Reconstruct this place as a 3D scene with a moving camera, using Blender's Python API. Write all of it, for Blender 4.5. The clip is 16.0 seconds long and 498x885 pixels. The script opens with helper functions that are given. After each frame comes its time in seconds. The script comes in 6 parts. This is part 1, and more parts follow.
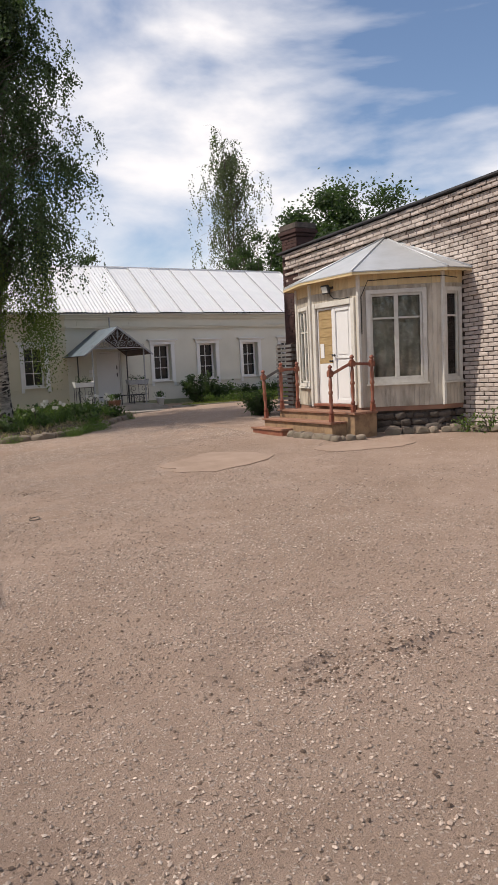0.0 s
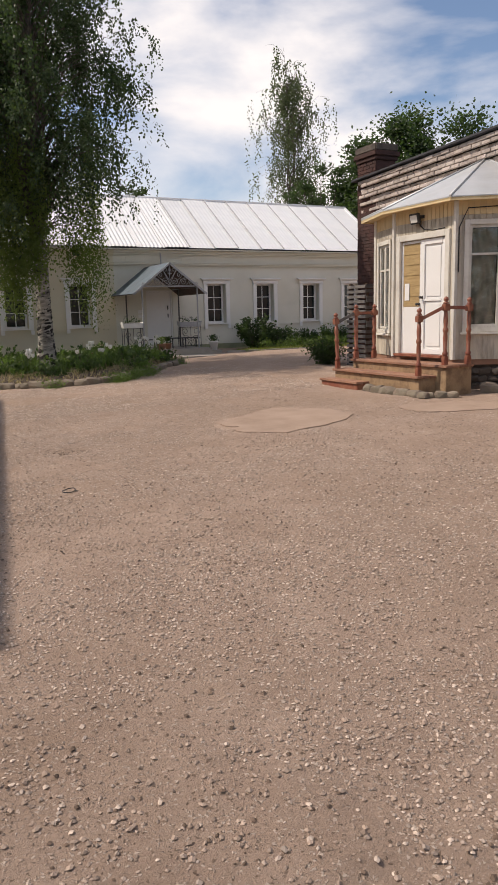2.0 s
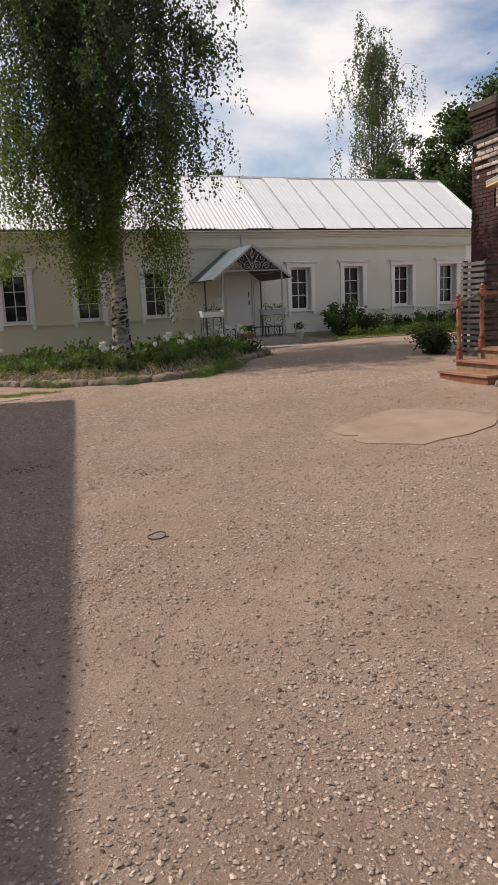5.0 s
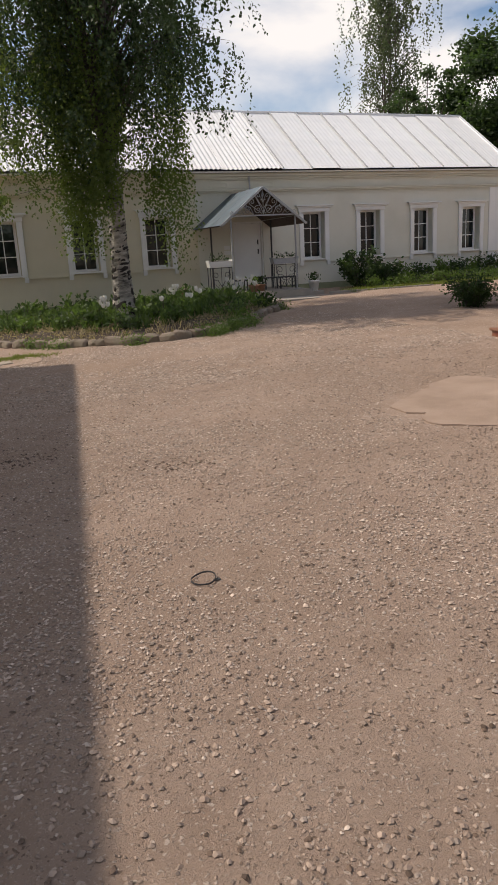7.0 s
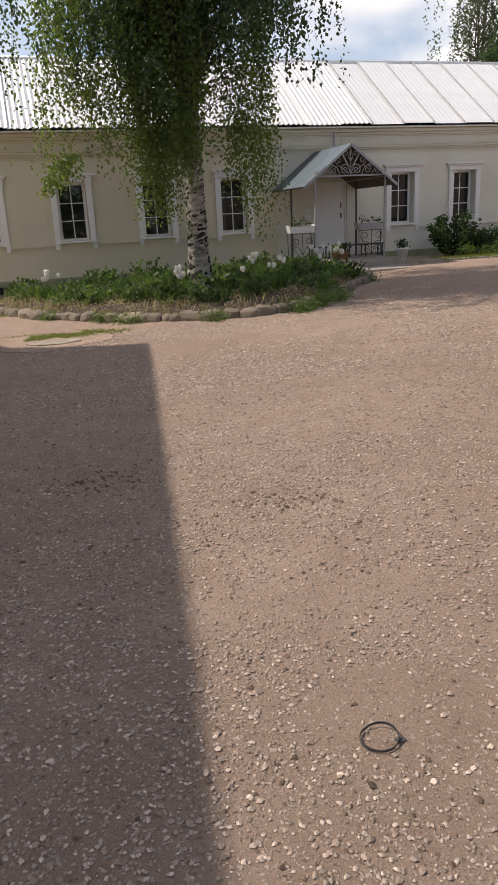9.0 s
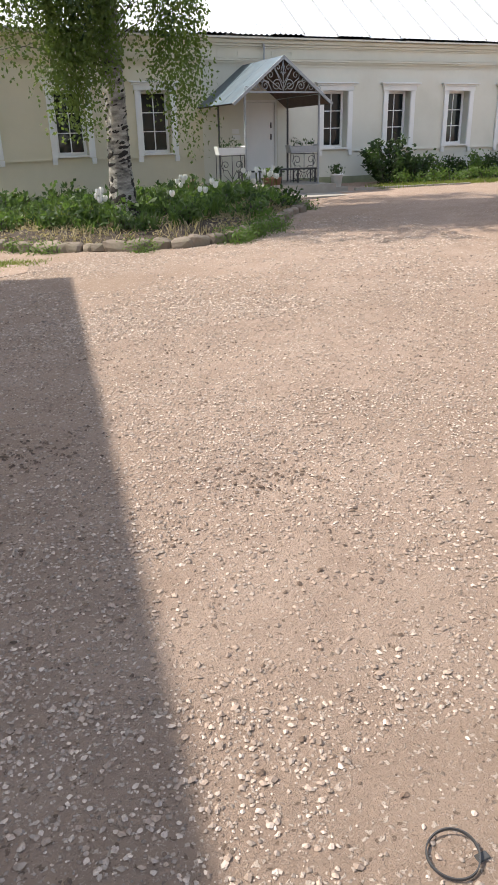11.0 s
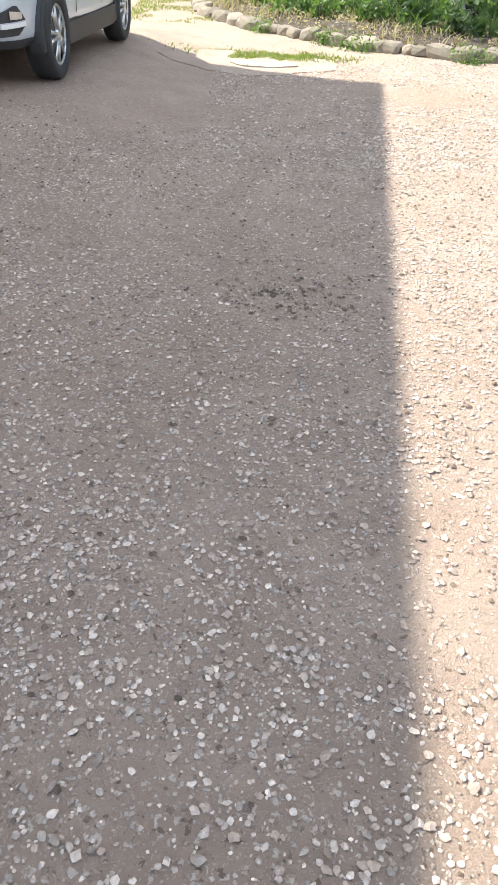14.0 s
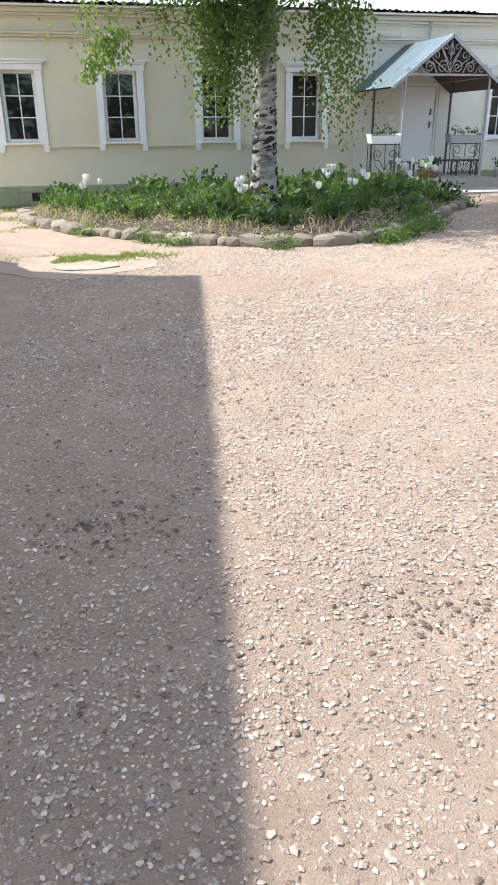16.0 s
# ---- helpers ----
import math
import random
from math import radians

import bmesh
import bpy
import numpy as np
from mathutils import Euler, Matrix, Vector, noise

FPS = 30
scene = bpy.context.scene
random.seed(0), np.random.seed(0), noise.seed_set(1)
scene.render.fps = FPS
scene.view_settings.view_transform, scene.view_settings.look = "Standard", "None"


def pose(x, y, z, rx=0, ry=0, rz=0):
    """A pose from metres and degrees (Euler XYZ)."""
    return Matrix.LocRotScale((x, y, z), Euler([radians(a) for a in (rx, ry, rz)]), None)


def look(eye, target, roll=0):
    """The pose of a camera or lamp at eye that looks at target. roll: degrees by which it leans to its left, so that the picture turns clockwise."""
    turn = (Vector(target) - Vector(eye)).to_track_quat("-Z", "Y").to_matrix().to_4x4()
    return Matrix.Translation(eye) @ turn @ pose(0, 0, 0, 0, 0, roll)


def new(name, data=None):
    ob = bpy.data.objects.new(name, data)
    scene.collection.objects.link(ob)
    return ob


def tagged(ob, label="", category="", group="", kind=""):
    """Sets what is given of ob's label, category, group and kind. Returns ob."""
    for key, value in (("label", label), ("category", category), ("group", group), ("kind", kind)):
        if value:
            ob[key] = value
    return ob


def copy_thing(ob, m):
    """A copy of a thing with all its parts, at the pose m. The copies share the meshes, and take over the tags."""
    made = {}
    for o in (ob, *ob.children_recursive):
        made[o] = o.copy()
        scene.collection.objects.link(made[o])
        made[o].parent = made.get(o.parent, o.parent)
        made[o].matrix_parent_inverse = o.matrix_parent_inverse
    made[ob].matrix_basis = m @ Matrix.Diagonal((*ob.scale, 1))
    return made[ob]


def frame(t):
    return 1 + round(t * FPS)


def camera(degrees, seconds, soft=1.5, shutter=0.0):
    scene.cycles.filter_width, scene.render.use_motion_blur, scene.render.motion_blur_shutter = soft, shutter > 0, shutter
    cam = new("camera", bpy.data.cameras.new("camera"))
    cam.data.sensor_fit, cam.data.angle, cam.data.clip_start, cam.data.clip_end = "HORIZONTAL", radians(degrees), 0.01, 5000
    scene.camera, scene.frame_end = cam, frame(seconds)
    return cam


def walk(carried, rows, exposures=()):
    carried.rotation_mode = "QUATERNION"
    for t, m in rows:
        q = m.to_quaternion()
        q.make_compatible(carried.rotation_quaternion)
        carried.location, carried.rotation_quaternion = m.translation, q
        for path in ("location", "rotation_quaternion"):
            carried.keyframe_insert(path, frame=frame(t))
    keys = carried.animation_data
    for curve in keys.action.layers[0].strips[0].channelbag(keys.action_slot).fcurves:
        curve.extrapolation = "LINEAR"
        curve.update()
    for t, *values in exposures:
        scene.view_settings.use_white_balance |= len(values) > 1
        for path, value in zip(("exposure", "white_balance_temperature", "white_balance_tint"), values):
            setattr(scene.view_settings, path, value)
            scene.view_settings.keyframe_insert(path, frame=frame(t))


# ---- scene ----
cam = camera(38.2, 16.0, soft=0.9)
PATH = [
    (0, (-2.045, -28.196, 1.792), (-1.035, -26.482, 1.585), -2.7),
    (0.5, (-1.868, -27.648, 1.728), (-0.877, -25.929, 1.483), -1.5),
    (1, (-1.742, -27.159, 1.788), (-0.812, -25.418, 1.462), -1.1),
    (1.5, (-1.628, -26.743, 1.738), (-0.667, -25.014, 1.442), -0.1),
    (2, (-1.426, -26.252, 1.734), (-0.541, -24.494, 1.383), -1.4),
    (2.5, (-1.443, -25.791, 1.785), (-0.551, -24.026, 1.483), -2.0),
    (3, (-1.385, -25.327, 1.742), (-0.578, -23.534, 1.377), -2.8),
    (3.5, (-1.343, -24.976, 1.793), (-0.575, -23.156, 1.48), -1.7),
    (3.7, (-1.322, -24.888, 1.849), (-0.629, -23.056, 1.446), -3.0),
    (5.8, (-0.95, -23.437, 1.59), (-0.243, -21.601, 1.23), -2.3),
    (6, (-0.967, -23.231, 1.593), (-0.303, -21.382, 1.22), -3.4),
    (6.5, (-0.97, -22.85, 1.588), (-0.28, -21.042, 1.083), -2.9),
    (7, (-0.884, -22.505, 1.682), (-0.189, -20.699, 1.176), -3.1),
    (7.5, (-0.847, -22.084, 1.653), (-0.192, -20.272, 1.117), -0.4),
    (8, (-0.947, -21.83, 1.786), (-0.312, -20.032, 1.183), -0.6),
    (8.5, (-0.904, -21.499, 1.766), (-0.317, -19.69, 1.146), -1.6),
    (8.7, (-0.85, -21.282, 1.777), (-0.321, -19.443, 1.198), -2.8),
    (10.8, (-0.845, -20.202, 1.692), (-0.233, -18.48, 0.879), -3.0),
    (11, (-0.825, -20.096, 1.712), (-0.116, -18.396, 0.935), -1.4),
    (11.5, (-0.733, -19.978, 1.739), (0.166, -18.408, 0.887), -1.3),
    (12, (-0.769, -19.812, 1.697), (0.099, -18.222, 0.85), -0.1),
    (12.5, (-0.761, -19.642, 1.69), (-0.074, -18.035, 0.718), 1.6),
    (13, (-0.825, -19.611, 1.699), (-0.518, -17.845, 0.811), 2.6),
    (13.2, (-0.857, -19.562, 1.657), (-0.695, -17.822, 0.685), 5.2),
    (13.5, (-0.903, -19.429, 1.618), (-0.876, -17.79, 0.472), 4.9),
    (14, (-0.867, -19.353, 1.564), (-0.808, -17.741, 0.382), 3.2),
    (14.5, (-0.852, -19.353, 1.587), (-0.651, -17.681, 0.508), 2.7),
    (15, (-0.869, -19.397, 1.645), (-0.537, -17.7, 0.639), 3.6),
    (15.5, (-0.707, -19.23, 1.695), (-0.403, -17.477, 0.781), 1.4),
    (16, (-0.549, -18.914, 1.696), (-0.156, -17.124, 0.895), -0.4),
]
walk(cam, [(t, look(eye, target, roll)) for t, eye, target, roll in PATH],
     exposures=[(0, -0.05, 6900, 14), (1.0, -0.05, 7150, 15), (3.7, -0.1, 7200, 16), (7.0, -0.15, 7150, 14), (8.7, -0.05, 7100, 15), (10.8, 0.8, 6600, 9), (12.0, 0.72, 6700, 10), (12.8, 0.9, 6700, 9), (13.5, 1.7, 6400, 5), (14.5, 1.62, 6150, 3), (15.2, 1.36, 6000, 4), (16, 1.3, 6050, 4)])

# ---- world and light ----
SUN_TO = Vector((-0.56, 0.27, 0.78)).normalized()
world = bpy.data.worlds.new("sky")
scene.world = world
world.use_nodes = True
wn, wl = world.node_tree.nodes, world.node_tree.links
sky = wn.new("ShaderNodeTexSky")
sky.sky_type = "NISHITA"
sky.sun_disc = False
sky.sun_elevation = math.asin(SUN_TO.z)
sky.sun_rotation = math.atan2(SUN_TO.x, SUN_TO.y)
sky.air_density, sky.dust_density, sky.ozone_density = 1.0, 0.4, 2.5
wco = wn.new("ShaderNodeTexCoord")
wmap = wn.new("ShaderNodeMapping")
wmap.inputs["Scale"].default_value = (1.0, 1.0, 2.6)
wmap.inputs["Rotation"].default_value = (0.25, -0.35, 0.6)
wnoise = wn.new("ShaderNodeTexNoise")
wnoise.inputs["Scale"].default_value = 1.9
wnoise.inputs["Detail"].default_value = 9
wnoise.inputs["Roughness"].default_value = 0.5
wnoise.inputs["Distortion"].default_value = 0.5
wramp = wn.new("ShaderNodeValToRGB")
wramp.color_ramp.elements[0].position, wramp.color_ramp.elements[1].position = 0.46, 0.62
wmix = wn.new("ShaderNodeMixRGB")
wmix.inputs[2].default_value = (11.0, 11.2, 11.6, 1)
wl.new(wco.outputs["Generated"], wmap.inputs[0])
wl.new(wmap.outputs[0], wnoise.inputs["Vector"])
wl.new(wnoise.outputs["Fac"], wramp.inputs[0])
wl.new(wramp.outputs[0], wmix.inputs[0])
wgain = wn.new("ShaderNodeMixRGB")
wgain.blend_type = "MULTIPLY"
wgain.inputs[0].default_value = 1.0
wgain.inputs[2].default_value = (1.35, 1.4, 1.45, 1)
wl.new(sky.outputs[0], wgain.inputs[1])
wl.new(wgain.outputs[0], wmix.inputs[1])
wl.new(wmix.outputs[0], wn["Background"].inputs["Color"])
wn["Background"].inputs["Strength"].default_value = 0.095
sun = new("sun", bpy.data.lights.new("sun", "SUN"))
sun.data.energy, sun.data.angle, sun.data.color = 4.0, radians(0.5), (1.0, 0.94, 0.85)
sun.matrix_world = look((0, 0, 40), Vector((0, 0, 40)) - SUN_TO)


# ---- materials ----
def mat(name, c1, c2=None, scale=6.0, rough=0.7, bump=0.0, bscale=60.0, metal=0.0, c3=None, s3=0.8, f3=0.5, stretch=(1, 1, 1), alpha_glass=0.0, rnd=0.0, spec=0.5):
    m = bpy.data.materials.new(name)
    m.use_nodes = True
    n, l = m.node_tree.nodes, m.node_tree.links
    b = n["Principled BSDF"]
    b.inputs["Roughness"].default_value, b.inputs["Metallic"].default_value = rough, metal
    b.inputs["Specular IOR Level"].default_value = spec
    co = n.new("ShaderNodeTexCoord")
    mp = n.new("ShaderNodeMapping")
    mp.inputs["Scale"].default_value = stretch
    l.new(co.outputs["Object"], mp.inputs[0])
    def nz(s, d=6.0, r=0.6):
        t = n.new("ShaderNodeTexNoise")
        t.inputs["Scale"].default_value, t.inputs["Detail"].default_value, t.inputs["Roughness"].default_value = s, d, r
        l.new(mp.outputs[0], t.inputs["Vector"])
        return t
    def ramp(src, a, z):
        r = n.new("ShaderNodeMapRange")
        r.inputs["From Min"].default_value, r.inputs["From Max"].default_value = a, z
        l.new(src, r.inputs["Value"])
        return r.outputs[0]
    def mix(f, a, bcol):
        x = n.new("ShaderNodeMixRGB")
        if isinstance(f, float):
            x.inputs[0].default_value = f
        else:
            l.new(f, x.inputs[0])
        for i, c in ((1, a), (2, bcol)):
            if isinstance(c, tuple):
                x.inputs[i].default_value = (*c, 1)
            else:
                l.new(c, x.inputs[i])
        return x.outputs[0]
    col = c1
    if c2:
        col = mix(ramp(nz(scale).outputs["Fac"], 0.3, 0.7), c1, c2)
    if c3:
        f = n.new("ShaderNodeMath")
        f.operation = "MULTIPLY"
        f.inputs[1].default_value = f3
        l.new(ramp(nz(s3, 8.0, 0.65).outputs["Fac"], 0.45, 0.68), f.inputs[0])
        col = mix(f.outputs[0], col, c3)
    if rnd:
        oi = n.new("ShaderNodeObjectInfo")
        ge = n.new("ShaderNodeNewGeometry")
        ad = n.new("ShaderNodeMath")
        l.new(oi.outputs["Random"], ad.inputs[0])
        l.new(ge.outputs["Random Per Island"], ad.inputs[1])
        fr = n.new("ShaderNodeMath")
        fr.operation = "FRACT"
        l.new(ad.outputs[0], fr.inputs[0])
        hv = n.new("ShaderNodeHueSaturation")
        mr = n.new("ShaderNodeMapRange")
        mr.inputs["To Min"].default_value, mr.inputs["To Max"].default_value = 1 - rnd, 1 + rnd
        l.new(fr.outputs[0], mr.inputs["Value"])
        l.new(mr.outputs[0], hv.inputs["Value"])
        if isinstance(col, tuple):
            hv.inputs["Color"].default_value = (*col, 1)
        else:
            l.new(col, hv.inputs["Color"])
        col = hv.outputs[0]
    if isinstance(col, tuple):
        b.inputs["Base Color"].default_value = (*col, 1)
    else:
        l.new(col, b.inputs["Base Color"])
    if bump:
        bp = n.new("ShaderNodeBump")
        bp.inputs["Strength"].default_value, bp.inputs["Distance"].default_value = bump, 0.02
        l.new(nz(bscale, 5.0, 0.7).outputs["Fac"], bp.inputs["Height"])
        l.new(bp.outputs[0], b.inputs["Normal"])
    if alpha_glass:
        b.inputs["Transmission Weight"].default_value = alpha_glass
    return m


def leaf_mat(name, c1, c2, through_light=0.4):
    m = mat(name, c1, c2, 3.0, 0.55, rnd=0.35)
    m.node_tree.nodes["Principled BSDF"].inputs["Subsurface Weight"].default_value = 0.0
    n, l = m.node_tree.nodes, m.node_tree.links
    tr = n.new("ShaderNodeBsdfTranslucent")
    tr.inputs["Color"].default_value = (c2[0] * 1.6, c2[1] * 1.7, c2[2] * 1.2, 1)
    mx = n.new("ShaderNodeMixShader")
    mx.inputs[0].default_value = through_light
    l.new(n["Principled BSDF"].outputs[0], mx.inputs[1])
    l.new(tr.outputs[0], mx.inputs[2])
    l.new(mx.outputs[0], n["Material Output"].inputs[0])
    return m


def ground_mat():
    m = mat("gravelly_dirt", (0.33, 0.238, 0.184), (0.415, 0.31, 0.245), 2.2, 0.95, c3=(0.29, 0.206, 0.152), s3=0.35, f3=0.7, spec=0.15)
    n, l = m.node_tree.nodes, m.node_tree.links
    b = n["Principled BSDF"]
    src = b.inputs["Base Color"].links[0].from_socket
    tc = n.new("ShaderNodeTexCoord")
    wn_ = n.new("ShaderNodeTexNoise")
    wn_.inputs["Scale"].default_value, wn_.inputs["Detail"].default_value = 35.0, 3.0
    l.new(tc.outputs["Object"], wn_.inputs["Vector"])
    wv = n.new("ShaderNodeVectorMath")
    wv.operation = "MULTIPLY_ADD"
    wv.inputs[1].default_value = (0.05, 0.05, 0.05)
    l.new(wn_.outputs["Color"], wv.inputs[0])
    l.new(tc.outputs["Object"], wv.inputs[2])
    co = n.new("NodeReroute")
    l.new(wv.outputs[0], co.inputs[0])
    heights = []
    col = src
    for sc, thr, light, dark in ((48.0, 0.66, (0.58, 0.475, 0.40), (0.13, 0.09, 0.065)), (110.0, 0.55, (0.50, 0.40, 0.33), (0.14, 0.10, 0.075))):
        v = n.new("ShaderNodeTexVoronoi")
        v.inputs["Scale"].default_value = sc
        l.new(co.outputs[0], v.inputs["Vector"])
        sep = n.new("ShaderNodeSeparateColor")
        l.new(v.outputs["Color"], sep.inputs[0])
        edge = n.new("ShaderNodeMapRange")
        edge.inputs["From Min"].default_value, edge.inputs["From Max"].default_value = 0.42, 0.30
        l.new(v.outputs["Distance"], edge.inputs["Value"])
        for chan, tt, cc in ((0, thr, light), (1, 0.88, dark)):
            g = n.new("ShaderNodeMath")
            g.operation = "GREATER_THAN"
            g.inputs[1].default_value = tt
            l.new(sep.outputs[chan], g.inputs[0])
            f = n.new("ShaderNodeMath")
            f.operation = "MULTIPLY"
            l.new(g.outputs[0], f.inputs[0])
            l.new(edge.outputs[0], f.inputs[1])
            k = n.new("ShaderNodeMath")
            k.operation = "MULTIPLY"
            k.inputs[1].default_value = 0.75 if sc < 100 else 0.55
            l.new(f.outputs[0], k.inputs[0])
            x = n.new("ShaderNodeMixRGB")
            x.inputs[2].default_value = (*cc, 1)
            l.new(k.outputs[0], x.inputs[0])
            l.new(col, x.inputs[1])
            col = x.outputs[0]
            if chan == 0:
                heights.append(f.outputs[0])
    l.new(col, b.inputs["Base Color"])
    nz = n.new("ShaderNodeTexNoise")
    nz.inputs["Scale"].default_value, nz.inputs["Detail"].default_value, nz.inputs["Roughness"].default_value = 45.0, 8.0, 0.75
    l.new(co.outputs[0], nz.inputs["Vector"])
    ad = n.new("ShaderNodeMath")
    ad.operation = "MULTIPLY_ADD"
    ad.inputs[1].default_value = 0.25
    l.new(heights[0], ad.inputs[0])
    l.new(nz.outputs["Fac"], ad.inputs[2])
    a2 = n.new("ShaderNodeMath")
    a2.operation = "MULTIPLY_ADD"
    a2.inputs[1].default_value = 0.12
    l.new(heights[1], a2.inputs[0])
    l.new(ad.outputs[0], a2.inputs[2])
    bp = n.new("ShaderNodeBump")
    bp.inputs["Strength"].default_value, bp.inputs["Distance"].default_value = 1.0, 0.019
    l.new(a2.outputs[0], bp.inputs["Height"])
    l.new(bp.outputs[0], b.inputs["Normal"])
    return m


M_GROUND = ground_mat()
M_PEBBLE = mat("limestone_gravel", (0.32, 0.242, 0.193), (0.54, 0.447, 0.378), 20.0, 0.85, 0.2, 120.0, rnd=0.45, spec=0.3)
M_SAND = mat("dried_silt", (0.315, 0.23, 0.178), (0.375, 0.28, 0.22), 2.5, 0.95, 0.5, 45.0, c3=(0.25, 0.18, 0.135), s3=1.8, f3=0.5, spec=0.2)
M_CREAM = mat("cream_limewash", (0.62, 0.57, 0.42), (0.66, 0.61, 0.46), 1.5, 0.9, 0.15, 30.0, c3=(0.55, 0.53, 0.42), s3=0.5, f3=0.5)
M_PALE = mat("pale_limewash", (0.66, 0.645, 0.555), (0.70, 0.685, 0.60), 1.5, 0.9, 0.15, 30.0, c3=(0.56, 0.555, 0.47), s3=0.5, f3=0.5)
M_TRIM = mat("white_plaster_trim", (0.78, 0.78, 0.76), (0.82, 0.82, 0.80), 4.0, 0.8, 0.1, 40.0, c3=(0.62, 0.63, 0.6), s3=2.0, f3=0.4)
M_PLINTH = mat("mossy_concrete", (0.25, 0.275, 0.16), (0.33, 0.345, 0.225), 3.0, 0.95, 0.4, 40.0, c3=(0.2, 0.22, 0.15), s3=1.2)
M_ROOF = mat("weathered_zinc_sheet", (0.78, 0.79, 0.80), (0.84, 0.84, 0.84), 2.0, 0.45, 0.0, 20.0, metal=0.1, c3=(0.66, 0.66, 0.66), s3=0.7, f3=0.35)
M_PORCHROOF = mat("blue_grey_zinc", (0.085, 0.12, 0.15), (0.14, 0.18, 0.21), 3.0, 0.58, 0.0, 20.0, metal=0.5, c3=(0.12, 0.13, 0.14), s3=2.0)
M_IRON = mat("black_wrought_iron", (0.05, 0.05, 0.055), (0.09, 0.085, 0.08), 12.0, 0.6, 0.2, 80.0, metal=0.4)
M_IRONGREY = mat("grey_painted_iron", (0.32, 0.34, 0.36), (0.42, 0.43, 0.44), 9.0, 0.55, 0.1, 80.0, metal=0.3)
M_GLASS = mat("window_glass", (0.012, 0.015, 0.016), rough=0.03, spec=0.45)
M_UPVC = mat("white_window_frame", (0.8, 0.8, 0.8), rough=0.4)
M_DOORW = mat("white_painted_door", (0.74, 0.74, 0.72), (0.78, 0.78, 0.77), 3.0, 0.5, 0.05, 40.0, c3=(0.6, 0.6, 0.58), s3=1.5, f3=0.4)
M_BRICK = mat("silicate_brick", (0.42, 0.36, 0.32), (0.55, 0.48, 0.43), 9.0, 0.9, 0.35, 60.0, c3=(0.22, 0.165, 0.14), s3=2.4, f3=0.6, rnd=0.2)
M_MORTAR = mat("dark_mortar", (0.055, 0.042, 0.036), (0.10, 0.08, 0.065), 10.0, 0.95, 0.4, 60.0)
M_REDBRICK = mat("sooty_red_brick", (0.045, 0.02, 0.017), (0.072, 0.032, 0.026), 9.0, 0.9, 0.4, 50.0, c3=(0.03, 0.02, 0.018), s3=2.5, rnd=0.2)
M_CHBRICK = mat("dark_red_chimney_brick", (0.05, 0.022, 0.018), (0.095, 0.04, 0.032), 9.0, 0.9, 0.4, 50.0, c3=(0.03, 0.02, 0.018), s3=2.2, f3=0.7)
M_SIDING = mat("peeling_cream_boards", (0.52, 0.46, 0.37), (0.62, 0.57, 0.475), 3.0, 0.75, 0.2, 50.0, c3=(0.18, 0.145, 0.105), s3=3.2, f3=0.75, stretch=(1, 1, 0.25), rnd=0.06)
# yellower tone for the boards above 3.41, the fascia and the soffit
M_SIDINGY = mat("yellowish_cream_boards", (0.62, 0.48, 0.26), (0.68, 0.55, 0.33), 3.0, 0.75, 0.15, 50.0, c3=(0.45, 0.33, 0.18), s3=2.2, f3=0.4, stretch=(1, 1, 0.25), rnd=0.06)
M_OLDWHITE = mat("weathered_white_paint", (0.62, 0.60, 0.54), (0.70, 0.68, 0.62), 4.0, 0.65, 0.12, 50.0, c3=(0.34, 0.30, 0.24), s3=4.0, f3=0.5)
M_FILM = mat("grey_plastic_film", (0.17, 0.145, 0.115), (0.40, 0.35, 0.29), 4.5, 0.3, 0.8, 6.0)
M_PLY = mat("ochre_plywood", (0.30, 0.20, 0.085), (0.46, 0.33, 0.16), 4.0, 0.65, 0.3, 30.0, stretch=(1, 1, 6))
M_REDWOOD = mat("red_brown_painted_wood", (0.19, 0.055, 0.035), (0.26, 0.085, 0.05), 7.0, 0.5, 0.15, 60.0, c3=(0.38, 0.22, 0.13), s3=6.0, f3=0.5)
M_STEPWOOD = mat("worn_step_boards", (0.27, 0.135, 0.085), (0.36, 0.20, 0.13), 6.0, 0.7, 0.2, 50.0, c3=(0.13, 0.06, 0.045), s3=3.0, f3=0.6, rnd=0.12)
M_OCHRE = mat("ochre_riser_paint", (0.28, 0.18, 0.10), (0.38, 0.26, 0.15), 5.0, 0.7, 0.2, 50.0, c3=(0.13, 0.075, 0.05), s3=4.0, f3=0.75)
M_GREYWOOD = mat("weathered_grey_slats", (0.11, 0.105, 0.10), (0.19, 0.175, 0.165), 8.0, 0.85, 0.3, 60.0, rnd=0.2)
M_DARKWOOD = mat("dark_brown_timber", (0.06, 0.035, 0.025), (0.1, 0.06, 0.04), 8.0, 0.75, 0.2, 60.0)
# darker stone tone, for the bay foundation and the chimney cap
M_DARKSTONE = mat("dark_rough_stone", (0.07, 0.058, 0.05), (0.15, 0.12, 0.10), 5.0, 0.95, 0.6, 20.0, c3=(0.04, 0.04, 0.03), s3=3.0, rnd=0.3)
M_STONE = mat("field_stone", (0.17, 0.13, 0.10), (0.29, 0.235, 0.185), 5.0, 0.9, 0.7, 25.0, c3=(0.10, 0.105, 0.06), s3=3.0, rnd=0.25)
M_CONC = mat("grey_concrete", (0.30, 0.275, 0.24), (0.38, 0.345, 0.305), 4.0, 0.9, 0.3, 40.0, c3=(0.3, 0.29, 0.25), s3=1.5)
M_BARK = mat("birch_bark", (0.20, 0.18, 0.155), (0.54, 0.51, 0.45), 5.0, 0.85, 1.0, 12.0, c3=(0.014, 0.012, 0.010), s3=2.6, f3=1.0, stretch=(1, 1, 2.2))
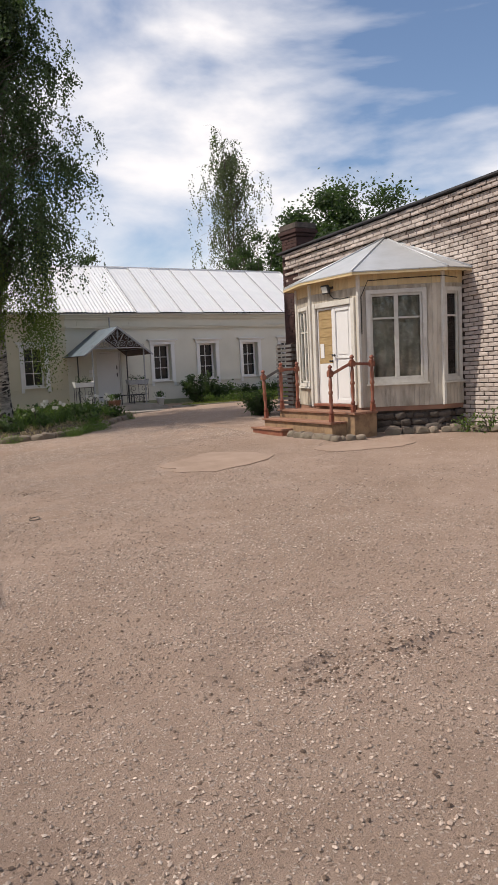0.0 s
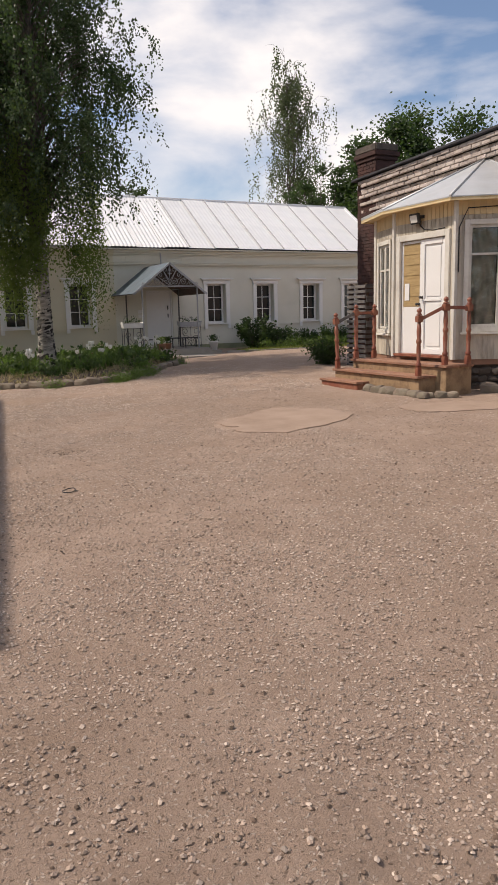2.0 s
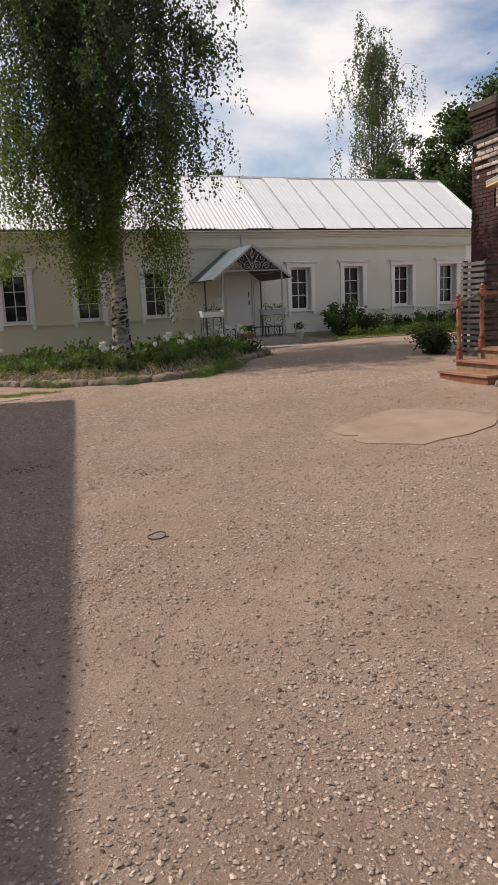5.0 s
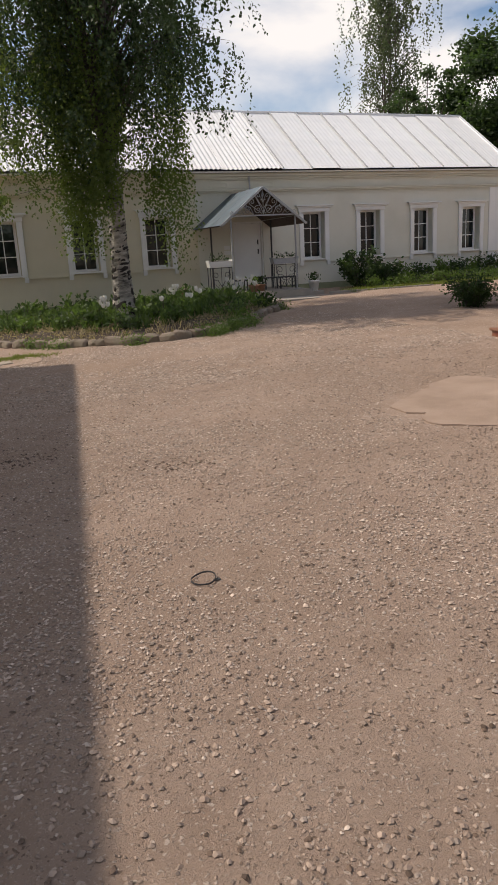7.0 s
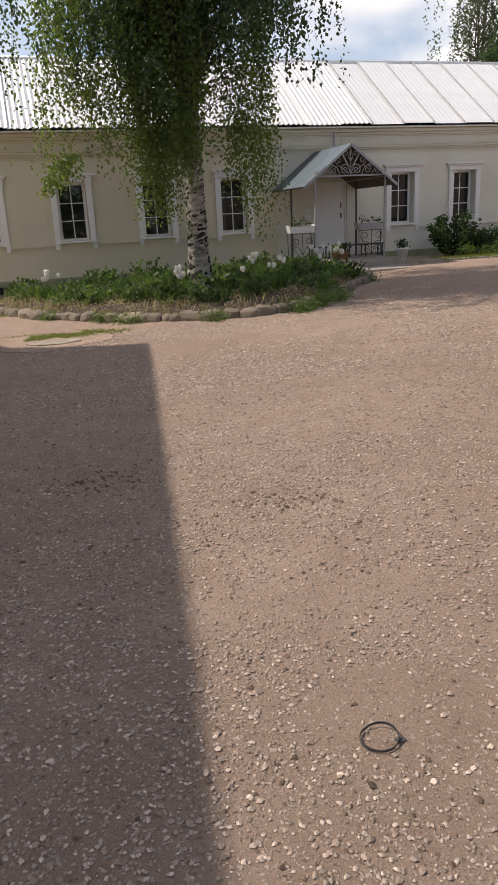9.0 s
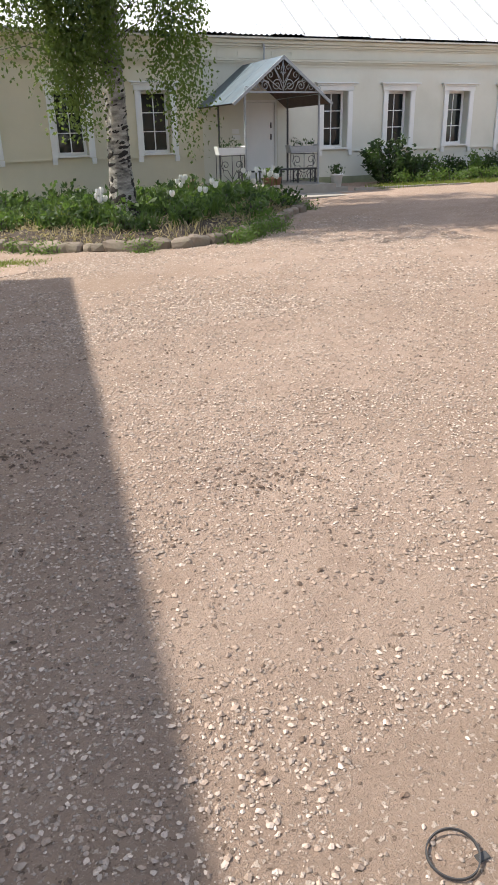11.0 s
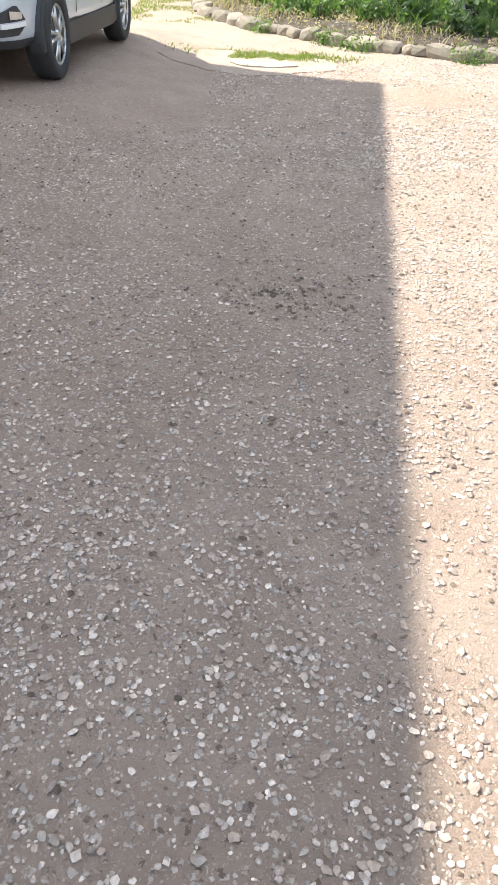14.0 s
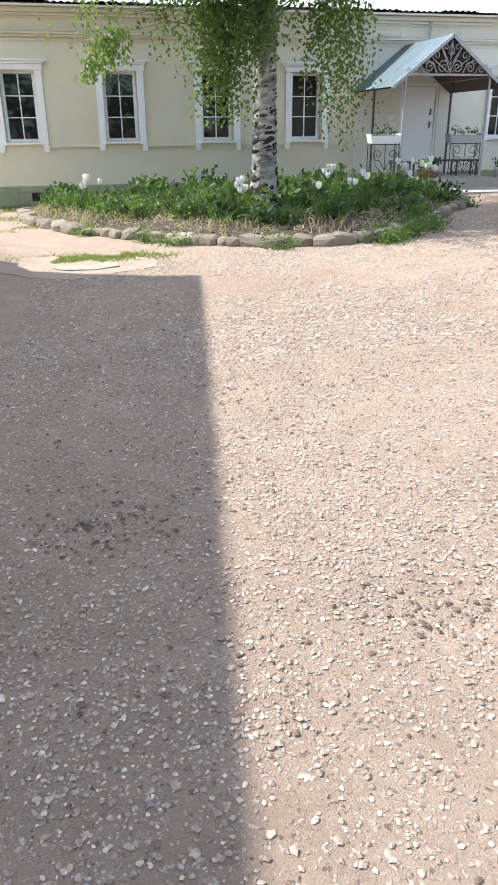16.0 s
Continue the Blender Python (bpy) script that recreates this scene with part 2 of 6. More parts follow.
M_SCAR = mat("black_bark_fissures", (0.012, 0.010, 0.009), (0.05, 0.042, 0.035), 14.0, 0.95, 0.8, 30.0)
M_DARKBARK = mat("dark_bark", (0.06, 0.05, 0.04), (0.12, 0.1, 0.08), 8.0, 0.9, 0.6, 25.0)
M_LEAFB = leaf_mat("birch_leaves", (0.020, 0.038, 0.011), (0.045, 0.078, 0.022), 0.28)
# low fronds: birch leaf colour brightened to hold the sunlight on them
M_LEAFH = leaf_mat("sunlit_birch_fronds", (0.066, 0.10, 0.021), (0.125, 0.17, 0.04), 0.45)
# far birch: leaf colour lightened for sun and distance haze
M_LEAFF = leaf_mat("hazed_birch_leaves", (0.045, 0.062, 0.03), (0.08, 0.105, 0.05))
M_LEAFD = leaf_mat("dark_green_leaves", (0.022, 0.042, 0.014), (0.045, 0.08, 0.022))
M_LEAFM = leaf_mat("mid_green_leaves", (0.04, 0.07, 0.018), (0.075, 0.12, 0.032))
M_CONCRETE = mat("worn_concrete", (0.31, 0.26, 0.205), (0.40, 0.345, 0.28), 7.0, 0.95, 0.6, 35.0, c3=(0.17, 0.145, 0.115), s3=4.0, f3=0.7)
M_HOLE = mat("hole_shade", (0.012, 0.012, 0.011), (0.02, 0.02, 0.018), 8.0, 0.95)
M_LEAFG = leaf_mat("fresh_green_leaves", (0.06, 0.11, 0.02), (0.11, 0.17, 0.04))
M_GRASS = leaf_mat("yellow_green_grass", (0.09, 0.13, 0.02), (0.16, 0.19, 0.04))
M_DRY = leaf_mat("dry_straw_leaves", (0.22, 0.17, 0.1), (0.32, 0.26, 0.17))
M_PETAL = mat("white_petals", (0.82, 0.8, 0.74), (0.86, 0.85, 0.8), 20.0, 0.6)
M_REDPETAL = mat("red_petals", (0.15, 0.008, 0.012), (0.22, 0.012, 0.016), 20.0, 0.6)
M_SOIL = mat("garden_soil", (0.045, 0.032, 0.023), (0.085, 0.062, 0.045), 8.0, 0.95, 0.8, 40.0)
M_RUBBER = mat("black_rubber", (0.02, 0.02, 0.021), (0.03, 0.03, 0.03), 10.0, 0.75, 0.1, 80.0)
M_CARWHITE = mat("silver_white_car_paint", (0.49, 0.51, 0.53), (0.52, 0.54, 0.56), 40.0, rough=0.2, metal=0.1, spec=0.7)
M_CARDARK = mat("dark_grey_car_plastic", (0.025, 0.026, 0.028), (0.035, 0.035, 0.037), 30.0, 0.5)
M_CARGLASS = mat("tinted_car_glass", (0.015, 0.02, 0.022), rough=0.04, spec=0.9)
M_ALLOY = mat("silver_alloy", (0.55, 0.56, 0.57), rough=0.3, metal=0.9)
M_LAMPGLASS = mat("lamp_glass", (0.7, 0.7, 0.66), rough=0.15)
M_TARP = mat("orange_roof_boards", (0.45, 0.12, 0.05), (0.55, 0.2, 0.09), 5.0, 0.7, 0.2, 30.0)
M_PLASTIC = mat("white_plastic", (0.72, 0.72, 0.7), (0.76, 0.76, 0.75), 6.0, 0.5)
M_DARKROOM = mat("room_shade_plaster", (0.10, 0.10, 0.095), (0.14, 0.135, 0.13), 2.0, 0.95)
M_ROOFEDGE = mat("dark_roofing_felt", (0.03, 0.03, 0.035), (0.05, 0.05, 0.055), 8.0, 0.7)


# ---- mesh helpers ----
def bmn():
    return bmesh.new()


def box(bm, x0, y0, z0, x1, y1, z1, m=None):
    vs = [bm.verts.new((x, y, z)) for z in (z0, z1) for y in (y0, y1) for x in (x0, x1)]
    if m is not None:
        for v in vs:
            v.co = m @ v.co
    for f in ((0, 2, 3, 1), (4, 5, 7, 6), (0, 1, 5, 4), (2, 6, 7, 3), (0, 4, 6, 2), (1, 3, 7, 5)):
        bm.faces.new([vs[i] for i in f])
    return vs


def tube(bm, pts, radii, n=8, cap=True):
    rings = []
    for i, p in enumerate(pts):
        p = Vector(p)
        d = (Vector(pts[min(i + 1, len(pts) - 1)]) - Vector(pts[max(i - 1, 0)])).normalized()
        a = d.orthogonal().normalized() if i == 0 else (ax - d * ax.dot(d)).normalized()
        ax = a
        c = d.cross(a)
        r = radii[i] if isinstance(radii, (list, tuple)) else radii
        rings.append([bm.verts.new(p + (a * math.cos(2 * math.pi * k / n) + c * math.sin(2 * math.pi * k / n)) * r) for k in range(n)])
    for r0, r1 in zip(rings, rings[1:]):
        for k in range(n):
            bm.faces.new((r0[k], r0[(k + 1) % n], r1[(k + 1) % n], r1[k]))
    if cap:
        bm.faces.new(rings[0][::-1])
        bm.faces.new(rings[-1])


def lathe(bm, profile, n=12, m=None):
    rings = [[bm.verts.new((r * math.cos(2 * math.pi * k / n), r * math.sin(2 * math.pi * k / n), z)) for k in range(n)] for r, z in profile]
    if m is not None:
        for r in rings:
            for v in r:
                v.co = m @ v.co
    for r0, r1 in zip(rings, rings[1:]):
        for k in range(n):
            bm.faces.new((r0[k], r0[(k + 1) % n], r1[(k + 1) % n], r1[k]))
    bm.faces.new(rings[0][::-1])
    bm.faces.new(rings[-1])


def prism(bm, outline, y0, y1, m=None):
    """An outline in x and z, run from y0 to y1."""
    a = [bm.verts.new((x, y0, z)) for x, z in outline]
    b = [bm.verts.new((x, y1, z)) for x, z in outline]
    if m is not None:
        for v in a + b:
            v.co = m @ v.co
    k = len(outline)
    bm.faces.new(a)
    bm.faces.new(b[::-1])
    for i in range(k):
        bm.faces.new((a[i], b[i], b[(i + 1) % k], a[(i + 1) % k]))


def part(name, bm, material, parent=None, label="", smooth=False, bevel=0.0, m=None, group="", category="", kind=""):
    if bevel:
        bmesh.ops.bevel(bm, geom=bm.edges[:], offset=bevel, segments=2, affect="EDGES", clamp_overlap=True)
    bmesh.ops.recalc_face_normals(bm, faces=bm.faces[:])
    me = bpy.data.meshes.new(name)
    bm.to_mesh(me)
    bm.free()
    me.materials.append(material)
    if smooth:
        me.shade_smooth()
    ob = new(name, me)
    if parent is not None:
        ob.parent = parent
    if m is not None:
        ob.matrix_local = m
    return tagged(ob, label, category, group, kind)


def thing(name, m=None, label="", category="", group="", kind=""):
    ob = new(name)
    ob.empty_display_size = 0.2
    if m is not None:
        ob.matrix_world = m
    return tagged(ob, label, category, group, kind)


def raw(name, verts, faces, material, parent=None, smooth=False):
    me = bpy.data.meshes.new(name)
    me.from_pydata(verts, [], faces)
    me.materials.append(material)
    if smooth:
        me.shade_smooth()
    ob = new(name, me)
    if parent is not None:
        ob.parent = parent
    return ob


def wall_mesh(bm, u0, u1, z0, z1, thick, holes, m=None):
    """A wall along x from u0 to u1, its outer face at y 0, with rectangular openings (u0, z0, u1, z1) through it."""
    us = sorted({u0, u1, *[h[0] for h in holes], *[h[2] for h in holes]})
    zs = sorted({z0, z1, *[h[1] for h in holes], *[h[3] for h in holes]})
    def solid(i, j):
        if i < 0 or j < 0 or i >= len(us) - 1 or j >= len(zs) - 1:
            return False
        cu, cz = (us[i] + us[i + 1]) / 2, (zs[j] + zs[j + 1]) / 2
        return not any(h[0] < cu < h[2] and h[1] < cz < h[3] for h in holes)
    vs = {}
    def v(i, j, k):
        if (i, j, k) not in vs:
            p = Vector((us[i], k * thick, zs[j]))
            vs[i, j, k] = bm.verts.new(m @ p if m is not None else p)
        return vs[i, j, k]
    for i in range(len(us) - 1):
        for j in range(len(zs) - 1):
            if not solid(i, j):
                continue
            bm.faces.new((v(i, j, 0), v(i + 1, j, 0), v(i + 1, j + 1, 0), v(i, j + 1, 0)))
            bm.faces.new((v(i, j, 1), v(i, j + 1, 1), v(i + 1, j + 1, 1), v(i + 1, j, 1)))
            for di, dj, a, b in ((-1, 0, (i, j), (i, j + 1)), (1, 0, (i + 1, j), (i + 1, j + 1)), (0, -1, (i, j), (i + 1, j)), (0, 1, (i, j + 1), (i + 1, j + 1))):
                if not solid(i + di, j + dj):
                    bm.faces.new((v(*a, 0), v(*b, 0), v(*b, 1), v(*a, 1)))


def smooth_step(a, b, x):
    t = min(1.0, max(0.0, (x - a) / (b - a)))
    return t * t * (3 - 2 * t)


def ground_z(x, y):
    """The yard rises gently to the east, and a little where the car stands."""
    k = 0.6 + 0.4 * smooth_step(-17, -9, y)
    return 0.42 * smooth_step(-1, 11, x) * k + 0.2 * smooth_step(1.2, 2.6, -x) * smooth_step(5.0, 7.5, -y)


def ground_h(x, y):
    """The trodden surface: broad swells, ruts, small lumps and one broken ridge."""
    if not (-14 <= x <= 26 and -34 <= y <= 4):
        return ground_z(x, y)
    z = ground_z(x, y) + 0.022 * noise.noise((x * 0.6, y * 0.6, 3.1)) + 0.010 * noise.noise((x * 2.3, y * 2.3, 9.0))
    rough = 0.35 + 0.65 * smooth_step(-0.2, 0.35, noise.noise((x * 0.5, y * 0.5, 21.0)))
    z += rough * (0.0085 * noise.noise((x * 7.0, y * 7.0, 2.0)) + 0.0055 * noise.noise((x * 15.0, y * 15.0, 5.0)))
    # the crumbling edge of a shallow hollow
    if -1.0 < x < 2.6 and -26.2 < y < -23.6:
        line = -24.85 + 0.10 * noise.noise((x * 3.0, 4.0, 1.0)) - 0.25 * (x - 0.6)
        lift = smooth_step(-0.8, 0.1, x) * (1 - smooth_step(1.7, 2.5, x)) * max(0.0, 0.55 + 0.9 * noise.noise((x * 2.2, 7.0, 2.0)))
        z += lift * (0.045 * smooth_step(-0.035, 0.03, y - line) * (1 - smooth_step(0.1, 0.95, y - line)) - 0.02 * smooth_step(-0.55, -0.02, y - line) * (1 - smooth_step(-0.02, 0.03, y - line)))
    # shallow scuffed hollows
    for hx, hy, hr in ((-0.52, -15.85, 0.5), (0.63, -16.9, 0.42), (0.15, -24.4, 0.5)):
        d = math.hypot(x - hx, (y - hy) * 1.3) / hr
        if d < 1:
            z += -0.028 * (1 - d * d) + 0.022 * noise.noise((x * 9.0, y * 9.0, 11.0)) * (1 - d)
    return z


# ---- ground ----
def build_ground():
    def axis(a, b, step, far):
        v = [a + step * i for i in range(int((b - a) / step) + 1)]
        out, d = [], step
        while d < far:
            d *= 1.6
            out.append(d)
        return [a - s for s in out[::-1]] + v + [v[-1] + s for s in out]
    def fine(vals, a, b, k):
        out = []
        for u, v in zip(vals, vals[1:]):
            m = k if a <= (u + v) / 2 <= b else 1
            out += [u + (v - u) * i / m for i in range(m)]
        return out + [vals[-1]]
    xs, ys = fine(axis(-14, 26, 0.2, 900), -3.6, 5.6, 5), fine(axis(-34, 4, 0.2, 900), -26.8, -11.0, 5)
    verts, faces = [], []
    for y in ys:
        for x in xs:
            verts.append((x, y, ground_h(x, y)))
    w = len(xs)
    for j in range(len(ys) - 1):
        for i in range(w - 1):
            a = j * w + i
            faces.append((a, a + 1, a + w + 1, a + w))
    ob = raw("ground", verts, faces, M_GROUND, smooth=True)
    tagged(ob, "dusty pinkish brown gravel yard of trodden dirt", "ground", kind="structure")


build_ground()

# ---- the long low house ----
house = thing("house", None, "long single-storey limewashed house with zinc roof", "house", kind="structure")
WIN_L = [-1.72, 0.575, 2.88, 5.14]
WIN_R = [10.52, 12.68, 14.86, 16.92]
OPEN_W, OPEN_Z0, OPEN_Z1 = 0.78, 1.42, 2.95
H_X0, H_X1, H_SPLIT, H_TOP, H_DEEP = -3.95, 18.35, 6.42, 4.22, 6.0


def holes_for(centres):
    return [(c - OPEN_W / 2, OPEN_Z0, c + OPEN_W / 2, OPEN_Z1) for c in centres]


DOOR_X0, DOOR_X1, DOOR_Z0, DOOR_Z1 = 7.62, 8.66, 0.66, 2.7
b = bmn()
wall_mesh(b, H_X0, H_SPLIT, -0.3, H_TOP, 0.5, holes_for(WIN_L))
part("wall", b, M_CREAM, house, "cream limewashed wall")
b = bmn()
wall_mesh(b, H_SPLIT, H_X1, -0.3, H_TOP, 0.5, holes_for(WIN_R) + [(DOOR_X0, DOOR_Z0, DOOR_X1, DOOR_Z1)])
part("wall", b, M_PALE, house, "pale greenish white limewashed wall")
b = bmn()
wall_mesh(b, 0, H_DEEP - 0.5, -0.3, H_TOP, 0.5, [], pose(H_X1, 0.5, 0, 0, 0, 90))
part("wall", b, M_PALE, house, "pale end wall")
b = bmn()
wall_mesh(b, 0, H_DEEP - 0.5, -0.3, H_TOP, 0.5, [], pose(H_X0 + 0.5, 0.5, 0, 0, 0, 90))
part("wall", b, M_CREAM, house)
b = bmn()
wall_mesh(b, H_X0, H_X1, -0.3, H_TOP, 0.5, [], pose(0, H_DEEP, 0))
part("wall", b, M_CREAM, house)
# gables
for gx in (H_X0, H_X1 - 0.3):
    b = bmn()
    prism(b, [(0.02, H_TOP), (H_DEEP + 0.4, H_TOP), (H_DEEP / 2 + 0.2, 6.42)], 0, 0.3, pose(gx + 0.3, 0, 0, 0, 0, 90))
    part("gable", b, M_PALE, house)
# plain room inside, its plaster coloured dark for the indoor shade
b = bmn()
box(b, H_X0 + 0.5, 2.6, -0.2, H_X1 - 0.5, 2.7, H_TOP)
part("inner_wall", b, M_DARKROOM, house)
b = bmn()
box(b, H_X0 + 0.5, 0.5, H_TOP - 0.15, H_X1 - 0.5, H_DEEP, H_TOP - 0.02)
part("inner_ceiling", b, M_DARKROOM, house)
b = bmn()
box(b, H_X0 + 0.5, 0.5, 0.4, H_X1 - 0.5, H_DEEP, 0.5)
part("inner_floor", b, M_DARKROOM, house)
# plinth and bands
b = bmn()
box(b, H_X0, -0.045, -0.3, 5.9, -0.002, 0.46)
part("plinth", b, M_PLINTH, house, "mossy grey-green concrete plinth", bevel=0.012)
# cellar vents: shallow cast frame, near-black block as the shade of a square hole
for vx in (-1.6, 0.72, 2.98):
    b = bmn()
    box(b, vx - 0.44, -0.075, 0.07, vx + 0.44, -0.043, 0.10)
    box(b, vx - 0.44, -0.075, 0.33, vx + 0.44, -0.043, 0.36)
    box(b, vx - 0.44, -0.075, 0.10, vx - 0.41, -0.043, 0.33)
    box(b, vx + 0.41, -0.075, 0.10, vx + 0.44, -0.043, 0.33)
    vent = part("cellar_vent", b, M_PLINTH, house, "concrete cellar vent with a black block for the shaded hole", bevel=0.004)
    b = bmn()
    box(b, vx - 0.09, -0.052, 0.12, vx + 0.09, -0.043, 0.31)
    part("vent_hole", b, M_HOLE, vent)
b = bmn()
box(b, 9.2, -0.045, -0.3, H_X1 + 0.03, -0.002, 0.62)
part("plinth", b, M_PLINTH, house, bevel=0.012)
for z0, z1, d, x0 in ((3.52, 3.56, 0.03, H_X0), (3.60, 3.645, 0.07, H_X0), (3.647, 3.70, 0.12, H_X0), (3.702, 3.725, 0.14, H_X0), (3.96, 4.0, 0.05, H_X0), (4.002, 4.06, 0.10, H_X0), (4.062, 4.155, 0.17, H_X0)):
    for xa, xb, mm in ((x0, H_SPLIT, M_CREAM), (H_SPLIT, H_X1, M_PALE)):
        b = bmn()
        box(b, xa, -d, z0, xb, -0.002, z1)
        part("string_course", b, mm, house, bevel=0.008)
# the thin course under the sills, between the windows
xs = [H_X0]
for c in WIN_L:
    xs += [c - 0.575, c + 0.575]
xs += [H_SPLIT]
for a, z in zip(xs[0::2], xs[1::2]):
    b = bmn()
    box(b, a, -0.05, 1.30, z, -0.002, 1.345)
    part("sill_course", b, M_CREAM, house, bevel=0.006)
xs = [8.95]
for c in WIN_R:
    xs += [c - 0.56, c + 0.56]
xs += [H_X1]
for a, z in zip(xs[0::2], xs[1::2]):
    b = bmn()
    box(b, a, -0.05, 1.30, z, -0.002, 1.345)
    part("sill_course", b, M_PALE, house, bevel=0.006)
b = bmn()
box(b, 17.72, -0.035, 0.5, H_X1 + 0.035, -0.002, 3.6)
part("corner_pilaster", b, M_TRIM, house, "whitewashed corner pilaster", bevel=0.008)
b = bmn()
box(b, H_X0 - 0.03, -0.035, 0.46, -3.12, -0.002, 3.6)
part("corner_pilaster", b, M_TRIM, house, bevel=0.008)
# small raised frames under the eaves beside the porch
for x0 in (6.9, 8.5):
    for q in ((0, 0, 0.62, 0.03), (0, 0.12, 0.62, 0.15), (0, 0.03, 0.03, 0.12), (0.59, 0.03, 0.62, 0.12)):
        b = bmn()
        box(b, x0 + q[0], -0.02, 3.76 + q[1], x0 + q[2], -0.002, 3.76 + q[3])
        part("moulding", b, M_PALE, house)
b = bmn()
tube(b, [(8.22, -0.12, 4.2), (8.22, -0.12, 3.5)], 0.03, 8)
part("vent_pipe", b, M_IRONGREY, house)

# roof of single corrugated sheets
roof = thing("roof", None)
roof.parent = house
EAVE_Y, EAVE_Z, RIDGE_Y, RIDGE_Z = -0.36, 4.25, 2.95, 6.52
SH = 1.02


def roof_sheets():
    n = 28
    for side in (0, 1):
        cols = int(22.8 / SH) - 1
        y0, y1 = (EAVE_Y, RIDGE_Y) if not side else (2 * RIDGE_Y - EAVE_Y, RIDGE_Y)
        kinds = []
        for amp in (0.017, 0.005):
            verts, faces = [], []
            for i in range(n + 1):
                x = (SH + 0.05) * i / n
                w = amp * math.cos(2 * math.pi * x / 0.153)
                verts += [(x, y0, EAVE_Z + w), (x, y1, RIDGE_Z + w), (x, y0, EAVE_Z + w - 0.006), (x, y1, RIDGE_Z + w - 0.006)]
            for i in range(n):
                a = 4 * i
                faces += [(a, a + 4, a + 5, a + 1), (a + 2, a + 3, a + 7, a + 6), (a, a + 2, a + 6, a + 4)]
            faces += [(0, 1, 3, 2), (4 * n, 4 * n + 2, 4 * n + 3, 4 * n + 1)]
            me = bpy.data.meshes.new("roof_sheet")
            me.from_pydata(verts, [], faces)
            me.materials.append(M_ROOF)
            kinds.append(me)
        for k in range(cols + 1):
            x = 18.55 - 0.05 - SH * (k + 1)
            east = x > 8.4
            ob = new("roof_sheet", kinds[1 if east else 0])
            ob.parent = roof
            ob.matrix_local = pose(x, 0, 0.016 * (k % 2) + 0.006 * math.sin(k * 3.7), 0.10 * math.sin(k * 2.1), 0.12 * math.sin(k * 1.3), 0)
            if east:
                b = bmn()
                d = Vector((0, y1 - y0, RIDGE_Z - EAVE_Z))
                m = Matrix.Translation((x, y0, EAVE_Z + 0.02)) @ d.to_track_quat("Y", "Z").to_matrix().to_4x4()
                box(b, -0.02, 0.02, 0.0, 0.02, d.length - 0.02, 0.03, m)
                part("seam", b, M_SEAM, roof)


# seam grey holds dirt and the shadow of the laps
M_SEAM = mat("shaded_dirty_seam_metal", (0.38, 0.38, 0.38), (0.50, 0.50, 0.50), 5.0, 0.6, metal=0.2)
roof_sheets()
b = bmn()
tube(b, [(-4.25, RIDGE_Y, RIDGE_Z + 0.0), (18.6, RIDGE_Y, RIDGE_Z + 0.0)], 0.06, 10)
part("ridge_cap", b, M_ROOF, roof, smooth=True)
b = bmn()
for s in (-1, 1):
    box(b, 18.5, 0, -0.06, 18.62, 4.0, 0.035, pose(0, EAVE_Y if s < 0 else 2 * RIDGE_Y - EAVE_Y, EAVE_Z, math.degrees(math.atan2(RIDGE_Z - EAVE_Z, RIDGE_Y - EAVE_Y)) if s < 0 else 180 - math.degrees(math.atan2(RIDGE_Z - EAVE_Z, RIDGE_Y - EAVE_Y)), 0, 0))
part("verge_board", b, M_ROOF, roof)
b = bmn()
box(b, -4.1, -0.33, 4.16, 18.5, 0.0, 4.2)
part("soffit", b, M_PALE, roof)


